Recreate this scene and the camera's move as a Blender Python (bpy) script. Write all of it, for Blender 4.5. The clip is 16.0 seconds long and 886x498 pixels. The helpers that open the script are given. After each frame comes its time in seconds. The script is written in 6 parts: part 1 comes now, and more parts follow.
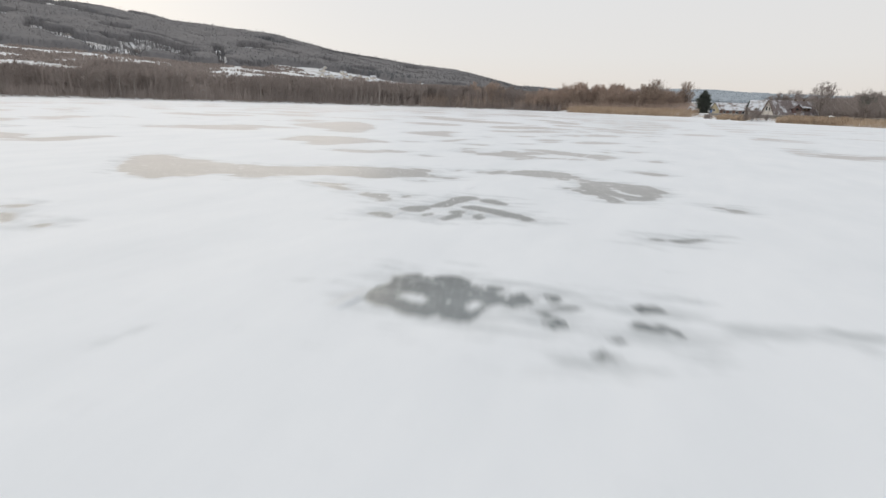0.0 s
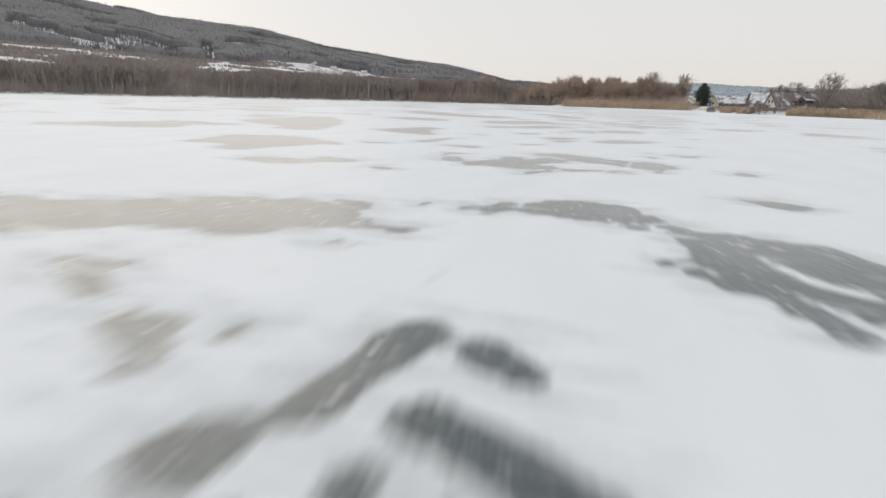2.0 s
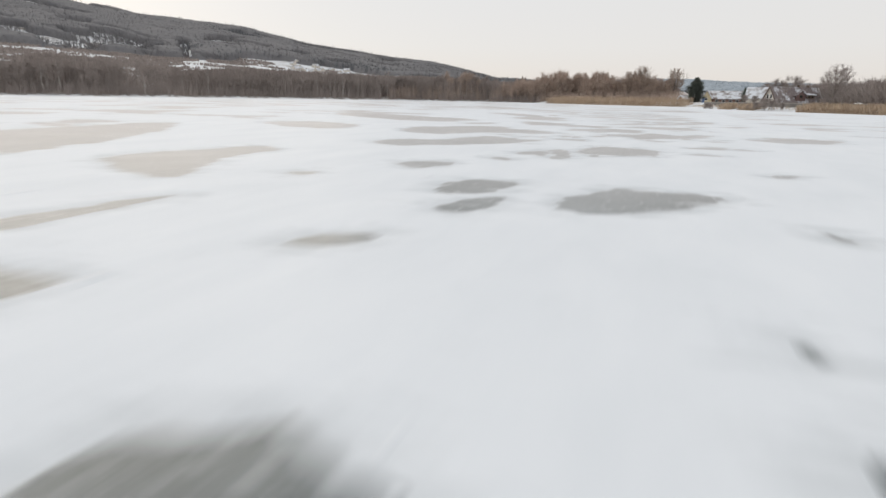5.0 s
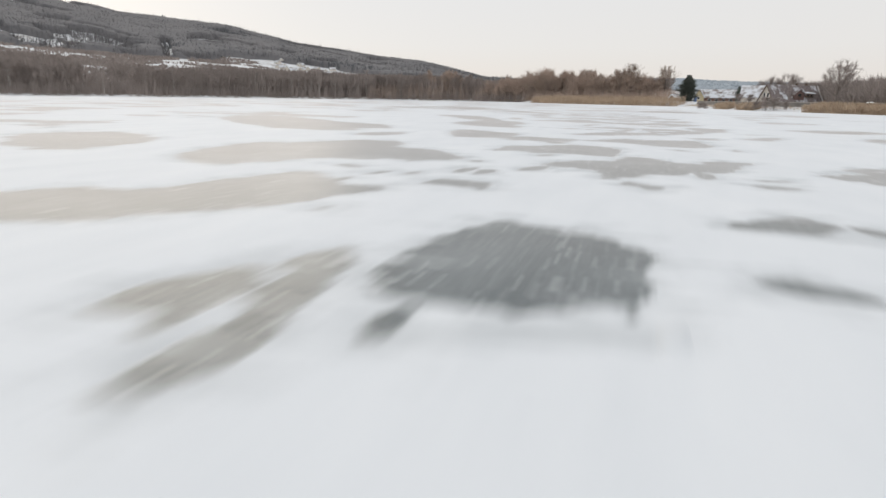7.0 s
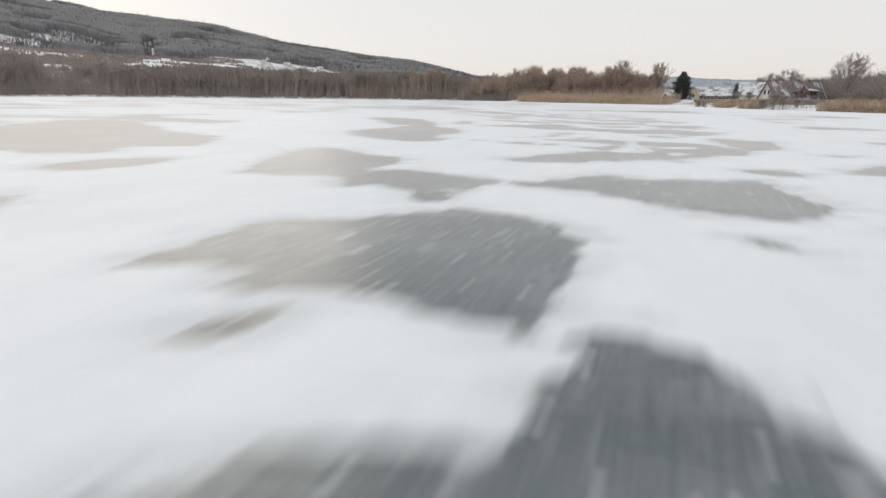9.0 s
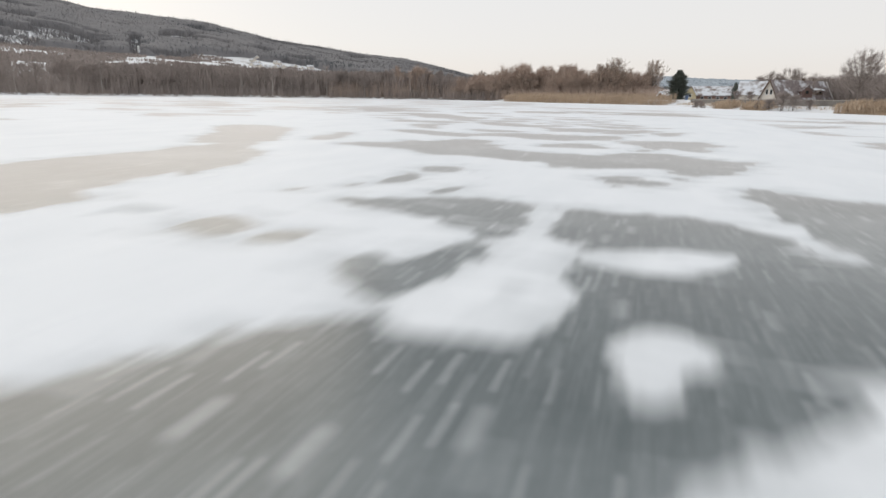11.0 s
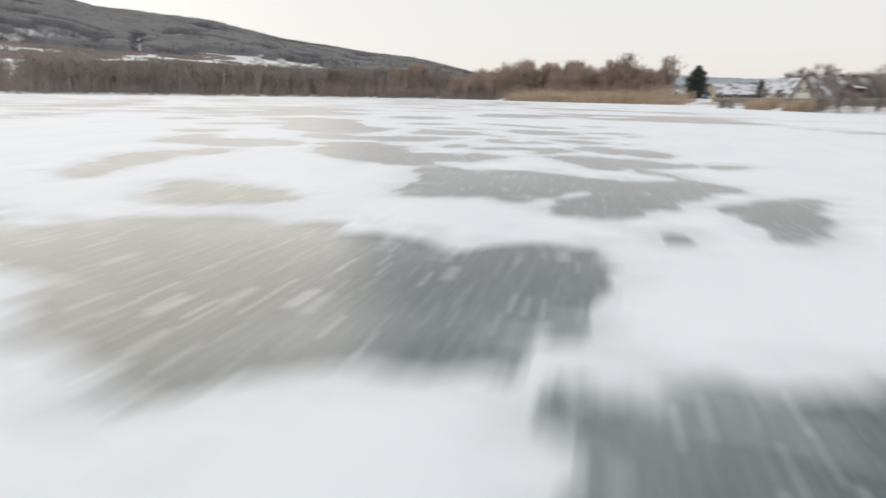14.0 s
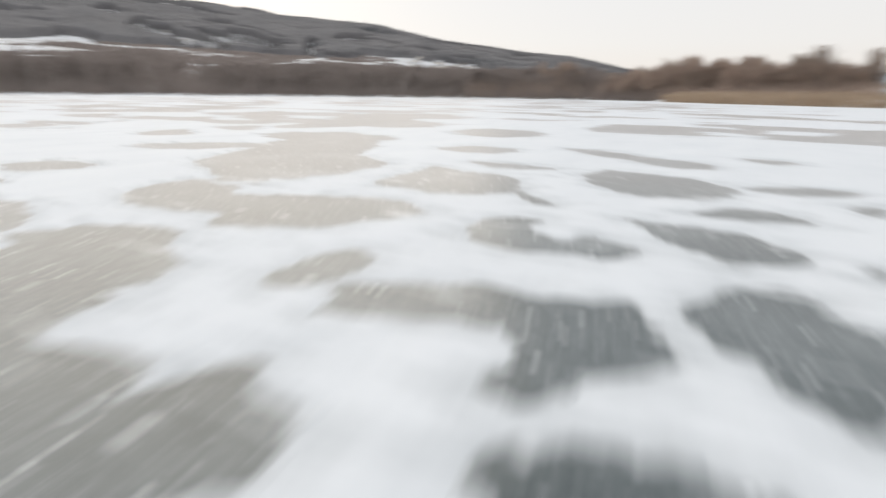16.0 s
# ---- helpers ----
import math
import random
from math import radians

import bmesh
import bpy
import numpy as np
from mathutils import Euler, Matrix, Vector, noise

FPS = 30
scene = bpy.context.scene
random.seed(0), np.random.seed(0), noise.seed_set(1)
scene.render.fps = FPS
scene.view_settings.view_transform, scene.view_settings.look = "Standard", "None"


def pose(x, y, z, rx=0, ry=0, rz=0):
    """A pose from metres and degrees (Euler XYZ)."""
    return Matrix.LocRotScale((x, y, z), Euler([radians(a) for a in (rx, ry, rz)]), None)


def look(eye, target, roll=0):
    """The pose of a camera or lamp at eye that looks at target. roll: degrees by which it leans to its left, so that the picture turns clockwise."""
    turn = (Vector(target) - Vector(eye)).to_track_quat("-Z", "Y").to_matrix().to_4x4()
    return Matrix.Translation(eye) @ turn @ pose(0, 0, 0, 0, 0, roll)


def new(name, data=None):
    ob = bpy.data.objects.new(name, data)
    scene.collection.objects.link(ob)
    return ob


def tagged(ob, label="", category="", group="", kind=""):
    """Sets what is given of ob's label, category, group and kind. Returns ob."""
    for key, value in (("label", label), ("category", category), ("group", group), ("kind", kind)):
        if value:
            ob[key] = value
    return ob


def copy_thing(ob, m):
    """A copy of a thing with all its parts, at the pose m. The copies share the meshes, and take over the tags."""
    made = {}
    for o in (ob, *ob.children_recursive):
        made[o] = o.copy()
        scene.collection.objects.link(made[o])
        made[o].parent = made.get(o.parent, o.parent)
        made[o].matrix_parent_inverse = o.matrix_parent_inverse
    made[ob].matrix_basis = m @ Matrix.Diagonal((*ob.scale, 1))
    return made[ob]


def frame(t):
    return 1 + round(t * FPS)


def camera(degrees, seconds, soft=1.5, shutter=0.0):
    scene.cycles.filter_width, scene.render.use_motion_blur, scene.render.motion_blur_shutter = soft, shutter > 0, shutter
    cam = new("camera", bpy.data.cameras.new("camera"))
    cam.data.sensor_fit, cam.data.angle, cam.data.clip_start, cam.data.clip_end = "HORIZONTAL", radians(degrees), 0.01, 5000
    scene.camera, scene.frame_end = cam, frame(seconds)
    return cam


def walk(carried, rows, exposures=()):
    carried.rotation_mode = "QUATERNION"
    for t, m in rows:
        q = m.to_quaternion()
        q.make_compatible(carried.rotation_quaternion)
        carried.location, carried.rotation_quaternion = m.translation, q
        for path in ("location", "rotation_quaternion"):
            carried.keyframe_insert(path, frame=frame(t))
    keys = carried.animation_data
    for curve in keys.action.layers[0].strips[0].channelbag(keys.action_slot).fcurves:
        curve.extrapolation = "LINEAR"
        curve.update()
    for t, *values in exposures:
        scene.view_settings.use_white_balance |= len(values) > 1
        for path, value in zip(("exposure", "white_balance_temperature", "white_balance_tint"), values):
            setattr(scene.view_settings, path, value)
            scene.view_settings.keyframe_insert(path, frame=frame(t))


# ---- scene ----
cam = camera(74.0, 16.0, soft=1.45, shutter=1.8)
PATH = [
    (0, (9.345, 2.708, 1.623), (8.677, 4.532, 1.145), 1.71),
    (0.5, (8.842, 4.204, 1.581), (8.181, 6.029, 1.099), 1.70),
    (1, (8.324, 5.788, 1.52), (7.67, 7.614, 1.034), 1.60),
    (1.5, (7.814, 7.597, 1.445), (7.165, 9.424, 0.956), 1.60),
    (2, (7.344, 9.626, 1.359), (6.698, 11.454, 0.867), 1.40),
    (2.5, (6.964, 11.977, 1.287), (6.322, 13.806, 0.793), 1.40),
    (3, (6.635, 14.505, 1.203), (5.998, 16.335, 0.709), 1.32),
    (3.5, (6.41, 16.956, 1.135), (5.78, 18.788, 0.638), 1.20),
    (4, (6.289, 19.419, 1.226), (5.664, 21.253, 0.73), 1.10),
    (4.5, (6.211, 21.677, 1.331), (5.592, 23.512, 0.834), 1.00),
    (7, (6.416, 36.163, 1.314), (5.83, 38.009, 0.815), 0.89),
    (7.5, (6.34, 39.364, 1.282), (5.759, 41.211, 0.782), 0.78),
    (8, (6.266, 42.308, 1.262), (5.689, 44.156, 0.761), 0.80),
    (8.5, (6.273, 45.126, 1.213), (5.703, 46.976, 0.713), 0.71),
    (11, (7.262, 59.823, 1.234), (6.71, 61.678, 0.732), 0.79),
    (11.5, (7.325, 62.592, 1.249), (6.776, 64.448, 0.747), 0.79),
    (12, (7.344, 65.361, 1.248), (6.802, 67.22, 0.745), 0.78),
    (12.5, (7.375, 67.975, 1.218), (6.836, 69.834, 0.714), 0.80),
    (13, (7.354, 70.851, 1.213), (6.82, 72.711, 0.709), 0.80),
    (13.5, (7.334, 73.582, 1.193), (6.805, 75.443, 0.687), 0.78),
    (14, (7.315, 76.371, 1.151), (6.729, 78.216, 0.646), 0.81),
    (14.5, (7.207, 79.23, 1.144), (6.557, 81.052, 0.639), 0.92),
    (15, (7.052, 81.736, 1.136), (6.341, 83.535, 0.627), 0.91),
    (15.5, (6.877, 84.138, 1.228), (6.047, 85.885, 0.721), 0.91),
    (16, (6.594, 86.484, 1.384), (5.56, 88.119, 0.873), 0.70),
]
walk(cam, [(t, look(eye, target, roll)) for t, eye, target, roll in PATH], exposures=[(0, -0.05), (4.5, -0.02), (8.5, 0.02), (11, 0.06), (12, 0.09), (14, 0.10), (16, 0.12)])

# ---- sky and light: a bright veiled evening sky, the sun low over the wooded hill ----
SUN_AZIMUTH, SUN_ELEVATION = 55.0, 19.0  # degrees left of +y, degrees up
world = bpy.data.worlds.new("winter_sky")
scene.world = world
world.use_nodes = True
wn, wl = world.node_tree.nodes, world.node_tree.links
wn.clear()
sky = wn.new("ShaderNodeTexSky")
sky.sky_type, sky.sun_disc = "NISHITA", False
sky.sun_elevation, sky.sun_rotation = radians(SUN_ELEVATION), radians(-SUN_AZIMUTH)
sky.air_density, sky.dust_density, sky.ozone_density = 0.7, 1.5, 1.0
sky_light = wn.new("ShaderNodeBackground")
sky_light.inputs["Strength"].default_value = 0.007
wl.new(sky.outputs["Color"], sky_light.inputs["Color"])
# thin even cloud over the whole sky, a little warmer towards the horizon
coords = wn.new("ShaderNodeTexCoord")
split = wn.new("ShaderNodeSeparateXYZ")
wl.new(coords.outputs["Generated"], split.inputs[0])
veil_ramp = wn.new("ShaderNodeValToRGB")
ramp = veil_ramp.color_ramp
ramp.elements[0].position, ramp.elements[0].color = 0.0, (0.775, 0.715, 0.66, 1)
ramp.elements[1].position, ramp.elements[1].color = 0.30, (0.765, 0.78, 0.80, 1)
mid = ramp.elements.new(0.08)
mid.color = (0.785, 0.765, 0.742, 1)
wl.new(split.outputs["Z"], veil_ramp.inputs["Fac"])
veil = wn.new("ShaderNodeBackground")
veil.inputs["Strength"].default_value = 0.985
wl.new(veil_ramp.outputs["Color"], veil.inputs["Color"])
both = wn.new("ShaderNodeAddShader")
wl.new(sky_light.outputs[0], both.inputs[0])
wl.new(veil.outputs[0], both.inputs[1])
world_out = wn.new("ShaderNodeOutputWorld")
wl.new(both.outputs[0], world_out.inputs["Surface"])

sun_data = bpy.data.lights.new("sun", "SUN")
sun_data.energy, sun_data.angle, sun_data.color = 0.78, radians(56), (1.0, 0.88, 0.73)
sun = new("sun", sun_data)
_az, _el = radians(SUN_AZIMUTH), radians(SUN_ELEVATION)
sun.matrix_world = look((0, 0, 300), (300 * math.sin(_az), -300 * math.cos(_az), 300 - 300 * math.tan(_el)))


# ---- materials ----
def material(name):
    mat = bpy.data.materials.new(name)
    mat.use_nodes = True
    tree = mat.node_tree
    return mat, tree.nodes, tree.links, tree.nodes["Principled BSDF"]


def noise_tex(n, l, scale, detail=4.0, rough=0.6, vector=None):
    tex = n.new("ShaderNodeTexNoise")
    tex.inputs["Scale"].default_value = scale
    tex.inputs["Detail"].default_value = detail
    tex.inputs["Roughness"].default_value = rough
    if vector is not None:
        l.new(vector, tex.inputs["Vector"])
    return tex


def place(n):
    return n.new("ShaderNodeNewGeometry").outputs["Position"]


def ramp_of(n, l, fac, stops):
    r = n.new("ShaderNodeValToRGB")
    el = r.color_ramp.elements
    el[0].position, el[0].color = stops[0][0], (*stops[0][1], 1)
    el[1].position, el[1].color = stops[-1][0], (*stops[-1][1], 1)
    for p, c in stops[1:-1]:
        e = el.new(p)
        e.color = (*c, 1)
    l.new(fac, r.inputs["Fac"])
    return r.outputs["Color"]


def mixed(n, l, fac, a, b):
    m = n.new("ShaderNodeMix")
    m.data_type = "RGBA"
    for value, socket in ((fac, m.inputs[0]), (a, m.inputs[6]), (b, m.inputs[7])):
        if isinstance(value, (int, float)):
            socket.default_value = value
        elif isinstance(value, tuple):
            socket.default_value = (*value, 1)
        else:
            l.new(value, socket)
    return m.outputs[2]


def bump(n, l, height, strength, distance, shader):
    b = n.new("ShaderNodeBump")
    b.inputs["Strength"].default_value, b.inputs["Distance"].default_value = strength, distance
    l.new(height, b.inputs["Height"])
    l.new(b.outputs["Normal"], shader.inputs["Normal"])


def plain(name, dark, light, scale, rough=0.8, relief=0.3, depth=0.02, metal=0.0):
    """Two tones mixed by a broad and a fine noise, with relief."""
    mat, n, l, s = material(name)
    where = place(n)
    broad, fine = noise_tex(n, l, scale, 4, 0.6, where), noise_tex(n, l, scale * 7, 4, 0.7, where)
    f = n.new("ShaderNodeMath")
    f.operation = "ADD"
    l.new(broad.outputs["Fac"], f.inputs[0])
    l.new(fine.outputs["Fac"], f.inputs[1])
    half = n.new("ShaderNodeMath")
    half.operation = "MULTIPLY"
    l.new(f.outputs[0], half.inputs[0])
    half.inputs[1].default_value = 0.5
    l.new(ramp_of(n, l, half.outputs[0], [(0.38, dark), (0.62, light)]), s.inputs["Base Color"])
    s.inputs["Roughness"].default_value, s.inputs["Metallic"].default_value = rough, metal
    if relief:
        bump(n, l, fine.outputs["Fac"], relief, depth, s)
    return mat


def snow_material():
    mat, n, l, s = material("wind_packed_snow")
    where = place(n)
    stretch = n.new("ShaderNodeMapping")
    stretch.inputs["Rotation"].default_value = (0, 0, radians(25))
    stretch.inputs["Scale"].default_value = (1.0, 0.35, 1.0)
    l.new(where, stretch.inputs["Vector"])
    drift = noise_tex(n, l, 0.9, 5, 0.6, stretch.outputs[0])
    grain = noise_tex(n, l, 22, 5, 0.7, where)
    tone = ramp_of(n, l, drift.outputs["Fac"], [(0.30, (0.80, 0.826, 0.848)), (0.52, (0.835, 0.858, 0.878)), (0.75, (0.87, 0.889, 0.904))])
    # where the cover thins out towards bare ice, grey streaks of ice show through
    thin = n.new("ShaderNodeAttribute")
    thin.attribute_name = "thin"
    combed = n.new("ShaderNodeMapping")
    combed.inputs["Rotation"].default_value = (0, 0, radians(-20))
    combed.inputs["Scale"].default_value = (0.55, 2.0, 1.0)
    l.new(where, combed.inputs["Vector"])
    wisp = noise_tex(n, l, 2.2, 7, 0.72, combed.outputs[0])
    fade = n.new("ShaderNodeMath")
    fade.operation = "MULTIPLY_ADD"
    l.new(thin.outputs["Fac"], fade.inputs[0])
    fade.inputs[1].default_value = 0.24
    l.new(wisp.outputs["Fac"], fade.inputs[2])
    show = ramp_of(n, l, fade.outputs[0], [(0.62, (0, 0, 0)), (0.90, (0.7, 0.7, 0.7))])
    tone = mixed(n, l, show, tone, (0.42, 0.45, 0.46))
    l.new(tone, s.inputs["Base Color"])
    s.inputs["Roughness"].default_value = 0.55
    s.inputs["Specular IOR Level"].default_value = 0.12
    add = n.new("ShaderNodeMath")
    add.operation = "MULTIPLY_ADD"
    l.new(grain.outputs["Fac"], add.inputs[0])
    add.inputs[1].default_value = 0.12
    l.new(drift.outputs["Fac"], add.inputs[2])
    # sharp wind-carved ridges where the cover is thin, and in scattered fields elsewhere
    carve = n.new("ShaderNodeMapping")
    carve.inputs["Rotation"].default_value = (0, 0, radians(-38))
    carve.inputs["Scale"].default_value = (2.6, 0.8, 1.0)
    l.new(where, carve.inputs["Vector"])
    crest = noise_tex(n, l, 1.1, 4, 0.55, carve.outputs[0])
    crest.noise_type = "RIDGED_MULTIFRACTAL"
    sharp = ramp_of(n, l, crest.outputs["Fac"], [(0.35, (0, 0, 0)), (1.0, (1, 1, 1))])
    field = noise_tex(n, l, 0.23, 3, 0.5, where)
    some = n.new("ShaderNodeMath")
    some.operation = "MULTIPLY_ADD"
    l.new(thin.outputs["Fac"], some.inputs[0])
    some.inputs[1].default_value = 0.30
    l.new(field.outputs["Fac"], some.inputs[2])
    carved = mixed(n, l, ramp_of(n, l, some.outputs[0], [(0.50, (0, 0, 0)), (0.78, (1, 1, 1))]), (0, 0, 0), sharp)
    total = n.new("ShaderNodeMath")
    total.operation = "MULTIPLY_ADD"
    l.new(carved, total.inputs[0])
    total.inputs[1].default_value = 4.0
    l.new(add.outputs[0], total.inputs[2])
    bump(n, l, total.outputs[0], 0.45, 0.05, s)
    return mat


def ice_material():
    """Dark grey lake ice with frost flowers, trapped air and blown snow that thickens towards the edge of a patch."""
    mat, n, l, s = material("lake_ice")
    where = place(n)
    cloud = noise_tex(n, l, 0.45, 5, 0.62, where)
    body = ramp_of(n, l, cloud.outputs["Fac"], [(0.32, (0.020, 0.036, 0.039)), (0.50, (0.044, 0.066, 0.069)), (0.74, (0.185, 0.210, 0.215))])
    spots = noise_tex(n, l, 13.0, 4, 0.6, where)
    fleck = ramp_of(n, l, spots.outputs["Fac"], [(0.53, (0, 0, 0)), (0.72, (1, 1, 1))])
    edge = n.new("ShaderNodeAttribute")
    edge.attribute_name = "inward"
    dust = noise_tex(n, l, 4.5, 7, 0.78, where)
    k = n.new("ShaderNodeMath")
    k.operation = "MULTIPLY_ADD"
    l.new(edge.outputs["Fac"], k.inputs[0])
    k.inputs[1].default_value = -3.5
    l.new(dust.outputs["Fac"], k.inputs[2])
    film = ramp_of(n, l, k.outputs[0], [(0.33, (0, 0, 0)), (0.52, (1, 1, 1))])
    # small frozen snow crumbs, some cells of a scatter hold one
    cell = n.new("ShaderNodeTexVoronoi")
    cell.inputs["Scale"].default_value = 6.5
    l.new(where, cell.inputs["Vector"])
    near = ramp_of(n, l, cell.outputs["Distance"], [(0.08, (1, 1, 1)), (0.23, (0, 0, 0))])
    some = ramp_of(n, l, cell.outputs["Color"], [(0.44, (0, 0, 0)), (0.60, (1, 1, 1))])
    blot = mixed(n, l, near, (0, 0, 0), some)
    lump = n.new("ShaderNodeTexVoronoi")
    lump.inputs["Scale"].default_value = 2.6
    l.new(where, lump.inputs["Vector"])
    close = ramp_of(n, l, lump.outputs["Distance"], [(0.08, (1, 1, 1)), (0.20, (0, 0, 0))])
    few = ramp_of(n, l, lump.outputs["Color"], [(0.54, (0, 0, 0)), (0.66, (0.75, 0.75, 0.75))])
    c = mixed(n, l, fleck, body, (0.30, 0.325, 0.33))
    c = mixed(n, l, blot, c, (0.80, 0.82, 0.83))
    c = mixed(n, l, mixed(n, l, close, (0, 0, 0), few), c, (0.74, 0.76, 0.77))
    # long thin tails of blown snow lying on the ice
    combed = n.new("ShaderNodeMapping")
    combed.inputs["Rotation"].default_value = (0, 0, radians(-16))
    combed.inputs["Scale"].default_value = (0.45, 2.2, 1.0)
    l.new(where, combed.inputs["Vector"])
    tails = noise_tex(n, l, 1.5, 6, 0.68, combed.outputs[0])
    k2 = n.new("ShaderNodeMath")
    k2.operation = "MULTIPLY_ADD"
    l.new(edge.outputs["Fac"], k2.inputs[0])
    k2.inputs[1].default_value = -0.13
    l.new(tails.outputs["Fac"], k2.inputs[2])
    tail = ramp_of(n, l, k2.outputs[0], [(0.55, (0, 0, 0)), (0.65, (0.85, 0.85, 0.85))])
    c = mixed(n, l, tail, c, (0.66, 0.685, 0.70))
    c = mixed(n, l, film, c, (0.64, 0.665, 0.68))
    l.new(c, s.inputs["Base Color"])
    rough = mixed(n, l, film, (0.32, 0.32, 0.32), (0.60, 0.60, 0.60))
    l.new(rough, s.inputs["Roughness"])
    s.inputs["IOR"].default_value = 1.46
    s.inputs["Specular IOR Level"].default_value = 1.0
    # added sheen on frosted ice stands in for bright sky mirrored at low angles
    s.inputs["Sheen Weight"].default_value = 0.95
    s.inputs["Sheen Roughness"].default_value = 0.20
    s.inputs["Sheen Tint"].default_value = (1.0, 0.97, 0.965, 1)
    fine = noise_tex(n, l, 14, 4, 0.6, where)
    bump(n, l, fine.outputs["Fac"], 0.12, 0.02, s)
    return mat


def land_material():
    """Snow-covered land with tufts of dead grass and leaf litter showing through."""
    mat, n, l, s = material("snowy_land")
    where = place(n)
    broad, fine = noise_tex(n, l, 0.05, 6, 0.65, where), noise_tex(n, l, 0.9, 5, 0.7, where)
    f = n.new("ShaderNodeMath")
    f.operation = "MULTIPLY_ADD"
    l.new(fine.outputs["Fac"], f.inputs[0])
    f.inputs[1].default_value = 0.6
    l.new(broad.outputs["Fac"], f.inputs[2])
    tone = ramp_of(n, l, f.outputs[0], [(0.66, (0.80, 0.82, 0.84)), (0.86, (0.70, 0.70, 0.70)), (0.98, (0.20, 0.155, 0.11))])
    l.new(tone, s.inputs["Base Color"])
    s.inputs["Roughness"].default_value = 0.8
    bump(n, l, fine.outputs["Fac"], 0.4, 0.2, s)
    return mat


SNOW, ICE, LAND = snow_material(), ice_material(), land_material()
BARK = plain("dark_bark", (0.14, 0.118, 0.105), (0.235, 0.20, 0.177), 1.2, 0.9, 0.6, 0.02)
TWIG = plain("brown_twigs", (0.265, 0.227, 0.206), (0.385, 0.328, 0.298), 0.15, 0.9, 0)
TWIG_RED = plain("reddish_brown_twigs", (0.37, 0.285, 0.232), (0.58, 0.455, 0.375), 0.15, 0.9, 0)
BIRCH = plain("birch_bark", (0.26, 0.225, 0.20), (0.56, 0.52, 0.48), 0.8, 0.8, 0.2)
NEEDLE = plain("dark_fir_needles", (0.11, 0.125, 0.108), (0.20, 0.22, 0.185), 1.0, 0.8, 0)
REED = plain("dry_reed", (0.36, 0.265, 0.185), (0.62, 0.49, 0.36), 0.6, 0.8, 0)
# both hill woods are lifted and cooled: a little air haze in their colour
HILLWOOD = plain("leafless_hazed_hill_forest", (0.138, 0.135, 0.140), (0.182, 0.174, 0.174), 0.02, 0.9, 0)
HILLFIR = plain("dark_hazed_hill_firs", (0.125, 0.131, 0.138), (0.16, 0.166, 0.173), 0.02, 0.9, 0)
# pale blue of the hazy air is mixed into this wood's colour
HAZY_FARWOOD = plain("distant_haze_tinted_forest", (0.34, 0.385, 0.425), (0.45, 0.495, 0.535), 0.01, 0.9, 0)
REDWOOD = plain("red_brown_boards", (0.12, 0.075, 0.065), (0.19, 0.12, 0.105), 1.5, 0.8, 0.3)
RUSTY_TWIG = plain("rusty_alder_twigs", (0.30, 0.235, 0.19), (0.48, 0.385, 0.315), 0.3, 0.9, 0)
PLASTER = plain("cream_plaster", (0.62, 0.57, 0.50), (0.74, 0.69, 0.62), 0.7, 0.85, 0.15)
YELLOW = plain("yellow_plaster", (0.55, 0.46, 0.29), (0.66, 0.56, 0.37), 0.7, 0.85, 0.15)
BRICK = plain("red_brown_brick", (0.15, 0.09, 0.07), (0.25, 0.16, 0.125), 1.4, 0.9, 0.3)
TIMBER = plain("weathered_brown_timber", (0.09, 0.062, 0.045), (0.20, 0.14, 0.10), 1.2, 0.85, 0.3)
WHITEPAINT = plain("white_painted_wood", (0.70, 0.70, 0.68), (0.82, 0.82, 0.80), 1.0, 0.6, 0.1)
CONCRETE = plain("grey_concrete", (0.13, 0.12, 0.11), (0.24, 0.225, 0.205), 0.5, 0.9, 0.3)
ASPHALT = plain("asphalt", (0.04, 0.04, 0.042), (0.075, 0.073, 0.07), 0.6, 0.9, 0.3)
BLUE = plain("blue_paint", (0.10, 0.16, 0.30), (0.15, 0.22, 0.38), 1.0, 0.5, 0.05)


def glass_material():
    mat, n, l, s = material("dark_window_glass")
    t = noise_tex(n, l, 0.5, 2, 0.5, place(n))
    l.new(ramp_of(n, l, t.outputs["Fac"], [(0.3, (0.02, 0.022, 0.025)), (0.7, (0.05, 0.052, 0.055))]), s.inputs["Base Color"])
    s.inputs["Roughness"].default_value = 0.06
    return mat


def snowy_tiles(name, dark, light, amount):
    """Roof tiles with half-thawed snow lying on them."""
    mat, n, l, s = material(name)
    where = place(n)
    patch, fine = noise_tex(n, l, 0.45, 5, 0.65, where), noise_tex(n, l, 3.0, 4, 0.6, where)
    tile = ramp_of(n, l, fine.outputs["Fac"], [(0.35, dark), (0.65, light)])
    lie = ramp_of(n, l, patch.outputs["Fac"], [(amount - 0.10, (1, 1, 1)), (amount + 0.06, (0, 0, 0))])
    l.new(mixed(n, l, lie, tile, (0.74, 0.76, 0.79)), s.inputs["Base Color"])
    s.inputs["Roughness"].default_value = 0.8
    bump(n, l, fine.outputs["Fac"], 0.4, 0.03, s)
    return mat


GLASS = glass_material()
ROOF_OLD = snowy_tiles("half_snowed_brown_tiles", (0.13, 0.105, 0.10), (0.26, 0.215, 0.205), 0.45)
ROOF_SNOW = snowy_tiles("snowed_over_tiles", (0.20, 0.165, 0.15), (0.30, 0.25, 0.225), 0.56)


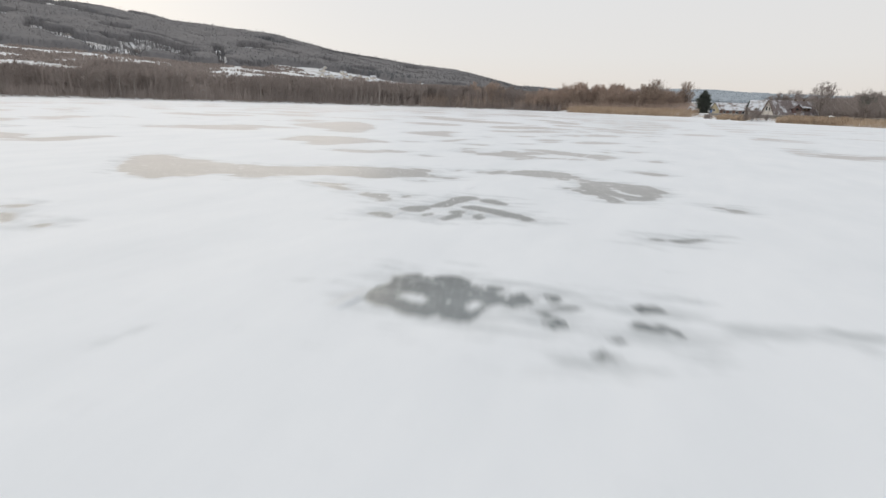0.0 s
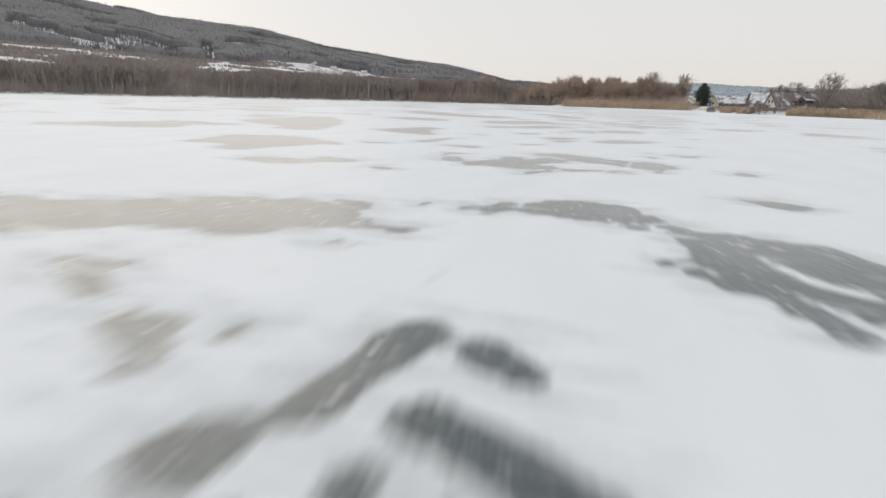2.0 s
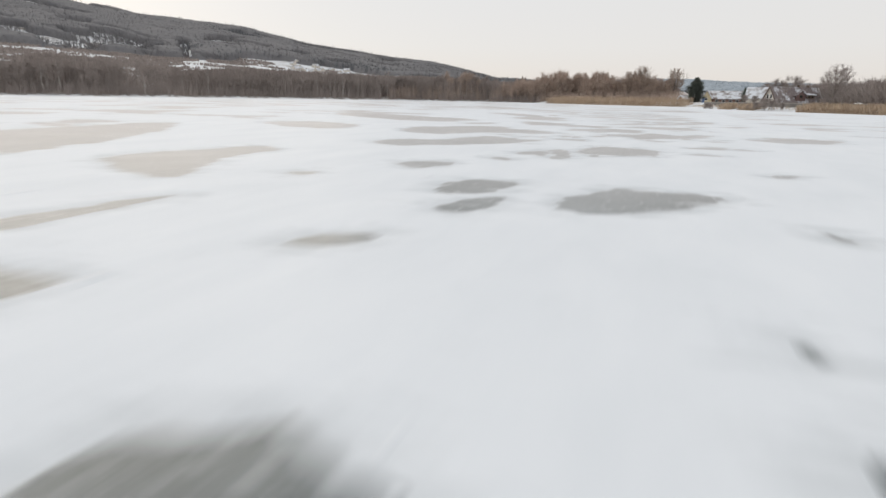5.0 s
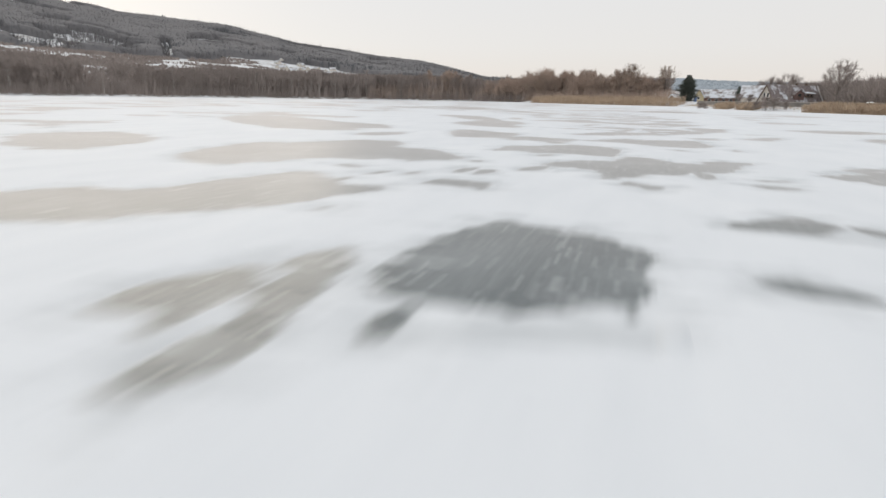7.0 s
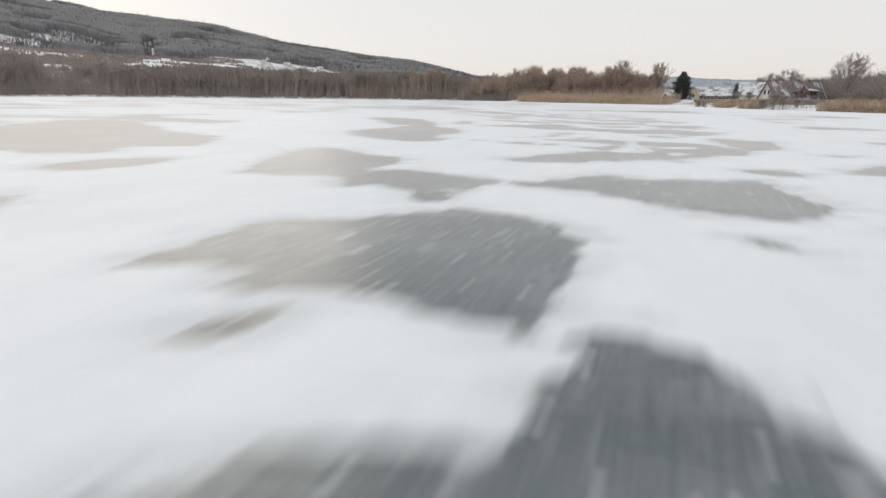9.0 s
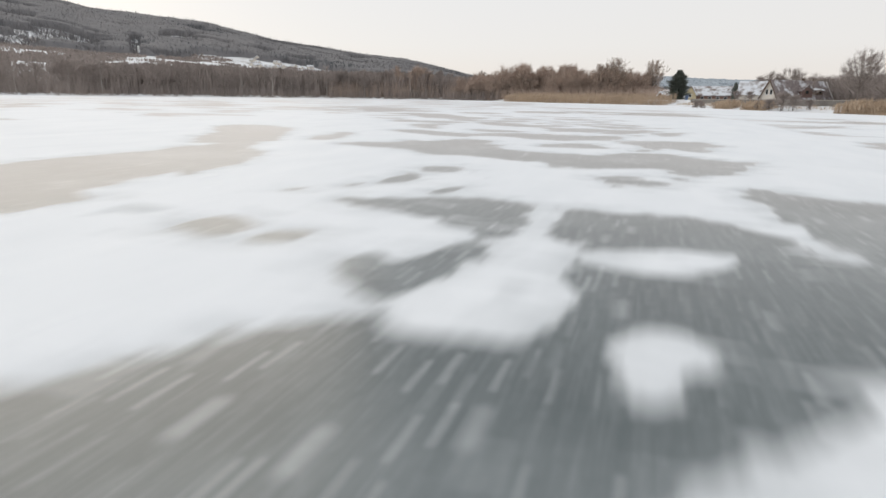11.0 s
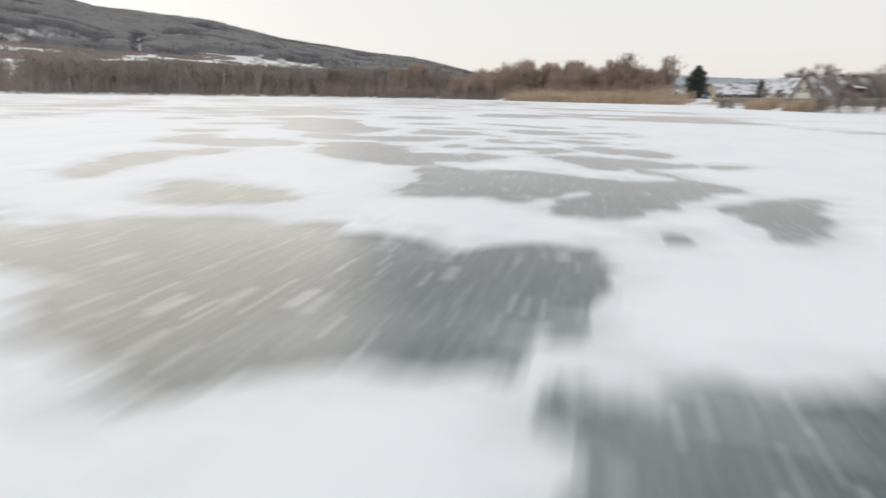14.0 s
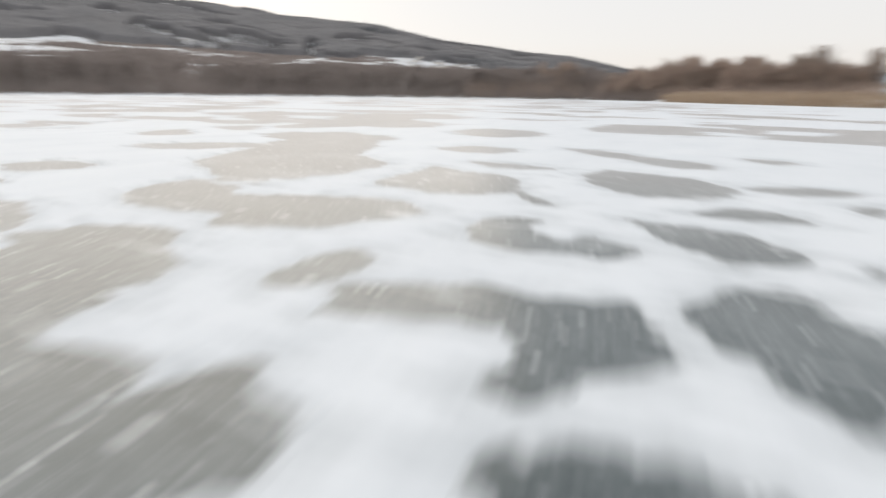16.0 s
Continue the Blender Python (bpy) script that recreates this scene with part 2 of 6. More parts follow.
# ---- mesh helpers ----
class Build:
    """Collects points and faces of one mesh."""

    def __init__(self):
        self.v, self.f = [], []

    def poly(self, *pts):
        k = len(self.v)
        self.v.extend(tuple(p) for p in pts)
        self.f.append(tuple(range(k, k + len(pts))))

    def box(self, x0, y0, z0, x1, y1, z1):
        k = len(self.v)
        self.v += [(x, y, z) for z in (z0, z1) for x, y in ((x0, y0), (x1, y0), (x1, y1), (x0, y1))]
        self.f += [tuple(k + i for i in q) for q in ((3, 2, 1, 0), (4, 5, 6, 7), (0, 1, 5, 4), (1, 2, 6, 5), (2, 3, 7, 6), (3, 0, 4, 7))]

    def slab(self, quad, thick):
        """A plate: four corners and its thickness along its normal."""
        q = [Vector(p) for p in quad]
        up = (q[1] - q[0]).cross(q[3] - q[0]).normalized() * thick
        k = len(self.v)
        self.v += [tuple(p) for p in q] + [tuple(p + up) for p in q]
        self.f += [tuple(k + i for i in s) for s in ((3, 2, 1, 0), (4, 5, 6, 7), (0, 1, 5, 4), (1, 2, 6, 5), (2, 3, 7, 6), (3, 0, 4, 7))]

    def limb(self, a, b, ra, rb, sides=4):
        """A tapered branch from a to b."""
        a, b = Vector(a), Vector(b)
        w = (b - a).normalized()
        s = w.cross(Vector((0.31, 0.95, 0.07))).normalized()
        t = w.cross(s)
        k = len(self.v)
        for p, r in ((a, ra), (b, rb)):
            self.v += [tuple(p + r * (math.cos(h) * s + math.sin(h) * t)) for h in (2 * math.pi * i / sides for i in range(sides))]
        self.f += [(k + i, k + (i + 1) % sides, k + sides + (i + 1) % sides, k + sides + i) for i in range(sides)]

    def dome(self, at, half, low, high, rng):
        """A rounded bare crown, uneven all round."""
        k, n = len(self.v), 6
        x, y, z = at
        turn = rng.uniform(0, 6.28)
        for f, w in ((0.0, 0.7), (0.45, 1.0), (0.82, 0.68)):
            for i in range(n):
                a = turn + 6.2832 * i / n
                w1 = half * w * rng.uniform(0.75, 1.2)
                self.v.append((x + math.cos(a) * w1, y + math.sin(a) * w1, z + low + (high - low) * f * rng.uniform(0.9, 1.1)))
        self.v.append((x, y, z + high))
        for r in range(2):
            self.f += [(k + r * n + i, k + r * n + (i + 1) % n, k + r * n + n + (i + 1) % n, k + r * n + n + i) for i in range(n)]
        self.f += [(k + 2 * n + i, k + 2 * n + (i + 1) % n, k + 3 * n) for i in range(n)]

    def blade(self, a, b, width, side):
        """A slender three-cornered twig or stalk."""
        a, b, s = Vector(a), Vector(b), Vector(side).normalized() * width / 2
        self.poly(a - s, a + s, b)

    def mesh(self, name, mat, smooth=False):
        me = bpy.data.meshes.new(name)
        me.from_pydata(self.v, [], self.f)
        me.materials.append(mat)
        if smooth:
            me.shade_smooth()
        me.update()
        return me


def part(name, build, mat, parent, label=""):
    """Links a Build as one mesh object under a thing or a part."""
    ob = new(name, build.mesh(name, mat) if isinstance(build, Build) else build)
    ob.parent = parent
    return tagged(ob, label) if label else ob


def empty(name, m, label, category, group="", kind=""):
    ob = new(name)
    ob.matrix_world = m
    return tagged(ob, label, category, group, kind)


def grid_mesh(name, verts, faces, mat, smooth=True):
    me = bpy.data.meshes.new(name)
    me.vertices.add(len(verts))
    me.vertices.foreach_set("co", np.ascontiguousarray(verts, dtype=np.float32).ravel())
    me.loops.add(faces.size)
    me.loops.foreach_set("vertex_index", np.ascontiguousarray(faces, dtype=np.int32).ravel())
    me.polygons.add(len(faces))
    me.polygons.foreach_set("loop_start", np.arange(0, faces.size, faces.shape[1], dtype=np.int32))
    if smooth:
        me.polygons.foreach_set("use_smooth", np.ones(len(faces), dtype=bool))
    me.materials.append(mat)
    me.update(calc_edges=True)
    return me


TABLE = np.random.RandomState(7).rand(256, 256)


def value_noise(x, y, seed=0):
    xi, yi = np.floor(x).astype(int), np.floor(y).astype(int)
    fx, fy = x - xi, y - yi
    fx, fy = fx * fx * (3 - 2 * fx), fy * fy * (3 - 2 * fy)
    a, b = (xi + 37 * seed) & 255, (yi + 91 * seed) & 255
    c, d = (a + 1) & 255, (b + 1) & 255
    return (TABLE[a, b] * (1 - fx) + TABLE[c, b] * fx) * (1 - fy) + (TABLE[a, d] * (1 - fx) + TABLE[c, d] * fx) * fy


def layered(x, y, octaves=3, seed=0):
    total, weight, amp = 0.0, 0.0, 1.0
    for o in range(octaves):
        total = total + amp * value_noise(x * 2**o + 13.7 * o, y * 2**o - 5.3 * o, seed + o)
        weight, amp = weight + amp, amp * 0.5
    return total / weight


def step(a, b, x):
    t = np.clip((x - a) / (b - a), 0, 1)
    return t * t * (3 - 2 * t)


# ---- the lake: shore line, ice, snow ----
SHORE = np.array([
    (-190, 0), (-192, 40), (-178, 150), (-124, 245), (-102, 268), (-60, 276), (-38, 268), (-30, 249), (-12, 226), (6, 208), (16.5, 201),
    (18, 178), (21, 157), (26, 143), (30, 133), (38, 120), (45, 104), (52, 80), (58, 40), (52, -20), (15, -70), (-60, -95), (-150, -65)])


def off_shore(X, Y):
    """Metres from the shore line: positive on land."""
    best = np.full(X.shape, 1e9)
    inside = np.zeros(X.shape, bool)
    for (x0, y0), (x1, y1) in zip(SHORE, np.roll(SHORE, -1, 0)):
        dx, dy = x1 - x0, y1 - y0
        h = np.clip(((X - x0) * dx + (Y - y0) * dy) / (dx * dx + dy * dy), 0, 1)
        best = np.minimum(best, np.hypot(X - x0 - h * dx, Y - y0 - h * dy))
        cross = (y0 > Y) != (y1 > Y)
        inside ^= cross & (X < x0 + (Y - y0) * dx / (dy if dy else 1e-9))
    return np.where(inside, -best, best)


PATCHES, OVALS, ISLANDS, THINNED = [], [], [], []


def swept(*outline):
    """A place that the wind has swept bare, by its corners on the ice in metres."""
    PATCHES.append(outline)


def rounded(*ovals):
    """Oval bare places: x, y, long and short half-width in metres, turn in degrees."""
    OVALS.extend(ovals)


def drifted(*outline):
    """Snow that lies on swept ice, by its corners."""
    ISLANDS.append(outline)


def thinned(*outline):
    """Snow so thin that the ice shows through it, by its corners."""
    THINNED.append(outline)


# wide bare places farther off
rounded(
    (-7.59, 32.27, 1.22, 0.85, -33),
    (-10.55, 38.10, 6.36, 1.52, -60),
    (-12.37, 40.69, 6.38, 1.81, -63),
    (11.57, 48.98, 1.66, 1.35, 56),
    (-8.93, 49.51, 3.66, 1.89, -41),
    (-7.56, 61.52, 3.88, 2.38, -22),
    (-10.94, 63.35, 8.66, 2.66, -43),
    (-7.05, 96.28, 1.65, 1.02, 42),
    (-4.42, 97.72, 6.23, 1.52, -54),
    (-6.98, 100.86, 2.42, 1.64, -7),
    (-3.63, 106.33, 2.56, 1.65, -59),
    (-11.63, 109.34, 4.28, 2.63, -27),
    (0.20, 112.34, 3.09, 2.22, -63),
)
# bare ice swept clear by the wind, 0 to 10 m out
swept((9.06, 6.62), (9.18, 6.58), (9.16, 6.47), (9.10, 6.50))
swept((9.12, 6.95), (9.22, 6.92), (9.19, 6.86))
swept((8.65, 7.02), (8.74, 7.13), (8.75, 6.97), (8.67, 6.95))
swept((9.49, 7.34), (9.61, 7.22), (9.59, 7.16), (9.51, 7.22))
swept((9.30, 7.32), (9.41, 7.30), (9.39, 7.20), (9.31, 7.20))
swept((8.53, 7.29), (8.60, 7.39), (8.61, 7.23), (8.57, 7.16))
swept((7.03, 7.06), (7.05, 7.28), (7.00, 7.52), (7.08, 7.74), (7.21, 7.79), (7.39, 7.71), (7.56, 7.87), (7.75, 7.82), (7.89, 7.71), (8.09, 7.79), (8.24, 7.69), (8.36, 7.70), (8.43, 7.47), (8.42, 7.24), (8.32, 7.16), (8.22, 7.26), (8.11, 7.16), (8.00, 7.04), (8.03, 6.87), (7.97, 6.77), (7.86, 6.88), (7.72, 6.88), (7.68, 6.74), (7.50, 6.87), (7.36, 6.89), (7.13, 6.94))
swept((8.64, 7.46), (8.80, 7.52), (8.79, 7.42), (8.67, 7.35))
swept((8.52, 7.72), (8.60, 7.70), (8.59, 7.56))
swept((9.28, 7.74), (9.44, 7.79), (9.47, 7.69), (9.29, 7.61))
swept((2.07, 7.68), (2.10, 7.86), (2.24, 7.69))
swept((0.94, 8.02), (0.98, 8.14), (1.57, 7.73), (1.60, 7.58))
swept((0.35, 8.41), (0.65, 8.70), (0.71, 8.40))
# bare ice swept clear by the wind, 10 to 20 m out
swept((5.29, 10.49), (5.41, 10.71), (5.64, 10.59), (5.74, 10.36), (5.49, 10.37))
swept((9.33, 10.66), (9.49, 10.71), (9.44, 10.58), (9.33, 10.57))
swept((9.59, 10.65), (9.83, 10.88), (10.01, 11.02), (9.78, 10.68), (9.61, 10.58))
swept((6.02, 10.84), (6.12, 10.98), (6.19, 10.74), (6.12, 10.67))
swept((6.35, 10.71), (6.43, 10.95), (6.49, 11.11), (6.58, 10.93), (6.50, 10.68), (6.45, 10.52))
swept((6.70, 11.17), (6.80, 11.32), (6.94, 10.89), (6.86, 10.77))
swept((5.50, 11.14), (5.66, 11.50), (5.92, 11.35), (5.91, 10.96), (5.66, 10.96))
swept((6.32, 11.23), (6.42, 11.38), (6.55, 11.27), (6.46, 11.10))
swept((6.32, 11.77), (6.48, 11.98), (6.80, 11.78), (7.05, 11.74), (7.33, 11.57), (7.56, 11.36), (7.69, 11.10), (7.56, 11.02), (7.35, 11.19), (7.13, 11.19), (6.89, 11.43), (6.67, 11.56), (6.44, 11.61))
swept((4.54, 12.13), (4.75, 12.12), (5.10, 11.69), (5.05, 11.57), (4.74, 11.86))
swept((4.31, 12.11), (4.42, 12.26), (4.64, 12.33), (4.78, 12.11), (4.88, 11.85), (4.94, 11.59), (4.89, 11.54), (4.77, 11.85))
swept((5.76, 11.41), (5.88, 11.77), (5.95, 12.23), (5.93, 12.78), (6.15, 12.93), (6.30, 12.70), (6.22, 12.37), (6.15, 12.16), (6.12, 11.68), (5.89, 11.42))
swept((4.19, 12.36), (4.67, 12.12), (4.69, 11.94), (4.29, 12.20))
swept((5.08, 12.24), (5.08, 12.46), (5.17, 12.28), (5.16, 12.14))
swept((6.37, 12.59), (6.54, 12.75), (6.93, 12.45), (6.91, 12.25), (6.56, 12.40))
swept((2.61, 13.02), (3.32, 12.86), (3.96, 12.46), (3.71, 12.42), (2.96, 12.82))
swept((2.65, 13.01), (2.77, 13.13), (3.17, 13.06), (3.41, 13.22), (3.39, 12.97), (3.35, 12.70), (3.17, 12.71))
swept((10.49, 13.86), (10.71, 13.81), (10.79, 13.58), (10.58, 13.50), (10.48, 13.66))
swept((-2.23, 12.64), (-3.02, 13.59), (-3.98, 14.50), (-4.43, 15.49), (-3.87, 15.74), (-2.57, 15.20), (-1.41, 14.98), (-0.14, 14.71), (0.99, 14.46), (1.49, 13.20), (1.25, 12.86), (0.13, 13.27), (0.08, 12.65), (-0.23, 12.13), (-0.33, 11.77), (-1.32, 12.03))
swept((10.23, 14.02), (10.46, 13.97), (10.36, 13.79))
swept((4.45, 14.42), (4.53, 14.59), (4.57, 14.43))
swept((-0.77, 14.92), (0.04, 15.09), (0.82, 15.25), (1.27, 15.85), (1.98, 16.23), (2.76, 16.43), (3.43, 16.48), (3.83, 16.21), (3.98, 15.78), (4.48, 15.37), (4.93, 15.36), (5.03, 15.13), (4.80, 14.99), (4.48, 15.11), (4.04, 14.93), (3.77, 14.70), (3.50, 14.51), (3.43, 14.25), (3.13, 14.27), (2.79, 14.41), (2.35, 14.39), (1.99, 14.08), (1.74, 13.71), (1.55, 13.35))
swept((7.52, 15.12), (7.59, 15.19), (7.58, 14.94), (7.53, 14.92))
swept((7.69, 16.58), (8.26, 16.69), (8.72, 16.47), (9.27, 16.20), (9.50, 15.19), (9.26, 14.19), (8.86, 13.68), (8.53, 13.69), (8.16, 14.25), (7.85, 14.96))
swept((5.24, 16.76), (5.33, 17.27), (5.56, 17.60), (5.77, 17.21), (5.80, 17.62), (6.18, 18.14), (6.67, 18.07), (7.21, 17.77), (7.68, 16.88), (7.97, 16.68), (8.32, 16.72), (8.74, 16.30), (9.09, 16.31), (9.27, 16.08), (9.36, 15.63), (8.76, 13.62), (8.57, 13.63), (8.44, 13.88), (8.28, 14.11), (8.09, 14.36), (7.92, 14.59), (7.79, 14.88), (7.75, 15.61), (7.61, 16.35), (7.37, 16.55), (7.01, 16.48), (6.66, 16.74), (6.32, 16.76), (6.03, 16.82), (5.67, 16.80), (5.46, 16.53))
swept((3.24, 16.64), (3.43, 16.70), (3.68, 16.69), (3.84, 16.57), (3.95, 16.34), (4.04, 16.09))
swept((5.05, 16.76), (5.03, 16.91), (5.13, 17.02), (5.16, 16.86), (5.13, 16.71))
swept((4.47, 16.73), (4.46, 16.92), (4.51, 17.01), (4.51, 16.85))
swept((8.55, 19.51), (9.00, 19.40), (9.47, 18.83), (9.12, 18.84), (8.74, 19.16))
swept((8.55, 19.55), (9.12, 19.47), (9.54, 19.12), (9.19, 18.62), (8.77, 19.05))
# bare ice swept clear by the wind, 20 to 30 m out
swept((1.99, 20.29), (2.03, 20.56), (2.44, 20.43), (2.39, 20.18))
swept((-1.22, 20.23), (-1.32, 20.73), (-0.79, 21.03), (-0.11, 21.19), (0.07, 21.67), (0.71, 21.65), (1.19, 21.43), (1.01, 20.95), (0.44, 20.64), (0.25, 20.09), (-0.40, 20.07))
swept((5.01, 20.88), (4.99, 21.03), (4.97, 21.24), (5.00, 21.41), (5.12, 21.54), (5.20, 21.60), (5.21, 21.41), (5.18, 21.23), (5.13, 21.04), (5.07, 20.90))
swept((5.53, 22.18), (5.63, 22.27), (5.87, 22.28), (6.09, 22.42), (6.21, 22.36), (6.19, 22.14), (6.02, 22.04), (5.82, 21.93), (5.67, 21.91), (5.59, 21.98))
swept((6.81, 22.52), (6.88, 22.31), (6.88, 22.08), (6.81, 22.14))
swept((6.48, 22.51), (6.63, 22.61), (6.71, 22.49), (6.68, 22.18), (6.59, 22.08), (6.50, 22.10), (6.48, 22.29))
swept((6.26, 22.46), (6.34, 22.50), (6.36, 22.24), (6.30, 22.18))
swept((7.47, 23.07), (7.54, 22.77), (7.42, 22.40), (7.41, 22.65))
swept((3.58, 21.84), (3.41, 22.15), (3.29, 22.49), (3.35, 22.70), (3.67, 22.80), (3.62, 23.07), (3.76, 23.39), (3.84, 23.80), (3.84, 24.23), (4.06, 24.38), (4.40, 23.93), (4.76, 23.98), (4.84, 24.59), (5.06, 24.57), (5.30, 24.43), (5.21, 23.97), (5.48, 23.99), (5.39, 23.60), (5.17, 23.27), (5.02, 23.00), (4.96, 22.78), (5.05, 22.59), (5.16, 22.80), (5.25, 22.84), (5.31, 22.48), (5.35, 22.07), (5.34, 21.72), (5.34, 21.54), (5.22, 21.87), (5.11, 21.72), (4.89, 21.67), (4.60, 21.73), (4.27, 21.80), (3.92, 22.13), (3.77, 22.07), (3.66, 21.92))
swept((2.74, 22.57), (2.48, 23.00), (2.46, 23.38), (2.76, 23.61), (3.03, 23.14), (3.21, 22.69), (3.07, 22.47))
swept((8.96, 23.47), (9.22, 23.61), (9.38, 22.93), (8.96, 22.84))
swept((4.00, 23.01), (3.98, 23.26), (3.80, 23.64), (3.79, 23.92), (3.82, 24.18), (4.00, 24.25), (4.31, 23.83), (4.27, 23.58), (4.52, 23.73), (4.58, 24.00), (4.63, 24.25), (4.75, 24.55), (4.97, 24.54), (5.06, 23.99), (5.28, 23.96), (5.18, 23.49), (5.10, 23.23), (5.08, 23.12), (4.27, 22.82))
swept((6.83, 24.74), (7.16, 24.80), (7.47, 24.64), (7.60, 24.36), (7.71, 24.06), (7.89, 23.91), (7.65, 23.14), (7.41, 23.13), (7.24, 23.02), (7.17, 23.23), (6.99, 23.26), (6.83, 23.42))
swept((3.87, 24.05), (3.85, 24.21), (3.96, 24.36), (4.12, 24.12), (4.19, 23.95), (4.21, 23.81))
swept((2.21, 23.70), (2.16, 24.26), (2.33, 24.58), (2.78, 24.64), (2.42, 24.28), (2.25, 23.91))
swept((4.73, 23.93), (4.74, 24.11), (4.75, 24.31), (4.78, 24.66), (4.86, 24.63), (4.94, 24.34), (5.05, 24.05))
swept((4.42, 25.19), (4.47, 25.63), (4.80, 25.86), (5.26, 25.84), (5.63, 25.36), (6.01, 25.39), (6.34, 25.00), (6.76, 24.80), (6.77, 23.79), (6.71, 23.37), (6.61, 23.39), (6.43, 23.69), (6.20, 23.77), (5.90, 23.89), (5.66, 24.01), (5.48, 24.29), (5.23, 24.52), (4.91, 25.19), (4.61, 25.15))
swept((-5.90, 23.50), (-6.10, 24.72), (-6.70, 26.70), (-5.73, 27.48), (-4.13, 27.38), (-1.97, 25.71), (-2.21, 24.70), (-2.60, 23.29), (-2.76, 22.00), (-3.64, 22.37), (-3.91, 23.56))
swept((4.29, 25.20), (4.33, 25.50), (4.46, 25.71), (4.73, 25.74), (4.87, 25.88), (5.14, 25.75), (5.41, 25.51), (5.68, 25.31), (5.91, 25.14), (6.19, 24.93), (6.49, 24.88), (6.70, 24.78), (6.83, 24.76), (6.97, 24.60), (7.15, 24.58), (7.33, 24.51), (7.12, 23.87), (6.66, 23.70), (6.48, 23.74), (6.30, 23.90), (6.02, 23.84), (5.90, 23.71), (5.72, 23.91), (5.56, 24.31), (5.27, 24.66), (4.83, 25.04), (4.52, 25.09))
swept((5.98, 25.13), (6.18, 25.05), (6.35, 24.97), (6.50, 24.91), (6.65, 24.81), (6.78, 24.71), (6.79, 24.69), (6.42, 24.55), (6.28, 24.80), (6.12, 24.98))
swept((4.80, 25.14), (4.80, 25.42), (4.84, 25.82), (5.08, 25.86), (5.26, 25.64), (5.47, 25.51), (5.64, 25.32), (5.84, 25.17), (6.05, 24.95), (6.22, 24.67), (6.35, 24.52), (5.63, 24.26), (5.60, 24.54), (5.50, 24.77), (5.33, 24.92), (5.04, 24.99))
swept((4.30, 25.19), (4.32, 25.41), (4.38, 25.64), (4.51, 25.76), (4.55, 25.41), (4.49, 25.21), (4.43, 25.08))
swept((-3.10, 25.76), (-2.87, 26.13), (-2.18, 26.25), (-1.45, 25.21), (-2.11, 25.07))
swept((7.21, 26.53), (7.31, 26.46), (7.39, 26.20), (7.37, 26.01), (7.29, 26.12), (7.20, 26.24))
swept((-1.59, 26.56), (-0.92, 26.91), (-0.55, 26.63), (-1.07, 26.28))
swept((1.11, 26.91), (1.37, 27.11), (1.86, 27.12), (2.34, 27.11), (2.38, 26.76), (2.37, 26.44), (1.97, 26.59), (1.52, 26.76))
swept((7.93, 27.07), (8.51, 27.81), (8.48, 27.14), (8.24, 26.72), (8.05, 26.83))
swept((7.70, 27.71), (7.82, 27.68), (7.87, 27.42), (7.72, 27.46))
swept((7.19, 27.73), (7.28, 27.58), (7.23, 27.49))
swept((-0.06, 27.66), (-0.23, 28.37), (-0.06, 29.07), (0.05, 29.98), (0.43, 30.58), (0.42, 29.77), (0.32, 28.97), (0.35, 28.18), (0.23, 27.79))
swept((3.14, 28.76), (3.38, 29.19), (3.86, 29.32), (3.73, 28.87), (3.40, 28.66))
# bare ice swept clear by the wind, 30 to 40 m out
swept((8.11, 31.28), (8.35, 30.81), (8.20, 30.82))
swept((3.83, 30.87), (4.02, 31.86), (4.51, 32.17), (4.46, 31.28), (4.29, 30.74))
swept((-8.38, 32.68), (-6.93, 32.97), (-6.14, 31.82), (-6.60, 31.42))
swept((5.27, 31.54), (5.38, 32.58), (5.87, 33.61), (6.35, 33.59), (7.00, 33.58), (7.50, 33.23), (6.88, 32.28), (6.35, 31.63), (5.74, 31.29))
swept((3.18, 32.72), (3.53, 33.85), (4.44, 33.71), (4.24, 32.57), (3.66, 32.13))
swept((0.20, 33.26), (0.76, 33.55), (0.69, 32.94))
swept((-4.56, 33.47), (-4.65, 34.86), (-4.15, 35.99), (-3.56, 37.79), (-2.37, 37.05), (-2.54, 34.95), (-1.44, 33.00), (-1.00, 31.56), (-2.40, 32.13))
swept((1.21, 35.40), (1.84, 36.21), (2.57, 36.13), (2.17, 34.79))
swept((8.51, 36.60), (9.22, 36.96), (8.66, 36.23))
swept((3.18, 37.24), (2.95, 37.52), (2.92, 37.76), (3.08, 37.82), (3.32, 37.49), (3.40, 37.22), (3.37, 37.14))
swept((-9.47, 33.45), (-9.20, 34.30), (-9.13, 36.20), (-9.82, 40.46), (-12.44, 43.92), (-15.07, 44.56), (-15.07, 39.99), (-14.55, 37.02))
swept((4.15, 38.03), (4.14, 38.35), (4.19, 38.67), (4.24, 38.94), (4.12, 39.37), (4.03, 39.79), (3.72, 40.05), (3.82, 40.51), (4.06, 40.73), (4.33, 40.53), (4.34, 40.03), (4.40, 39.48), (4.45, 39.02), (4.62, 38.75), (4.64, 38.34), (4.55, 38.12), (4.45, 37.93), (4.27, 37.95))
swept((3.29, 38.84), (3.20, 39.29), (3.38, 39.65), (3.56, 39.99), (3.84, 39.88), (3.92, 39.44), (3.93, 39.03), (3.93, 38.68), (3.85, 38.65), (3.75, 38.89), (3.47, 38.82))
swept((5.00, 39.32), (5.15, 39.57), (5.20, 39.05), (5.14, 38.95))
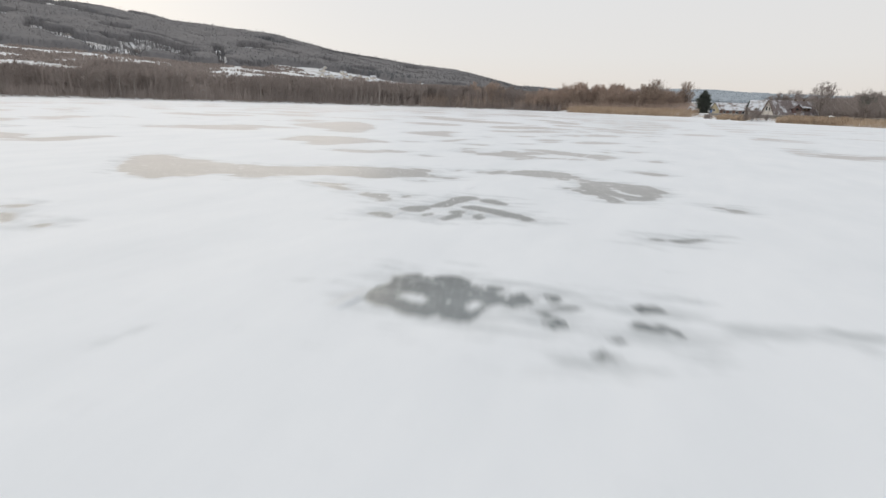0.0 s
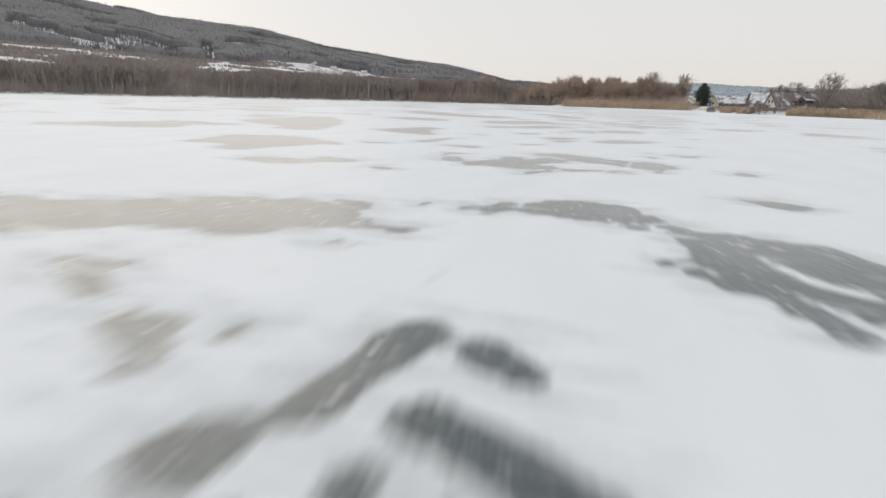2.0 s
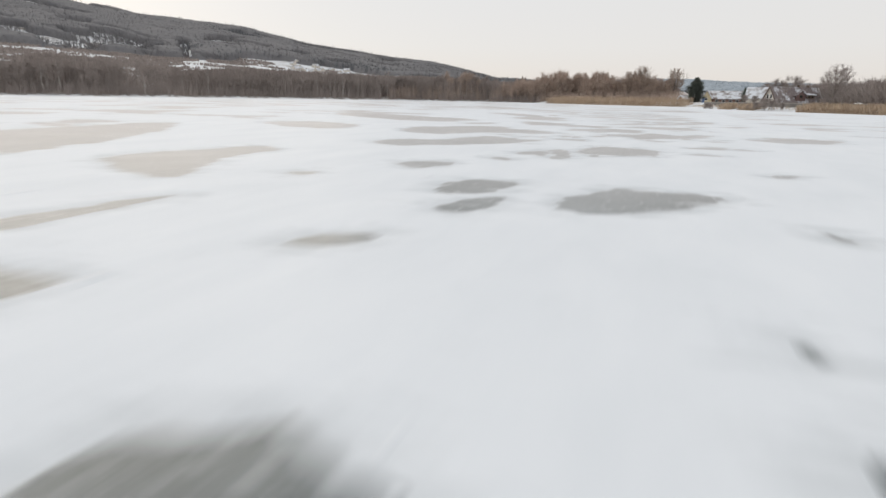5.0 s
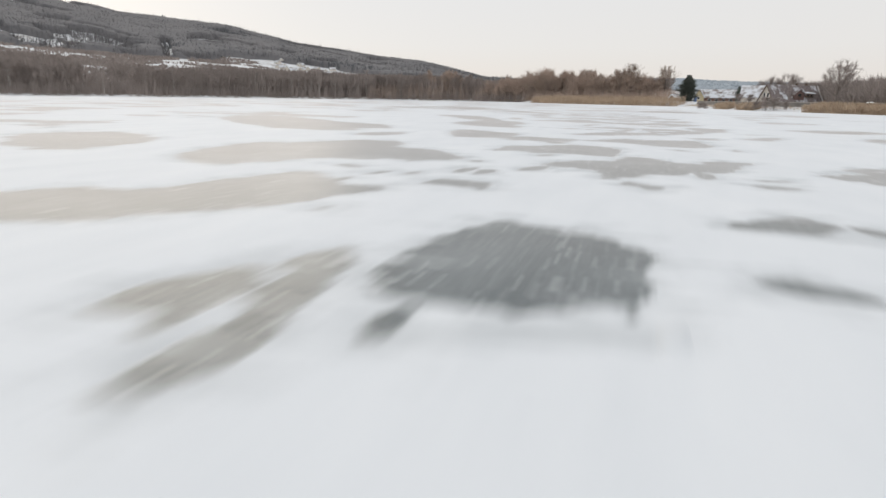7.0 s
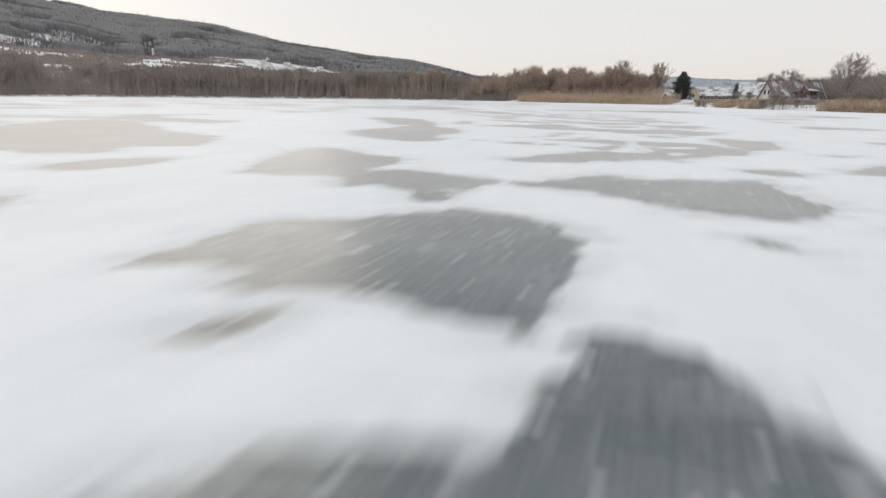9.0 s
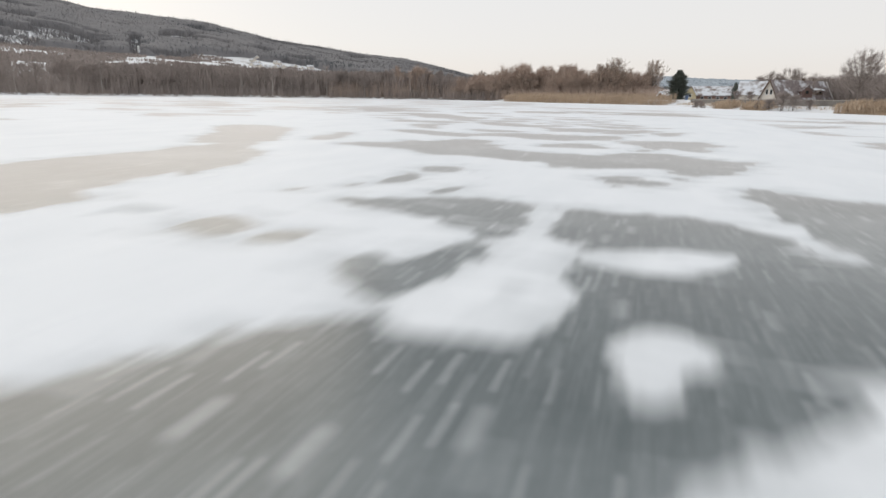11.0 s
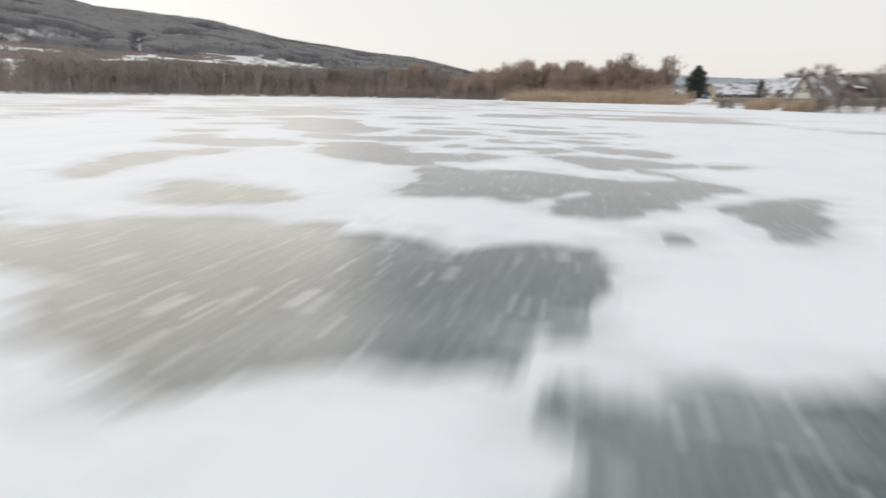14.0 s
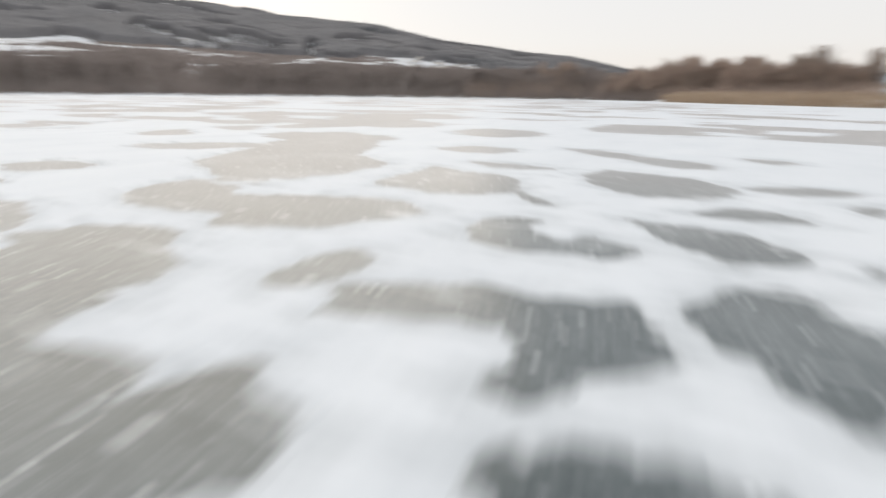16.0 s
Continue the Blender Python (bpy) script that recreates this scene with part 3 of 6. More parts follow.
# bare ice swept clear by the wind, 40 to 50 m out
swept((4.58, 40.26), (4.68, 40.58), (4.69, 41.23), (4.79, 41.92), (4.97, 42.44), (5.36, 42.33), (5.80, 42.18), (6.27, 42.06), (6.53, 41.64), (6.84, 41.25), (6.64, 40.82), (6.70, 40.27), (6.62, 39.76), (6.44, 39.78), (6.39, 39.99), (5.95, 39.68), (5.58, 39.60), (5.29, 39.62), (4.93, 39.79), (4.74, 39.95))
swept((7.41, 40.95), (7.67, 41.06), (7.97, 40.87), (8.19, 40.69), (7.83, 40.67), (7.53, 40.77))
swept((2.81, 42.33), (2.96, 42.46), (2.93, 42.34))
swept((-1.40, 40.33), (-1.70, 41.02), (-1.55, 41.73), (-1.20, 42.48), (-0.29, 42.59), (0.17, 43.12), (0.23, 44.00), (0.55, 44.64), (0.80, 45.52), (1.50, 45.09), (2.06, 44.15), (2.86, 43.96), (2.57, 43.25), (2.22, 42.28), (1.76, 41.70), (1.36, 41.28), (0.86, 40.83), (0.33, 40.46), (-0.07, 39.88), (-0.73, 39.84))
swept((8.71, 43.57), (8.98, 43.38), (9.34, 43.03), (8.94, 43.01))
swept((7.59, 43.39), (7.65, 43.30), (7.59, 43.11))
swept((7.43, 43.03), (8.00, 43.73), (8.40, 44.00), (8.62, 43.44), (8.31, 42.91), (8.02, 43.02))
swept((0.61, 43.94), (0.67, 44.24), (0.63, 44.87), (0.72, 45.40), (1.12, 45.33), (1.32, 44.80), (1.90, 44.58), (1.86, 45.02), (1.98, 45.52), (2.01, 46.00), (2.25, 46.19), (2.31, 45.80), (2.02, 45.46), (2.00, 44.85), (1.84, 44.49), (2.43, 44.14), (2.90, 44.31), (2.94, 43.96), (2.57, 43.66), (2.56, 43.39), (2.36, 43.07), (2.24, 42.91), (2.19, 42.79))
swept((3.28, 44.88), (3.32, 45.18), (3.43, 45.47), (3.83, 45.32), (4.33, 45.10), (4.32, 44.74), (4.35, 44.53), (4.19, 44.65), (3.79, 44.77), (3.50, 44.87))
swept((3.57, 45.21), (3.42, 45.50), (3.65, 45.44), (3.94, 45.34), (4.19, 45.33), (4.30, 45.18), (4.30, 45.01), (4.32, 44.85), (4.34, 44.64))
swept((6.66, 46.03), (6.83, 46.09), (6.90, 46.01), (6.96, 45.93), (6.86, 45.76), (6.79, 45.58), (6.71, 45.59), (6.63, 45.73), (6.59, 45.85))
swept((2.60, 45.76), (2.77, 46.23), (2.77, 45.91))
swept((2.61, 45.92), (2.63, 46.13), (2.73, 46.25), (2.77, 45.98), (2.76, 45.81))
swept((6.50, 46.15), (6.66, 46.24), (6.69, 46.10), (6.65, 45.90), (6.53, 45.86))
swept((6.32, 46.40), (6.43, 46.40), (6.48, 46.24), (6.47, 45.97), (6.35, 45.93), (6.32, 46.09))
swept((0.75, 46.70), (1.00, 46.80), (1.54, 46.50), (1.30, 46.40))
swept((8.39, 46.79), (8.58, 46.59), (8.42, 46.53))
swept((8.21, 46.84), (9.12, 46.74), (8.60, 46.35))
swept((3.77, 46.28), (3.72, 46.65), (3.71, 46.99), (3.91, 47.14), (3.98, 46.83), (3.93, 46.55), (3.85, 46.37))
swept((6.14, 46.71), (6.18, 46.77), (6.19, 46.63))
swept((3.36, 46.40), (3.30, 46.76), (3.35, 47.14), (3.58, 47.33), (3.52, 46.92), (3.48, 46.54))
swept((5.77, 47.95), (6.95, 48.70), (7.67, 48.60), (7.42, 47.87), (7.16, 47.61), (7.00, 47.61), (6.82, 47.67), (6.67, 47.30), (6.44, 47.07), (6.17, 46.85), (6.11, 46.74), (5.93, 46.68), (5.91, 47.01), (5.88, 47.35))
swept((8.44, 47.49), (9.13, 47.69), (8.65, 47.34))
swept((4.39, 47.19), (4.41, 47.67), (4.55, 48.06), (4.82, 48.19), (4.83, 47.83), (4.74, 47.44), (4.55, 47.24))
swept((7.53, 48.38), (7.68, 48.19), (7.83, 48.11), (7.88, 47.57), (7.71, 47.31), (7.62, 47.48), (7.60, 47.89))
swept((-0.52, 48.24), (0.19, 48.72), (0.87, 48.87), (1.21, 48.37), (1.09, 47.90), (0.17, 47.73))
swept((-2.50, 46.23), (-3.14, 47.47), (-3.67, 48.73), (-3.88, 49.88), (-3.71, 50.99), (-3.16, 51.26), (-2.46, 49.29), (-0.95, 48.45), (0.38, 48.19), (-0.38, 47.28), (-0.59, 46.42), (-1.33, 45.83))
swept((1.90, 47.87), (1.52, 48.59), (1.51, 48.96), (1.97, 48.77), (2.12, 48.23), (1.96, 47.95))
swept((3.03, 48.49), (3.27, 48.67), (3.32, 48.46), (3.27, 48.31))
swept((3.11, 48.47), (3.13, 48.72), (3.30, 48.63), (3.31, 48.40))
swept((-8.64, 47.14), (-9.66, 49.34), (-7.77, 49.88), (-7.53, 51.38), (-6.00, 48.20), (-6.48, 46.60))
swept((4.56, 48.48), (4.81, 48.98), (5.12, 49.45), (5.44, 49.67), (5.96, 49.88), (6.18, 50.49), (6.37, 51.06), (6.70, 51.10), (7.00, 50.74), (7.13, 50.23), (7.48, 49.99), (7.80, 49.84), (8.02, 50.57), (8.44, 50.73), (8.98, 50.81), (8.21, 48.54), (7.90, 48.35), (7.66, 48.42), (7.57, 48.56), (7.27, 48.20), (7.01, 48.03), (6.71, 47.70), (6.59, 47.40), (6.37, 47.09), (6.18, 46.94), (5.99, 46.75), (5.93, 46.83), (5.93, 47.29), (5.83, 47.84), (5.59, 48.01), (5.27, 48.19), (5.07, 48.21), (4.86, 48.24))
swept((-2.87, 46.38), (-3.95, 48.67), (-3.49, 50.16), (-2.88, 51.07), (-2.34, 52.28), (-0.76, 53.24), (-0.17, 50.83), (0.90, 50.73), (2.48, 49.21), (2.08, 48.17), (0.73, 48.28), (-0.22, 47.45), (-0.70, 46.73), (-1.18, 45.51), (-2.04, 45.89))
swept((0.38, 50.47), (0.62, 50.88), (1.00, 51.03), (1.72, 50.54), (2.20, 49.90), (2.42, 49.36), (2.52, 49.10), (2.85, 48.62))
# bare ice swept clear by the wind, 50 to 60 m out
swept((-2.84, 49.95), (-2.71, 50.80), (-2.12, 51.98), (-1.27, 53.25), (-0.28, 53.02), (0.02, 51.99), (-0.03, 50.80), (0.78, 50.94), (1.69, 50.29), (2.29, 49.88), (2.46, 49.22), (2.52, 48.71), (2.72, 48.32), (2.34, 48.48), (1.87, 48.80), (1.70, 49.33), (0.79, 49.41), (-0.40, 49.70), (-1.31, 49.62), (-1.51, 48.97))
swept((-1.30, 49.83), (-2.04, 51.81), (-1.15, 53.12), (0.02, 52.49), (0.23, 51.15), (2.19, 49.84), (2.81, 49.09), (2.46, 48.49), (1.20, 48.96), (0.11, 48.74))
swept((4.21, 50.34), (4.33, 50.67), (4.50, 50.95), (4.53, 50.55), (4.39, 50.31))
swept((2.96, 51.28), (2.94, 51.86), (2.96, 52.75), (3.46, 53.17), (3.89, 53.49), (4.21, 53.98), (4.77, 54.31), (5.27, 54.13), (5.74, 53.82), (6.05, 53.11), (6.04, 52.14), (5.98, 51.01), (5.74, 51.08), (5.36, 51.04), (5.08, 51.39), (4.57, 51.28), (4.09, 50.96), (3.79, 51.17), (3.91, 51.35), (3.35, 51.49))
swept((-2.12, 52.33), (-1.83, 52.97), (-1.42, 53.29), (-0.39, 53.16), (-0.07, 52.29), (0.02, 51.40), (0.00, 50.75))
swept((7.51, 53.86), (7.93, 53.39), (7.58, 53.54))
swept((9.07, 54.58), (9.27, 54.33), (9.12, 53.91))
swept((-3.17, 55.32), (-3.24, 56.89), (-1.88, 57.83), (-1.78, 56.18), (-2.11, 55.33))
swept((4.63, 56.61), (5.47, 56.96), (5.92, 57.93), (6.73, 57.77), (7.71, 57.90), (8.44, 58.40), (8.56, 56.64), (8.82, 55.80), (8.25, 54.79), (7.72, 54.83), (7.03, 55.09), (6.43, 55.65), (5.81, 56.26), (4.96, 56.31))
swept((0.33, 56.28), (-0.57, 59.11), (-0.61, 61.11), (0.90, 59.81), (2.19, 59.38), (2.25, 58.37), (2.01, 57.01), (3.03, 57.45), (3.97, 56.80), (4.60, 56.78), (4.33, 55.65), (4.19, 54.37), (3.64, 55.37), (2.88, 55.88), (2.67, 55.36), (2.00, 56.46), (1.05, 56.05))
swept((8.29, 59.74), (9.04, 60.06), (9.34, 59.08), (8.72, 58.92))
# bare ice swept clear by the wind, 60 to 70 m out
swept((9.92, 59.86), (10.94, 61.27), (11.89, 61.96), (11.04, 59.49), (10.46, 59.65))
swept((-9.93, 61.04), (-9.95, 62.89), (-6.14, 60.87), (-4.53, 58.56), (-6.88, 58.93))
swept((7.39, 61.08), (7.52, 61.08), (7.53, 60.86), (7.44, 60.83))
swept((5.06, 60.10), (4.95, 60.33), (4.89, 60.66), (5.00, 60.97), (5.21, 61.25), (5.33, 61.62), (5.54, 61.94), (5.76, 61.99), (5.83, 62.20), (5.94, 62.59), (6.01, 62.94), (6.21, 62.69), (6.51, 62.65), (6.91, 62.64), (7.20, 63.03), (7.36, 62.94), (7.32, 62.30), (7.38, 62.12), (7.40, 61.49), (7.36, 61.13), (7.20, 61.12), (7.05, 61.19), (6.78, 61.22), (6.59, 61.12), (6.54, 60.91), (6.41, 60.71), (6.22, 60.58), (6.08, 60.39), (6.06, 60.51), (5.84, 60.53), (5.81, 60.43), (5.74, 60.20), (5.66, 60.03), (5.55, 59.91), (5.49, 59.83), (5.44, 59.81))
swept((3.89, 59.84), (4.80, 61.63), (6.16, 63.07), (7.73, 65.21), (8.51, 62.81), (7.48, 61.48), (6.19, 60.58), (5.00, 59.60))
swept((7.32, 63.78), (6.99, 63.88), (7.07, 64.38), (7.53, 64.55), (8.15, 65.05), (8.39, 65.28), (8.93, 65.34), (9.23, 64.68), (9.26, 63.92), (8.88, 62.84), (8.66, 62.93), (8.34, 62.55), (8.12, 62.10), (8.00, 61.90), (7.83, 61.88), (7.73, 61.97), (7.57, 61.68), (7.57, 62.19), (7.50, 62.59), (7.36, 62.80), (7.20, 63.03), (7.07, 63.31))
swept((5.15, 63.81), (5.40, 63.90), (5.74, 63.70), (6.01, 63.31), (5.97, 62.93), (5.77, 63.13), (5.46, 63.43))
swept((10.81, 63.88), (11.52, 63.66), (10.80, 63.33))
swept((5.23, 63.88), (5.39, 64.09), (5.66, 63.89), (5.79, 64.08), (5.99, 64.37), (6.20, 64.40), (6.21, 63.95), (6.17, 63.59), (6.05, 63.45), (5.99, 63.24), (5.97, 63.06), (5.81, 63.18), (5.49, 63.58))
swept((4.26, 64.04), (4.23, 64.36), (4.54, 64.64), (4.60, 64.22))
swept((4.14, 64.10), (4.30, 64.58), (4.57, 64.50), (4.44, 64.15))
swept((3.26, 64.18), (3.24, 64.89), (3.51, 64.58), (3.98, 64.38), (3.80, 64.11), (3.39, 64.30))
swept((3.31, 64.24), (3.27, 64.68), (3.42, 64.94), (4.02, 64.49), (3.73, 64.29))
swept((4.06, 66.31), (4.62, 66.66), (5.33, 66.82), (5.95, 66.96), (6.33, 66.42), (6.36, 65.67), (6.15, 65.28), (6.20, 64.47), (6.21, 63.71), (6.06, 63.50), (5.77, 63.78), (5.83, 64.19), (6.06, 65.06), (5.58, 65.45), (4.88, 65.85))
swept((4.14, 66.12), (4.09, 66.41), (4.47, 66.47), (4.80, 66.59), (5.12, 66.74), (5.62, 66.73), (5.96, 66.82), (6.29, 66.76), (6.36, 66.37), (6.36, 65.94), (6.33, 65.49), (6.29, 65.16), (6.31, 64.78), (6.32, 64.44), (6.34, 64.18), (6.35, 64.02), (6.35, 63.99), (5.88, 63.84), (5.91, 64.04), (5.99, 64.25), (6.10, 64.42), (6.12, 64.72), (6.13, 64.97), (6.07, 65.24), (5.83, 65.24), (5.45, 65.53), (5.07, 65.74), (4.71, 65.87))
swept((6.84, 65.50), (6.76, 66.03), (6.79, 66.66), (6.89, 66.77), (7.07, 66.64), (7.12, 66.26), (7.41, 66.30), (7.76, 66.48), (8.09, 66.42), (8.33, 66.35), (8.47, 66.12), (8.63, 65.67), (8.28, 64.67), (8.22, 64.86), (8.14, 65.12), (8.00, 64.94), (7.86, 65.08), (7.74, 65.07), (7.54, 65.05), (7.33, 64.82), (7.28, 64.67), (7.18, 64.77), (7.03, 64.72), (6.96, 65.00))
swept((6.70, 66.32), (6.89, 66.79), (7.19, 66.42), (7.94, 66.58), (8.37, 66.32), (8.78, 65.91), (8.94, 65.40), (8.39, 65.28), (7.82, 64.93), (7.38, 64.91), (7.04, 64.94), (6.86, 65.03), (6.69, 65.67))
swept((2.96, 66.70), (3.15, 66.94), (3.18, 66.71))
swept((8.77, 69.29), (10.26, 68.41), (10.41, 65.10), (9.16, 64.51))
swept((9.17, 67.38), (9.76, 68.31), (10.25, 68.50), (10.64, 67.86), (9.82, 65.53), (9.65, 66.07), (9.42, 66.44))
swept((4.90, 67.17), (4.97, 67.61), (5.17, 67.84), (5.12, 67.41), (5.06, 67.07))
swept((3.59, 67.26), (3.66, 67.69), (3.71, 67.36))
swept((-2.02, 65.47), (-3.07, 67.36), (-3.04, 68.65), (-2.56, 70.12), (-2.42, 72.55), (-2.72, 75.04), (-0.22, 69.97), (0.36, 68.33), (0.46, 66.92), (0.55, 65.82), (1.30, 65.20), (1.23, 64.42), (0.96, 63.88), (0.20, 63.79))
swept((3.91, 67.72), (3.88, 68.45), (4.07, 68.92), (4.30, 68.19), (4.09, 67.85))
swept((7.20, 68.74), (7.25, 68.81), (7.29, 68.60), (7.25, 68.61))
swept((3.96, 68.79), (3.91, 69.05), (4.11, 68.84), (4.21, 68.60))
swept((6.86, 69.47), (6.86, 69.71), (7.01, 69.76), (7.16, 69.92), (7.40, 69.97), (7.56, 69.89), (7.64, 69.60), (7.67, 69.38), (7.83, 69.43), (7.98, 69.34), (8.00, 69.19), (7.85, 69.00), (7.69, 68.82), (7.58, 68.83), (7.51, 69.00), (7.37, 68.98), (7.24, 68.94), (7.15, 69.07), (7.07, 69.41), (6.96, 69.44))
swept((4.07, 69.34), (3.87, 69.71), (3.89, 69.96), (4.16, 70.14), (4.45, 70.11), (4.59, 69.73), (4.58, 69.46), (4.40, 69.31))
swept((8.09, 69.93), (8.21, 70.06), (8.31, 69.78), (8.19, 69.83))
swept((-2.36, 69.74), (-2.90, 71.48), (-2.18, 72.43), (-0.51, 71.46), (0.27, 70.07), (0.58, 68.91), (0.64, 68.17), (0.91, 67.25))
# bare ice swept clear by the wind, 70 to 80 m out
swept((0.03, 74.02), (0.31, 74.71), (1.16, 75.07), (2.12, 75.29), (2.52, 76.20), (3.02, 77.15), (3.65, 76.68), (3.89, 75.22), (4.55, 74.18), (5.31, 73.83), (6.12, 73.53), (6.68, 73.53), (7.19, 74.16), (7.61, 74.47), (8.16, 74.44), (8.62, 73.94), (9.13, 73.52), (9.61, 73.29), (10.07, 73.34), (9.27, 71.11), (8.93, 70.80), (8.62, 70.41), (8.45, 70.19), (8.36, 70.37), (8.21, 70.44), (8.14, 70.66), (8.05, 70.99), (7.99, 71.30), (7.47, 71.21), (7.21, 71.03), (6.84, 70.77), (6.58, 70.77), (6.32, 70.90), (6.13, 70.74), (5.93, 71.16), (5.81, 71.86), (5.48, 71.60), (4.91, 71.82), (4.28, 72.32), (3.69, 72.33), (3.20, 72.22), (2.65, 72.90), (1.94, 73.44), (0.96, 73.68))
swept((1.34, 75.29), (1.36, 76.22), (2.03, 75.89), (2.36, 76.82), (2.81, 77.33), (3.65, 76.88), (3.63, 76.24), (3.74, 75.65), (4.30, 75.50), (4.12, 75.13), (4.12, 74.67), (4.45, 73.98), (4.66, 73.62), (4.97, 73.67), (5.31, 73.63), (5.58, 73.68), (6.03, 73.50), (6.38, 73.42), (6.71, 73.26), (6.86, 73.19), (6.92, 73.56), (7.07, 73.76), (7.24, 73.85), (7.37, 74.26), (7.54, 74.44), (7.72, 74.28), (7.96, 74.26), (8.24, 74.53), (8.30, 74.12), (8.41, 73.97), (8.64, 73.82), (8.27, 72.78), (5.84, 72.03), (5.67, 72.13), (5.47, 72.17), (5.36, 72.17))
swept((7.61, 75.19), (7.72, 75.39), (7.86, 75.63), (7.92, 75.45), (7.88, 75.14), (7.74, 75.02), (7.62, 75.02))
swept((8.04, 75.93), (8.16, 76.08), (8.19, 75.80), (8.09, 75.68))
swept((5.27, 75.51), (5.24, 75.67), (5.27, 75.82), (5.35, 76.01), (5.46, 76.23), (5.64, 76.40), (5.82, 76.52), (5.86, 76.69), (5.91, 76.77), (6.03, 76.72), (6.28, 76.82), (6.43, 76.64), (6.61, 76.50), (6.68, 76.30), (6.80, 76.14), (6.85, 75.91), (6.95, 75.83), (6.95, 75.61), (6.26, 75.40), (6.04, 75.42), (5.82, 75.42), (5.59, 75.46), (5.39, 75.42))
swept((5.21, 75.75), (5.26, 76.20), (5.47, 76.48), (5.74, 76.81), (6.00, 77.04), (6.38, 76.98), (6.68, 76.49), (7.03, 75.85), (6.98, 75.66), (6.75, 75.62), (6.45, 75.69), (6.13, 75.75), (5.84, 75.69), (5.54, 75.63))
swept((-3.66, 72.72), (-6.04, 77.37), (-6.17, 80.80), (-4.57, 79.81), (-2.10, 74.42), (-2.04, 72.90))
swept((-1.34, 74.94), (-1.82, 76.60), (-1.60, 78.56), (-0.97, 76.58), (-0.68, 75.03))
swept((7.22, 78.45), (7.48, 78.78), (8.19, 79.00), (8.89, 79.18), (9.67, 79.15), (9.76, 78.39), (9.95, 77.81), (9.75, 77.37), (9.34, 77.12), (9.28, 76.47), (9.46, 76.06), (9.21, 75.38), (9.03, 75.53), (8.84, 75.64), (8.71, 75.89), (8.56, 76.11), (8.32, 76.23), (8.06, 76.36), (7.92, 76.47), (7.82, 77.19), (7.54, 77.57), (7.35, 77.99))
swept((-4.78, 75.51), (-6.05, 77.32), (-8.09, 79.71), (-7.76, 81.39), (-5.84, 80.91), (-4.25, 78.20), (-2.74, 75.79), (-1.79, 74.08), (-2.17, 73.50))
swept((7.25, 78.23), (7.37, 78.50), (7.65, 78.52), (7.85, 78.59), (8.00, 78.56), (8.28, 78.89), (8.68, 78.95), (9.07, 79.00), (9.32, 79.01), (8.23, 76.01), (8.09, 75.97), (8.06, 76.15), (8.06, 76.34), (8.01, 76.33), (7.94, 76.07), (7.91, 76.31), (7.89, 76.58), (7.78, 76.73), (7.69, 77.05), (7.48, 77.25), (7.35, 77.44), (7.28, 77.84))
swept((-1.92, 77.81), (-2.16, 78.39), (-1.67, 78.59), (-1.23, 77.72), (-1.18, 77.24))
swept((7.06, 78.56), (7.20, 78.70), (7.17, 78.36), (7.10, 78.33))
swept((6.80, 78.74), (6.90, 78.87), (6.90, 78.63))
swept((2.31, 79.86), (2.66, 80.45), (3.19, 80.91), (3.98, 80.96), (4.81, 80.80), (5.07, 80.48), (5.75, 80.46), (6.17, 80.32), (6.60, 80.77), (7.09, 80.84), (7.31, 80.57), (7.14, 79.90), (7.19, 79.29), (6.99, 79.11), (6.83, 78.85), (6.57, 78.70), (6.24, 78.55), (5.95, 78.27), (5.67, 78.04), (5.45, 77.93), (5.09, 78.15), (4.65, 78.30), (4.14, 78.57), (3.74, 78.96), (3.25, 79.08), (2.51, 78.82), (2.46, 78.22), (1.92, 78.45), (1.68, 78.30), (-1.05, 80.42), (-1.05, 81.13), (-0.22, 81.47), (1.15, 80.39), (2.11, 80.00))
# bare ice swept clear by the wind, 80 to 90 m out
swept((2.65, 80.61), (3.09, 80.82), (3.63, 81.00), (4.08, 80.99), (4.35, 80.80), (4.63, 80.87), (4.87, 80.94), (4.95, 80.57), (5.25, 80.50), (5.56, 80.50), (5.88, 80.31), (6.17, 80.28), (6.31, 80.52), (6.54, 80.77), (6.80, 80.81), (7.07, 80.76), (7.22, 80.77), (7.28, 80.53), (7.26, 80.29), (7.14, 79.99), (7.14, 79.63), (7.19, 79.44), (7.18, 79.08), (5.61, 78.52))
swept((5.01, 80.53), (5.08, 80.69), (5.24, 80.81), (5.55, 80.78), (5.76, 80.65), (5.95, 80.62), (6.14, 80.50), (6.22, 80.56), (6.27, 80.67), (6.36, 80.81), (6.49, 80.90), (6.59, 81.02), (6.75, 81.00), (6.92, 81.01), (7.07, 81.02), (7.20, 80.82), (5.53, 80.17))
swept((4.38, 80.95), (4.56, 81.10), (4.78, 81.22), (4.85, 81.03), (4.90, 80.81), (4.88, 80.61))
swept((7.67, 81.63), (7.80, 81.75), (7.85, 81.50), (7.74, 81.38))
swept((7.63, 81.70), (7.72, 81.79), (7.80, 81.77), (7.81, 81.49), (7.70, 81.35), (7.64, 81.47))
swept((1.96, 81.52), (1.97, 82.01), (1.49, 82.57), (1.79, 82.92), (2.54, 82.82), (3.21, 82.54), (3.72, 82.32), (3.80, 81.95), (3.48, 81.66), (2.90, 81.42), (2.48, 81.32))
swept((8.18, 83.30), (8.53, 83.76), (8.85, 84.12), (9.30, 84.37), (9.64, 84.39), (8.79, 81.69), (8.63, 81.87), (8.53, 81.97), (8.54, 82.35), (8.48, 82.77), (8.33, 83.13))
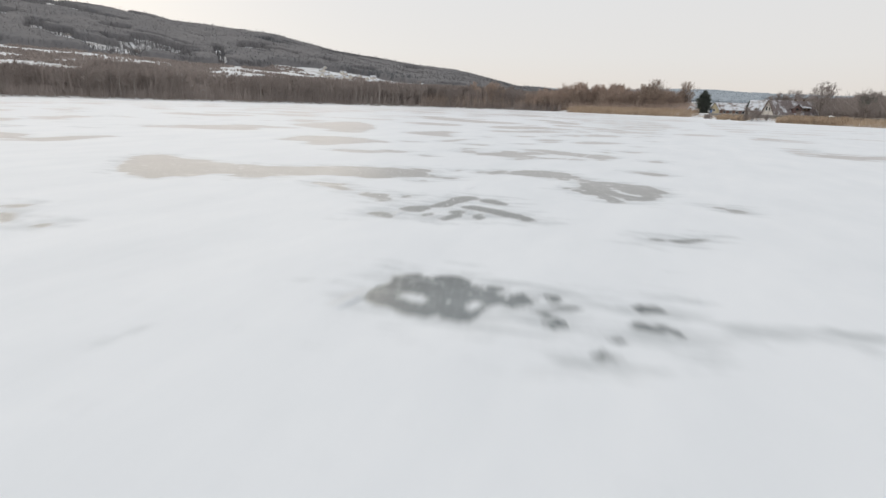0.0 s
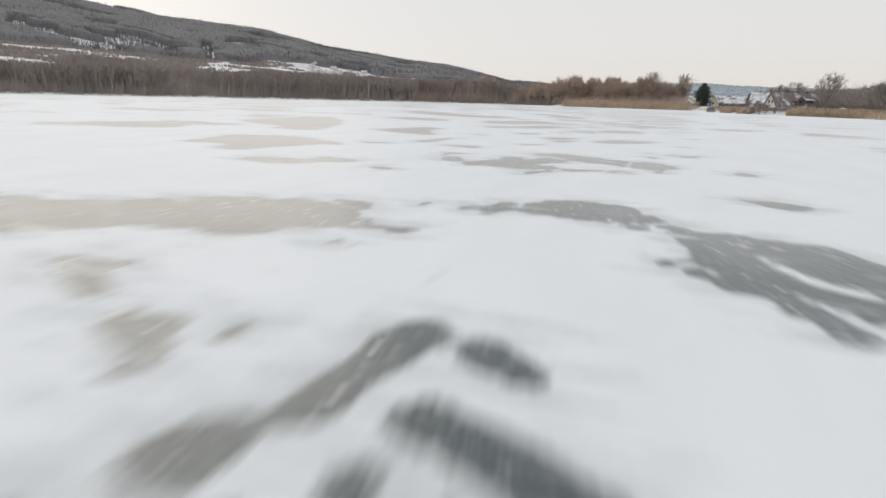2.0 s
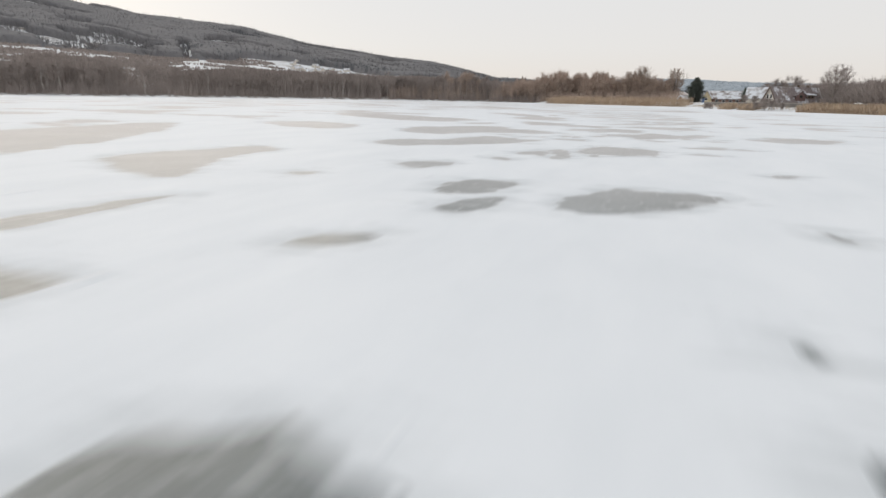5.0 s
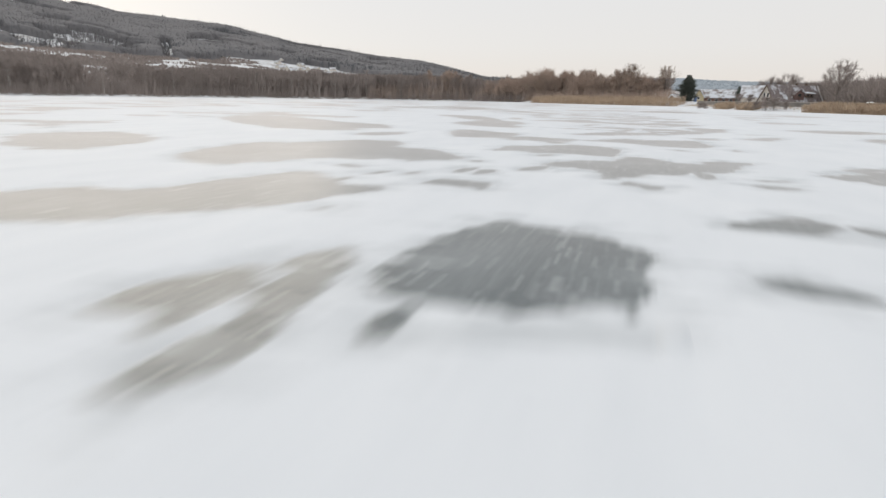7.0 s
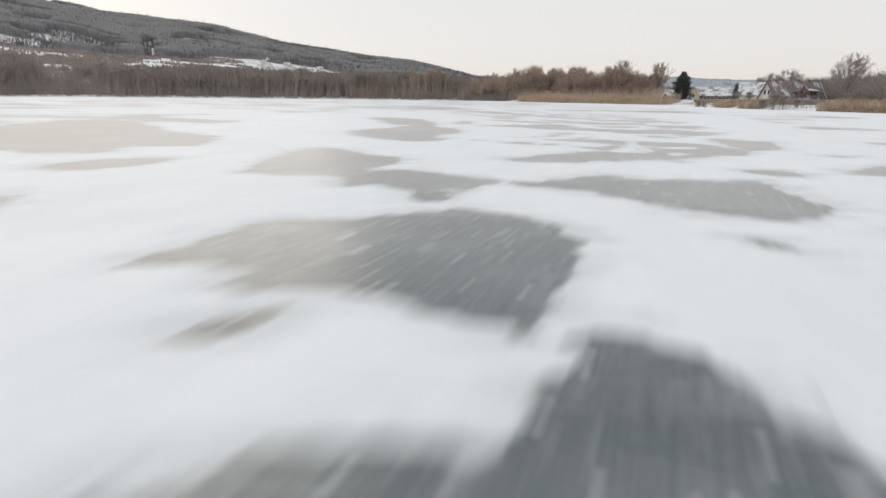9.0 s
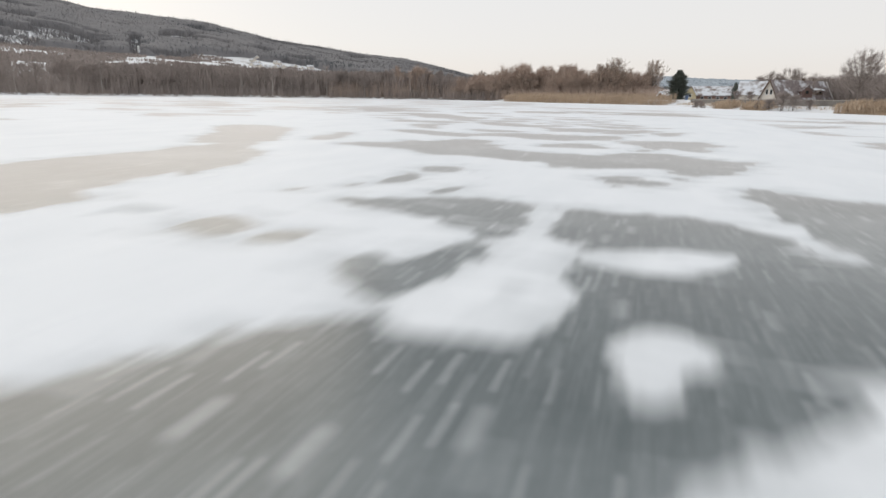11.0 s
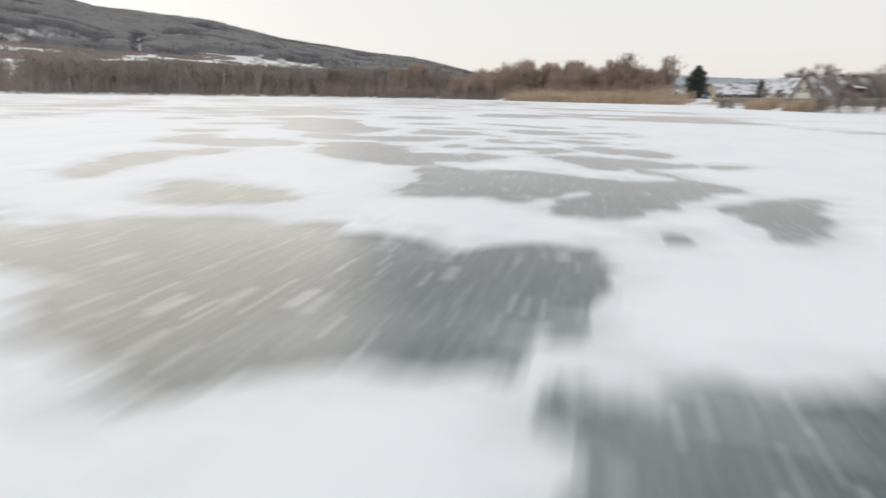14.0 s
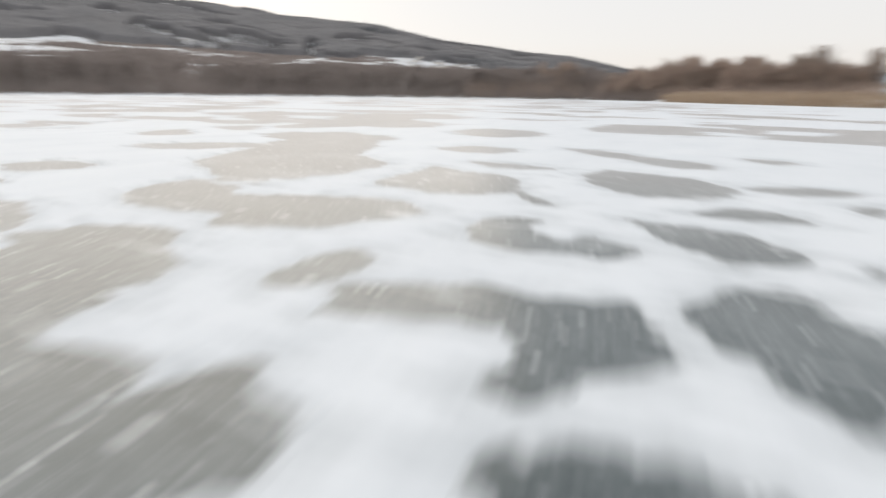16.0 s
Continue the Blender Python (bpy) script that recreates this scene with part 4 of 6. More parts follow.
swept((7.75, 83.75), (7.80, 83.40), (7.80, 83.03), (7.74, 83.09), (7.67, 83.41))
swept((4.93, 82.69), (4.80, 82.96), (4.68, 83.04), (4.57, 83.42), (4.54, 83.87), (4.37, 84.48), (4.12, 84.92), (3.97, 85.59), (4.12, 85.66), (4.49, 85.34), (5.00, 85.21), (5.39, 85.27), (5.71, 85.53), (5.92, 85.51), (6.28, 85.16), (6.59, 85.11), (6.92, 85.06), (7.08, 84.78), (7.26, 85.08), (7.52, 85.12), (7.71, 84.92), (7.85, 85.02), (7.96, 85.32), (8.13, 85.32), (8.27, 85.04), (8.41, 84.81), (8.24, 84.18), (8.03, 83.97), (7.73, 83.61), (7.55, 83.41), (7.44, 83.48), (7.32, 83.37), (7.27, 82.99), (7.32, 82.69), (7.36, 82.45), (6.66, 82.17), (6.65, 82.41), (6.62, 82.72), (6.56, 83.06), (6.53, 83.27), (6.41, 83.13), (6.25, 82.92), (6.12, 82.84), (5.91, 82.94), (5.65, 82.97), (5.41, 82.83), (5.14, 82.75))
swept((4.65, 83.34), (4.52, 84.14), (3.89, 85.44), (4.09, 85.82), (4.93, 85.41), (5.52, 85.67), (6.16, 85.66), (6.66, 85.18), (7.08, 85.03), (7.61, 85.26), (8.09, 85.62), (8.38, 85.38), (8.69, 85.01), (8.69, 84.53), (8.33, 84.48), (8.07, 84.10), (7.82, 83.54), (7.84, 83.16), (7.55, 83.04), (7.36, 82.41), (7.20, 82.10), (6.94, 82.15), (6.70, 82.25), (6.61, 82.91), (6.64, 83.56), (6.40, 83.24), (6.00, 82.99), (5.53, 83.03), (5.10, 82.91))
swept((-1.09, 83.25), (-1.30, 84.26), (-1.97, 85.34), (-1.43, 86.18), (-1.05, 87.01), (-0.68, 85.18), (-0.13, 83.57), (0.25, 82.72), (0.10, 82.41))
swept((4.09, 85.06), (4.02, 85.31), (4.04, 85.53), (4.04, 85.76), (4.05, 85.87), (4.27, 85.52), (4.49, 85.32), (4.69, 85.57), (4.84, 85.30), (5.02, 85.12), (5.21, 85.09), (5.45, 85.19), (5.64, 85.33), (5.83, 85.35), (5.98, 85.30), (6.06, 85.28), (6.07, 85.14), (6.06, 85.04), (6.28, 85.08), (5.08, 84.50))
swept((7.36, 86.42), (7.74, 86.52), (7.96, 86.12), (8.08, 85.61), (7.86, 85.97), (7.54, 86.26))
swept((-1.16, 85.96), (-1.18, 86.77), (-0.66, 86.90), (-0.36, 86.00), (-0.51, 85.54))
swept((7.42, 86.72), (7.54, 86.78), (7.57, 86.54), (7.68, 86.38), (7.61, 86.03), (7.56, 86.22), (7.46, 86.17), (7.40, 86.31))
swept((5.68, 88.19), (5.86, 88.50), (6.21, 88.69), (6.67, 88.62), (7.08, 88.29), (7.43, 88.02), (7.73, 87.92), (7.96, 87.75), (7.85, 87.23), (7.68, 87.23), (7.51, 87.06), (7.30, 86.76), (7.19, 86.47), (7.05, 86.33), (6.91, 86.40), (6.76, 86.36), (6.64, 86.51), (6.50, 86.55), (6.48, 86.67), (6.55, 86.94), (6.34, 87.21), (6.14, 87.49), (6.00, 87.89))
swept((2.65, 86.05), (1.43, 86.84), (0.77, 87.59), (0.71, 88.16), (0.07, 89.50), (0.72, 89.89), (1.20, 90.05), (2.21, 89.25), (2.67, 88.47), (3.00, 87.84), (3.39, 87.86), (3.84, 88.02), (3.88, 87.72), (3.97, 87.29), (4.09, 87.67), (4.10, 88.09), (4.30, 88.36), (4.58, 88.05), (4.86, 87.93), (4.96, 87.52), (4.85, 87.29), (4.71, 86.97), (4.65, 86.79), (4.34, 86.70), (4.15, 86.53), (4.01, 86.32), (3.96, 86.10), (4.03, 85.81), (4.04, 85.66), (3.74, 85.71), (3.40, 85.76), (3.00, 85.80))
swept((5.64, 88.28), (6.09, 88.61), (6.60, 88.60), (7.14, 88.38), (7.64, 88.18), (8.08, 87.89), (8.52, 87.95), (8.31, 87.33), (7.79, 87.09), (7.27, 86.73), (6.86, 86.59), (6.52, 86.80), (6.39, 87.38), (6.00, 87.82))
swept((3.13, 87.63), (3.19, 87.77), (3.41, 87.95), (3.79, 88.07), (3.94, 87.91), (4.02, 87.76), (3.95, 87.57), (3.94, 87.39), (3.93, 87.31))
swept((8.56, 87.87), (9.32, 88.13), (9.18, 87.62), (8.67, 87.22))
swept((4.07, 87.26), (4.05, 87.39), (4.06, 87.58), (4.15, 87.79), (4.13, 88.00), (4.11, 88.21), (4.15, 88.36), (4.30, 88.38), (4.45, 88.15), (4.71, 87.90), (4.86, 87.98), (4.95, 87.78), (5.01, 87.58), (4.36, 87.15))
swept((5.71, 88.04), (5.66, 88.25), (5.70, 88.42), (5.85, 88.53), (5.99, 88.61), (6.10, 88.63), (6.30, 88.68), (6.50, 88.60), (6.52, 88.57))
swept((-2.27, 88.64), (-2.24, 89.25), (-1.52, 89.46), (-0.66, 88.94), (-0.85, 88.24), (-0.97, 87.90))
swept((-3.75, 87.65), (-4.23, 89.04), (-4.58, 89.94), (-4.18, 90.73), (-3.04, 89.31), (-1.71, 89.69), (-0.16, 89.14), (-0.19, 88.13), (-1.25, 87.37), (-2.70, 87.70))
swept((-0.07, 88.89), (0.25, 89.42), (0.72, 89.86), (1.17, 90.08), (1.65, 89.69), (2.01, 89.23), (2.48, 88.98), (2.59, 88.65), (2.68, 88.29), (2.88, 87.96), (2.79, 87.85), (2.80, 87.76))
swept((4.06, 89.11), (3.77, 89.53), (3.89, 89.78), (4.19, 89.95), (4.44, 90.02), (4.66, 90.14), (5.00, 90.10), (5.25, 90.22), (5.54, 90.31), (5.65, 90.45), (5.87, 90.04), (6.02, 89.94), (6.10, 89.71), (6.06, 89.48), (5.93, 89.21), (5.75, 88.98), (5.56, 88.75), (5.41, 88.76), (5.38, 89.06), (5.27, 89.43), (5.05, 89.49), (4.77, 89.36), (4.48, 89.27), (4.22, 89.14))
swept((3.19, 89.30), (3.10, 89.55), (3.05, 89.91), (3.07, 90.23), (3.20, 90.47), (3.50, 90.26), (3.64, 89.87), (3.59, 89.49), (3.45, 89.28))
# bare ice swept clear by the wind, 90 to 100 m out
swept((6.13, 89.87), (6.12, 90.81), (6.39, 91.41), (6.72, 91.23), (6.86, 90.74), (7.26, 90.74), (7.71, 90.92), (7.91, 90.38), (8.07, 89.93), (8.15, 89.40), (7.97, 89.02), (7.74, 88.99), (7.51, 89.06), (7.23, 89.52), (6.89, 89.82), (6.51, 89.98))
swept((5.94, 90.51), (6.08, 90.96), (6.31, 91.28), (6.64, 91.34), (6.75, 91.00), (6.95, 90.62), (7.08, 90.56), (7.01, 89.38), (6.87, 89.48), (6.74, 89.58), (6.60, 89.58), (6.48, 89.84), (6.29, 89.80), (6.12, 89.91))
swept((-0.43, 90.48), (-1.39, 90.81), (-1.82, 91.57), (-1.80, 92.34), (-0.73, 92.25), (-0.24, 91.66), (0.38, 92.12), (1.10, 92.48), (1.91, 92.69), (2.68, 92.29), (2.58, 91.80), (2.26, 91.38), (2.35, 91.02), (1.77, 90.67), (1.12, 90.39), (0.84, 90.83), (0.24, 90.65))
swept((-6.51, 91.43), (-6.37, 92.15), (-4.99, 92.63), (-4.68, 91.76), (-5.16, 90.90))
swept((3.71, 91.42), (3.45, 92.24), (3.62, 92.63), (4.03, 92.65), (4.01, 92.10), (4.41, 91.77), (4.68, 91.82), (4.74, 92.15), (5.01, 92.00), (5.36, 91.91), (5.16, 91.53), (4.88, 91.45), (4.62, 91.28), (4.24, 91.13))
swept((7.09, 92.35), (7.21, 92.53), (7.17, 91.87))
swept((4.76, 93.37), (5.09, 93.22), (5.52, 93.18), (6.02, 93.20), (6.45, 92.80), (6.69, 92.38), (6.50, 91.94), (6.24, 91.96), (6.16, 91.52), (5.92, 92.06), (5.60, 92.20), (5.20, 92.78))
swept((2.65, 94.78), (3.13, 94.15), (3.86, 93.61), (3.48, 93.58))
swept((5.35, 94.09), (5.70, 94.80), (6.29, 94.68), (6.71, 94.20), (6.32, 94.11), (5.81, 94.00))
swept((0.64, 93.64), (0.48, 94.59), (0.34, 95.67), (0.19, 96.48), (0.89, 95.78), (2.05, 95.80), (2.72, 94.84), (2.87, 94.14), (2.20, 93.65), (1.47, 93.56))
swept((-3.75, 93.61), (-4.76, 94.89), (-5.26, 96.24), (-6.31, 98.30), (-4.34, 97.63), (-2.25, 96.94), (-0.64, 96.08), (-0.58, 94.95), (-0.44, 93.89), (-1.30, 93.41), (-2.01, 93.05))
swept((7.00, 95.65), (7.43, 96.06), (7.37, 95.05))
swept((3.17, 96.12), (3.02, 97.76), (4.00, 97.68), (4.84, 97.39), (5.81, 96.45), (5.43, 95.27), (4.81, 94.99), (4.15, 95.09))
swept((5.55, 96.61), (6.28, 97.51), (7.39, 97.31), (6.68, 96.48))
swept((0.18, 97.39), (1.19, 97.52), (2.49, 97.35), (1.62, 96.67))
swept((-12.88, 97.88), (-13.63, 100.31), (-10.86, 98.60), (-11.41, 97.38))
swept((-2.10, 99.51), (-1.41, 101.01), (0.41, 100.38), (-0.31, 99.03))
# bare ice swept clear by the wind, 100 to 110 m out
swept((0.61, 101.79), (2.03, 101.72), (3.39, 100.71), (4.57, 100.20), (5.05, 99.12), (4.15, 98.87), (2.65, 100.11))
swept((4.92, 101.94), (5.85, 101.92), (6.42, 101.39), (5.71, 100.83))
swept((-8.54, 101.94), (-7.38, 103.03), (-6.14, 100.47))
swept((-13.98, 101.56), (-13.43, 103.93), (-10.95, 100.97))
# places where the snow is thin enough for the ice to show through, 0 to 10 m out
thinned((5.92, 5.44), (5.99, 5.76), (6.06, 5.59))
thinned((6.32, 5.91), (6.46, 6.11), (6.55, 5.93))
thinned((7.16, 5.89), (7.15, 6.11), (7.10, 6.69), (7.01, 7.05), (7.14, 6.86), (7.24, 6.28), (7.27, 5.92))
thinned((8.68, 6.45), (8.85, 6.58), (9.06, 6.45), (9.24, 6.48), (9.59, 6.57), (9.86, 6.60), (9.58, 6.36), (9.08, 6.23), (8.77, 6.22))
thinned((9.16, 7.03), (9.30, 7.50), (9.64, 7.45), (9.71, 7.11), (9.52, 6.96), (9.29, 6.84))
thinned((6.19, 7.06), (6.41, 7.29), (6.81, 7.42), (6.97, 7.12), (6.68, 7.03))
thinned((9.68, 7.51), (10.44, 7.79), (11.11, 7.93), (10.90, 7.17), (10.55, 7.38), (9.98, 7.27))
# places where the snow is thin enough for the ice to show through, 10 to 20 m out
thinned((5.80, 10.56), (6.12, 11.18), (6.73, 11.00), (7.03, 10.54), (6.55, 10.41), (6.16, 10.32))
# places where the snow is thin enough for the ice to show through, 20 to 30 m out
thinned((4.76, 24.84), (5.32, 24.51), (5.62, 24.09), (5.76, 23.74), (5.53, 23.57), (5.27, 23.84), (4.98, 24.23))
thinned((4.81, 24.62), (4.96, 24.96), (5.35, 24.87), (5.53, 24.60), (5.63, 24.26), (5.07, 24.06))
thinned((7.58, 27.51), (7.97, 27.28), (8.41, 26.76), (8.74, 26.81), (8.21, 26.57))
thinned((6.66, 27.62), (6.91, 27.69), (6.78, 27.53))
# places where the snow is thin enough for the ice to show through, 30 to 40 m out
thinned((2.33, 37.73), (2.36, 37.97), (2.65, 37.86), (3.03, 37.49), (3.05, 37.29), (2.93, 37.24))
thinned((5.09, 39.26), (5.96, 39.60), (6.66, 39.69), (6.82, 39.43), (6.23, 39.00), (5.42, 38.90))
# places where the snow is thin enough for the ice to show through, 40 to 50 m out
thinned((7.24, 43.22), (8.03, 43.89), (9.24, 42.75), (8.76, 42.39), (7.97, 42.77))
thinned((7.24, 43.38), (7.44, 43.53), (7.65, 43.30), (7.38, 42.50), (7.30, 42.80), (7.22, 43.08))
thinned((4.67, 47.91), (5.49, 47.85), (5.73, 47.59), (5.25, 47.14), (5.17, 47.02))
thinned((5.14, 48.14), (5.77, 47.99), (5.88, 47.41), (5.50, 47.56))
thinned((4.83, 48.19), (5.23, 48.28), (5.43, 48.07), (5.17, 47.87), (4.94, 47.87))
# places where the snow is thin enough for the ice to show through, 60 to 70 m out
thinned((4.67, 60.40), (4.63, 60.70), (4.66, 61.02), (4.77, 61.23), (4.83, 61.08), (4.82, 60.63), (4.81, 60.29))
thinned((6.46, 63.47), (6.80, 63.81), (6.91, 63.09), (6.63, 62.91))
thinned((7.42, 64.94), (7.86, 64.99), (7.76, 64.44), (7.63, 64.40))
thinned((1.95, 64.47), (1.94, 65.19), (2.76, 65.02), (2.56, 64.62))
thinned((5.70, 64.73), (5.74, 65.05), (5.87, 65.17), (5.88, 64.82))
thinned((6.52, 65.74), (6.74, 66.02), (6.86, 65.21), (6.69, 64.91))
thinned((5.13, 68.48), (5.21, 68.65), (5.27, 68.78), (5.26, 68.56))
# places where the snow is thin enough for the ice to show through, 70 to 80 m out
thinned((3.43, 78.20), (3.95, 78.58), (4.05, 78.37), (3.63, 78.17))
# places where the snow is thin enough for the ice to show through, 80 to 90 m out
thinned((7.30, 83.36), (7.54, 83.53), (7.63, 82.96), (7.62, 82.56), (7.40, 82.47))
thinned((6.00, 86.40), (6.12, 86.51), (6.32, 86.56), (6.48, 86.50), (6.26, 86.31), (6.11, 86.26))
# tongues and ridges of snow lying across the bare ice, 0 to 10 m out
drifted((7.92, 7.15), (8.03, 7.26), (8.06, 7.09), (7.99, 7.00))
drifted((7.29, 7.22), (7.48, 7.27), (7.63, 7.09), (7.54, 7.00), (7.39, 7.06))
drifted((8.09, 7.57), (8.19, 7.58), (8.21, 7.42))
# tongues and ridges of snow lying across the bare ice, 10 to 20 m out
drifted((8.50, 14.54), (8.82, 13.81), (8.79, 13.73), (8.45, 14.45))
drifted((8.29, 15.98), (8.70, 14.94), (9.07, 14.65), (9.03, 14.53), (8.63, 14.80))
drifted((7.43, 16.68), (7.55, 16.54), (7.78, 15.28), (8.02, 14.81), (7.93, 14.73), (7.71, 15.36))
drifted((6.87, 16.98), (6.96, 16.82), (7.05, 16.67), (7.08, 16.37), (7.04, 16.36), (6.99, 16.61), (6.88, 16.77))
drifted((7.34, 17.04), (7.40, 16.73), (7.44, 16.52), (7.39, 16.49), (7.35, 16.75))
drifted((5.63, 17.74), (5.71, 17.69), (5.77, 17.21), (5.73, 17.15))
# tongues and ridges of snow lying across the bare ice, 20 to 30 m out
drifted((6.79, 24.79), (6.83, 24.74), (6.82, 23.96), (6.80, 23.35), (6.75, 23.37), (6.78, 23.94))
drifted((5.90, 24.99), (6.20, 24.62), (6.42, 24.39), (6.49, 24.20), (6.41, 24.22), (6.18, 24.48))
# tongues and ridges of snow lying across the bare ice, 60 to 70 m out
drifted((7.33, 62.69), (7.45, 63.05), (7.62, 63.05), (7.77, 62.88), (7.78, 62.70), (7.64, 62.57), (7.59, 62.27), (7.50, 62.18), (7.40, 62.30))
drifted((6.07, 62.73), (5.99, 63.33), (6.19, 63.55), (6.33, 63.93), (6.54, 64.20), (6.80, 64.03), (7.08, 63.75), (7.09, 63.27), (6.93, 62.95), (6.86, 62.66), (6.67, 62.62), (6.45, 62.64), (6.24, 62.62))
drifted((6.95, 64.79), (7.36, 64.85), (7.78, 65.08), (8.13, 65.05), (8.06, 64.60), (7.71, 64.17), (7.44, 64.25), (6.99, 64.36))
# tongues and ridges of snow lying across the bare ice, 80 to 90 m out
drifted((6.56, 83.31), (6.59, 83.64), (6.69, 83.91), (6.79, 84.00), (6.84, 83.70), (6.69, 83.44))


def eased(corners):
    """The same outline with its corners cut."""
    after = np.roll(corners, -1, 0)
    return np.stack([0.8 * corners + 0.2 * after, 0.2 * corners + 0.8 * after], 1).reshape(-1, 2)


def to_outline(X, Y, corners):
    """Metres to a closed outline: negative inside."""
    best, inside = np.full(X.shape, 1e9), np.zeros(X.shape, bool)
    for (x0, y0), (x1, y1) in zip(corners, np.roll(corners, -1, 0)):
        dx, dy = x1 - x0, y1 - y0
        h = np.clip(((X - x0) * dx + (Y - y0) * dy) / (dx * dx + dy * dy + 1e-12), 0, 1)
        best = np.minimum(best, (X - x0 - h * dx) ** 2 + (Y - y0 - h * dy) ** 2)
        inside ^= ((y0 > Y) != (y1 > Y)) & (X < x0 + (Y - y0) * dx / (dy if dy else 1e-9))
    return np.sqrt(best) * np.where(inside, -1, 1)


def grown(first, last, fine, rate, most):
    """Steps that grow from fine outwards, from first to last."""
    out, gap, sign = [first], fine, 1 if last > first else -1
    while (last - out[-1]) * sign > 0:
        gap = min(gap * rate, most)
        out.append(out[-1] + sign * gap)
    return np.array(out)


def build_lake():
    xs = np.concatenate([grown(-6, -200, 0.11, 1.035, 4.0)[::-1], np.arange(-5.9, 13.0, 0.10), grown(13.0, 66, 0.11, 1.035, 3.0)])
    ys = np.concatenate([grown(3.0, -100, 0.12, 1.08, 6.0)[::-1], np.arange(3.1, 106, 0.115), grown(106, 282, 0.12, 1.022, 3.0)])
    X, Y = np.meshgrid(xs, ys)
    wx = (layered(X * 0.9, Y * 0.9, 3, 11) - 0.5) * 2
    wy = (layered(X * 0.9, Y * 0.9, 3, 31) - 0.5) * 2
    fx, fy = (layered(X * 4, Y * 4, 2, 21) - 0.5) * 2, (layered(X * 4, Y * 4, 2, 41) - 0.5) * 2
    rim = (layered(X * 1.3, Y * 1.3, 5, 51) - 0.5) * 2.4
    fray = (layered(X * 5.5, Y * 5.5, 3, 57) - 0.5) * 2.4 + (layered(X * 1.1 + Y * 0.5, Y * 4.0 - X * 1.4, 3, 63) - 0.5) * 2.0
    D = np.full(X.shape, 3.0)
    who = np.full(X.shape, -1)

    def window(corners, reach):
        (x0, y0), (x1, y1) = corners.min(0) - reach, corners.max(0) + reach
        return np.s_[slice(*np.searchsorted(ys, (y0, y1))), slice(*np.searchsorted(xs, (x0, x1)))]

    def size_of(corners):
        x, y = corners.T
        return math.sqrt(0.5 * abs(float((x * np.roll(y, -1) - y * np.roll(x, -1)).sum())))

    for k, (px, py, a, b, turn) in enumerate(OVALS):
        s = window(np.array([(px, py)]), a * 1.6 + 1.4)
        if not D[s].size:
            continue
        qx, qy = X[s] + 0.42 * wx[s] - px, Y[s] + 0.42 * wy[s] - py
        c, n = math.cos(radians(turn)), math.sin(radians(turn))
        u, v = (qx * c + qy * n) / a, (-qx * n + qy * c) / b
        d = (np.sqrt(u * u + v * v) - 1.0) * math.sqrt(a * b) + 0.42 * min(0.8, b) * rim[s] + 0.24 * min(0.8, b) * fray[s]
        near = d < D[s]
        D[s], who[s] = np.where(near, d, D[s]), np.where(near, len(PATCHES) + k, who[s])
    for k, outline in enumerate(PATCHES):
        corners = eased(np.array(outline))
        big = min(1.0, size_of(corners) / 1.6)
        s = window(corners, 1.5)
        if not D[s].size:
            continue
        d = to_outline(X[s] + big * (0.10 * wx[s] + 0.05 * fx[s]), Y[s] + big * (0.10 * wy[s] + 0.05 * fy[s]), corners)
        d = d + big * (0.095 * rim[s] + 0.115 * fray[s]) - 0.06 + 0.03 * big
        near = d < D[s]
        D[s], who[s] = np.where(near, d, D[s]), np.where(near, k, who[s])
    for outline in ISLANDS:
        corners = eased(np.array(outline))
        s = window(corners, 0.6)
        soft = min(1.0, size_of(corners) / 0.8)
        d = -to_outline(X[s] + soft * (0.14 * wx[s] + 0.05 * fx[s]), Y[s] + soft * (0.14 * wy[s] + 0.05 * fy[s]), corners) + (0.02 + 0.05 * soft) * fray[s]
        D[s] = np.maximum(D[s], np.minimum(d, 0.5))
    worn = np.zeros(X.shape)
    for outline in THINNED:
        corners = eased(np.array(outline))
        s = window(corners, 0.6)
        d = to_outline(X[s] + 0.12 * wx[s], Y[s] + 0.12 * wy[s], corners) + 0.10 * fray[s]
        worn[s] = np.maximum(worn[s], step(0.15, -0.2, d))
    # farther off the wind has left a mottle of bare places of a few metres
    land = off_shore(X, Y)
    mottle = layered((X + 0.3 * Y) / 5.0 + 3.1, Y / 3.6, 5, 61)
    want = 0.385 + 0.055 * step(50, 110, Y) - 0.09 * step(10, 26, X) - 0.20 * step(-26, -8, land) - 0.04 * step(-50, -110, X)
    clear = np.minimum(step(-8, -12, X) + step(11.5, 15, X) + step(103, 110, Y), 1.0)
    far = (mottle - want) * 7.0 + (1 - clear) * 4.0
    pick = far < D
    D = np.where(pick, far, D)
    who = np.where(pick, -2, who)
    D = np.where(land > -1.5, np.maximum(D, 0.4), D)
    drift = layered(X * 0.5 + Y * 0.18, Y * 0.9, 3, 71) - 0.5
    ripple = layered(X * 3.0, Y * 1.2, 3, 81) - 0.5
    depth = 0.018 * step(-0.05, 0.45, D) + 0.005 * drift * step(0, 0.6, D) * 2 + 0.006 * ripple * step(0, 0.3, D)
    Z = np.where(D < 0, np.maximum(D * 0.12, -0.03), np.maximum(depth, 0.002 + 0.01 * np.clip(D, 0, 1)))
    ny, nx = X.shape
    idx = np.arange(nx * ny).reshape(ny, nx)
    quads = np.stack([idx[:-1, :-1], idx[:-1, 1:], idx[1:, 1:], idx[1:, :-1]], -1).reshape(-1, 4)
    verts = np.stack([X, Y, Z], -1).reshape(-1, 3)
    d, w = D.ravel(), who.ravel()
    on_lake = (land.ravel()[quads].min(1) < 6.0)

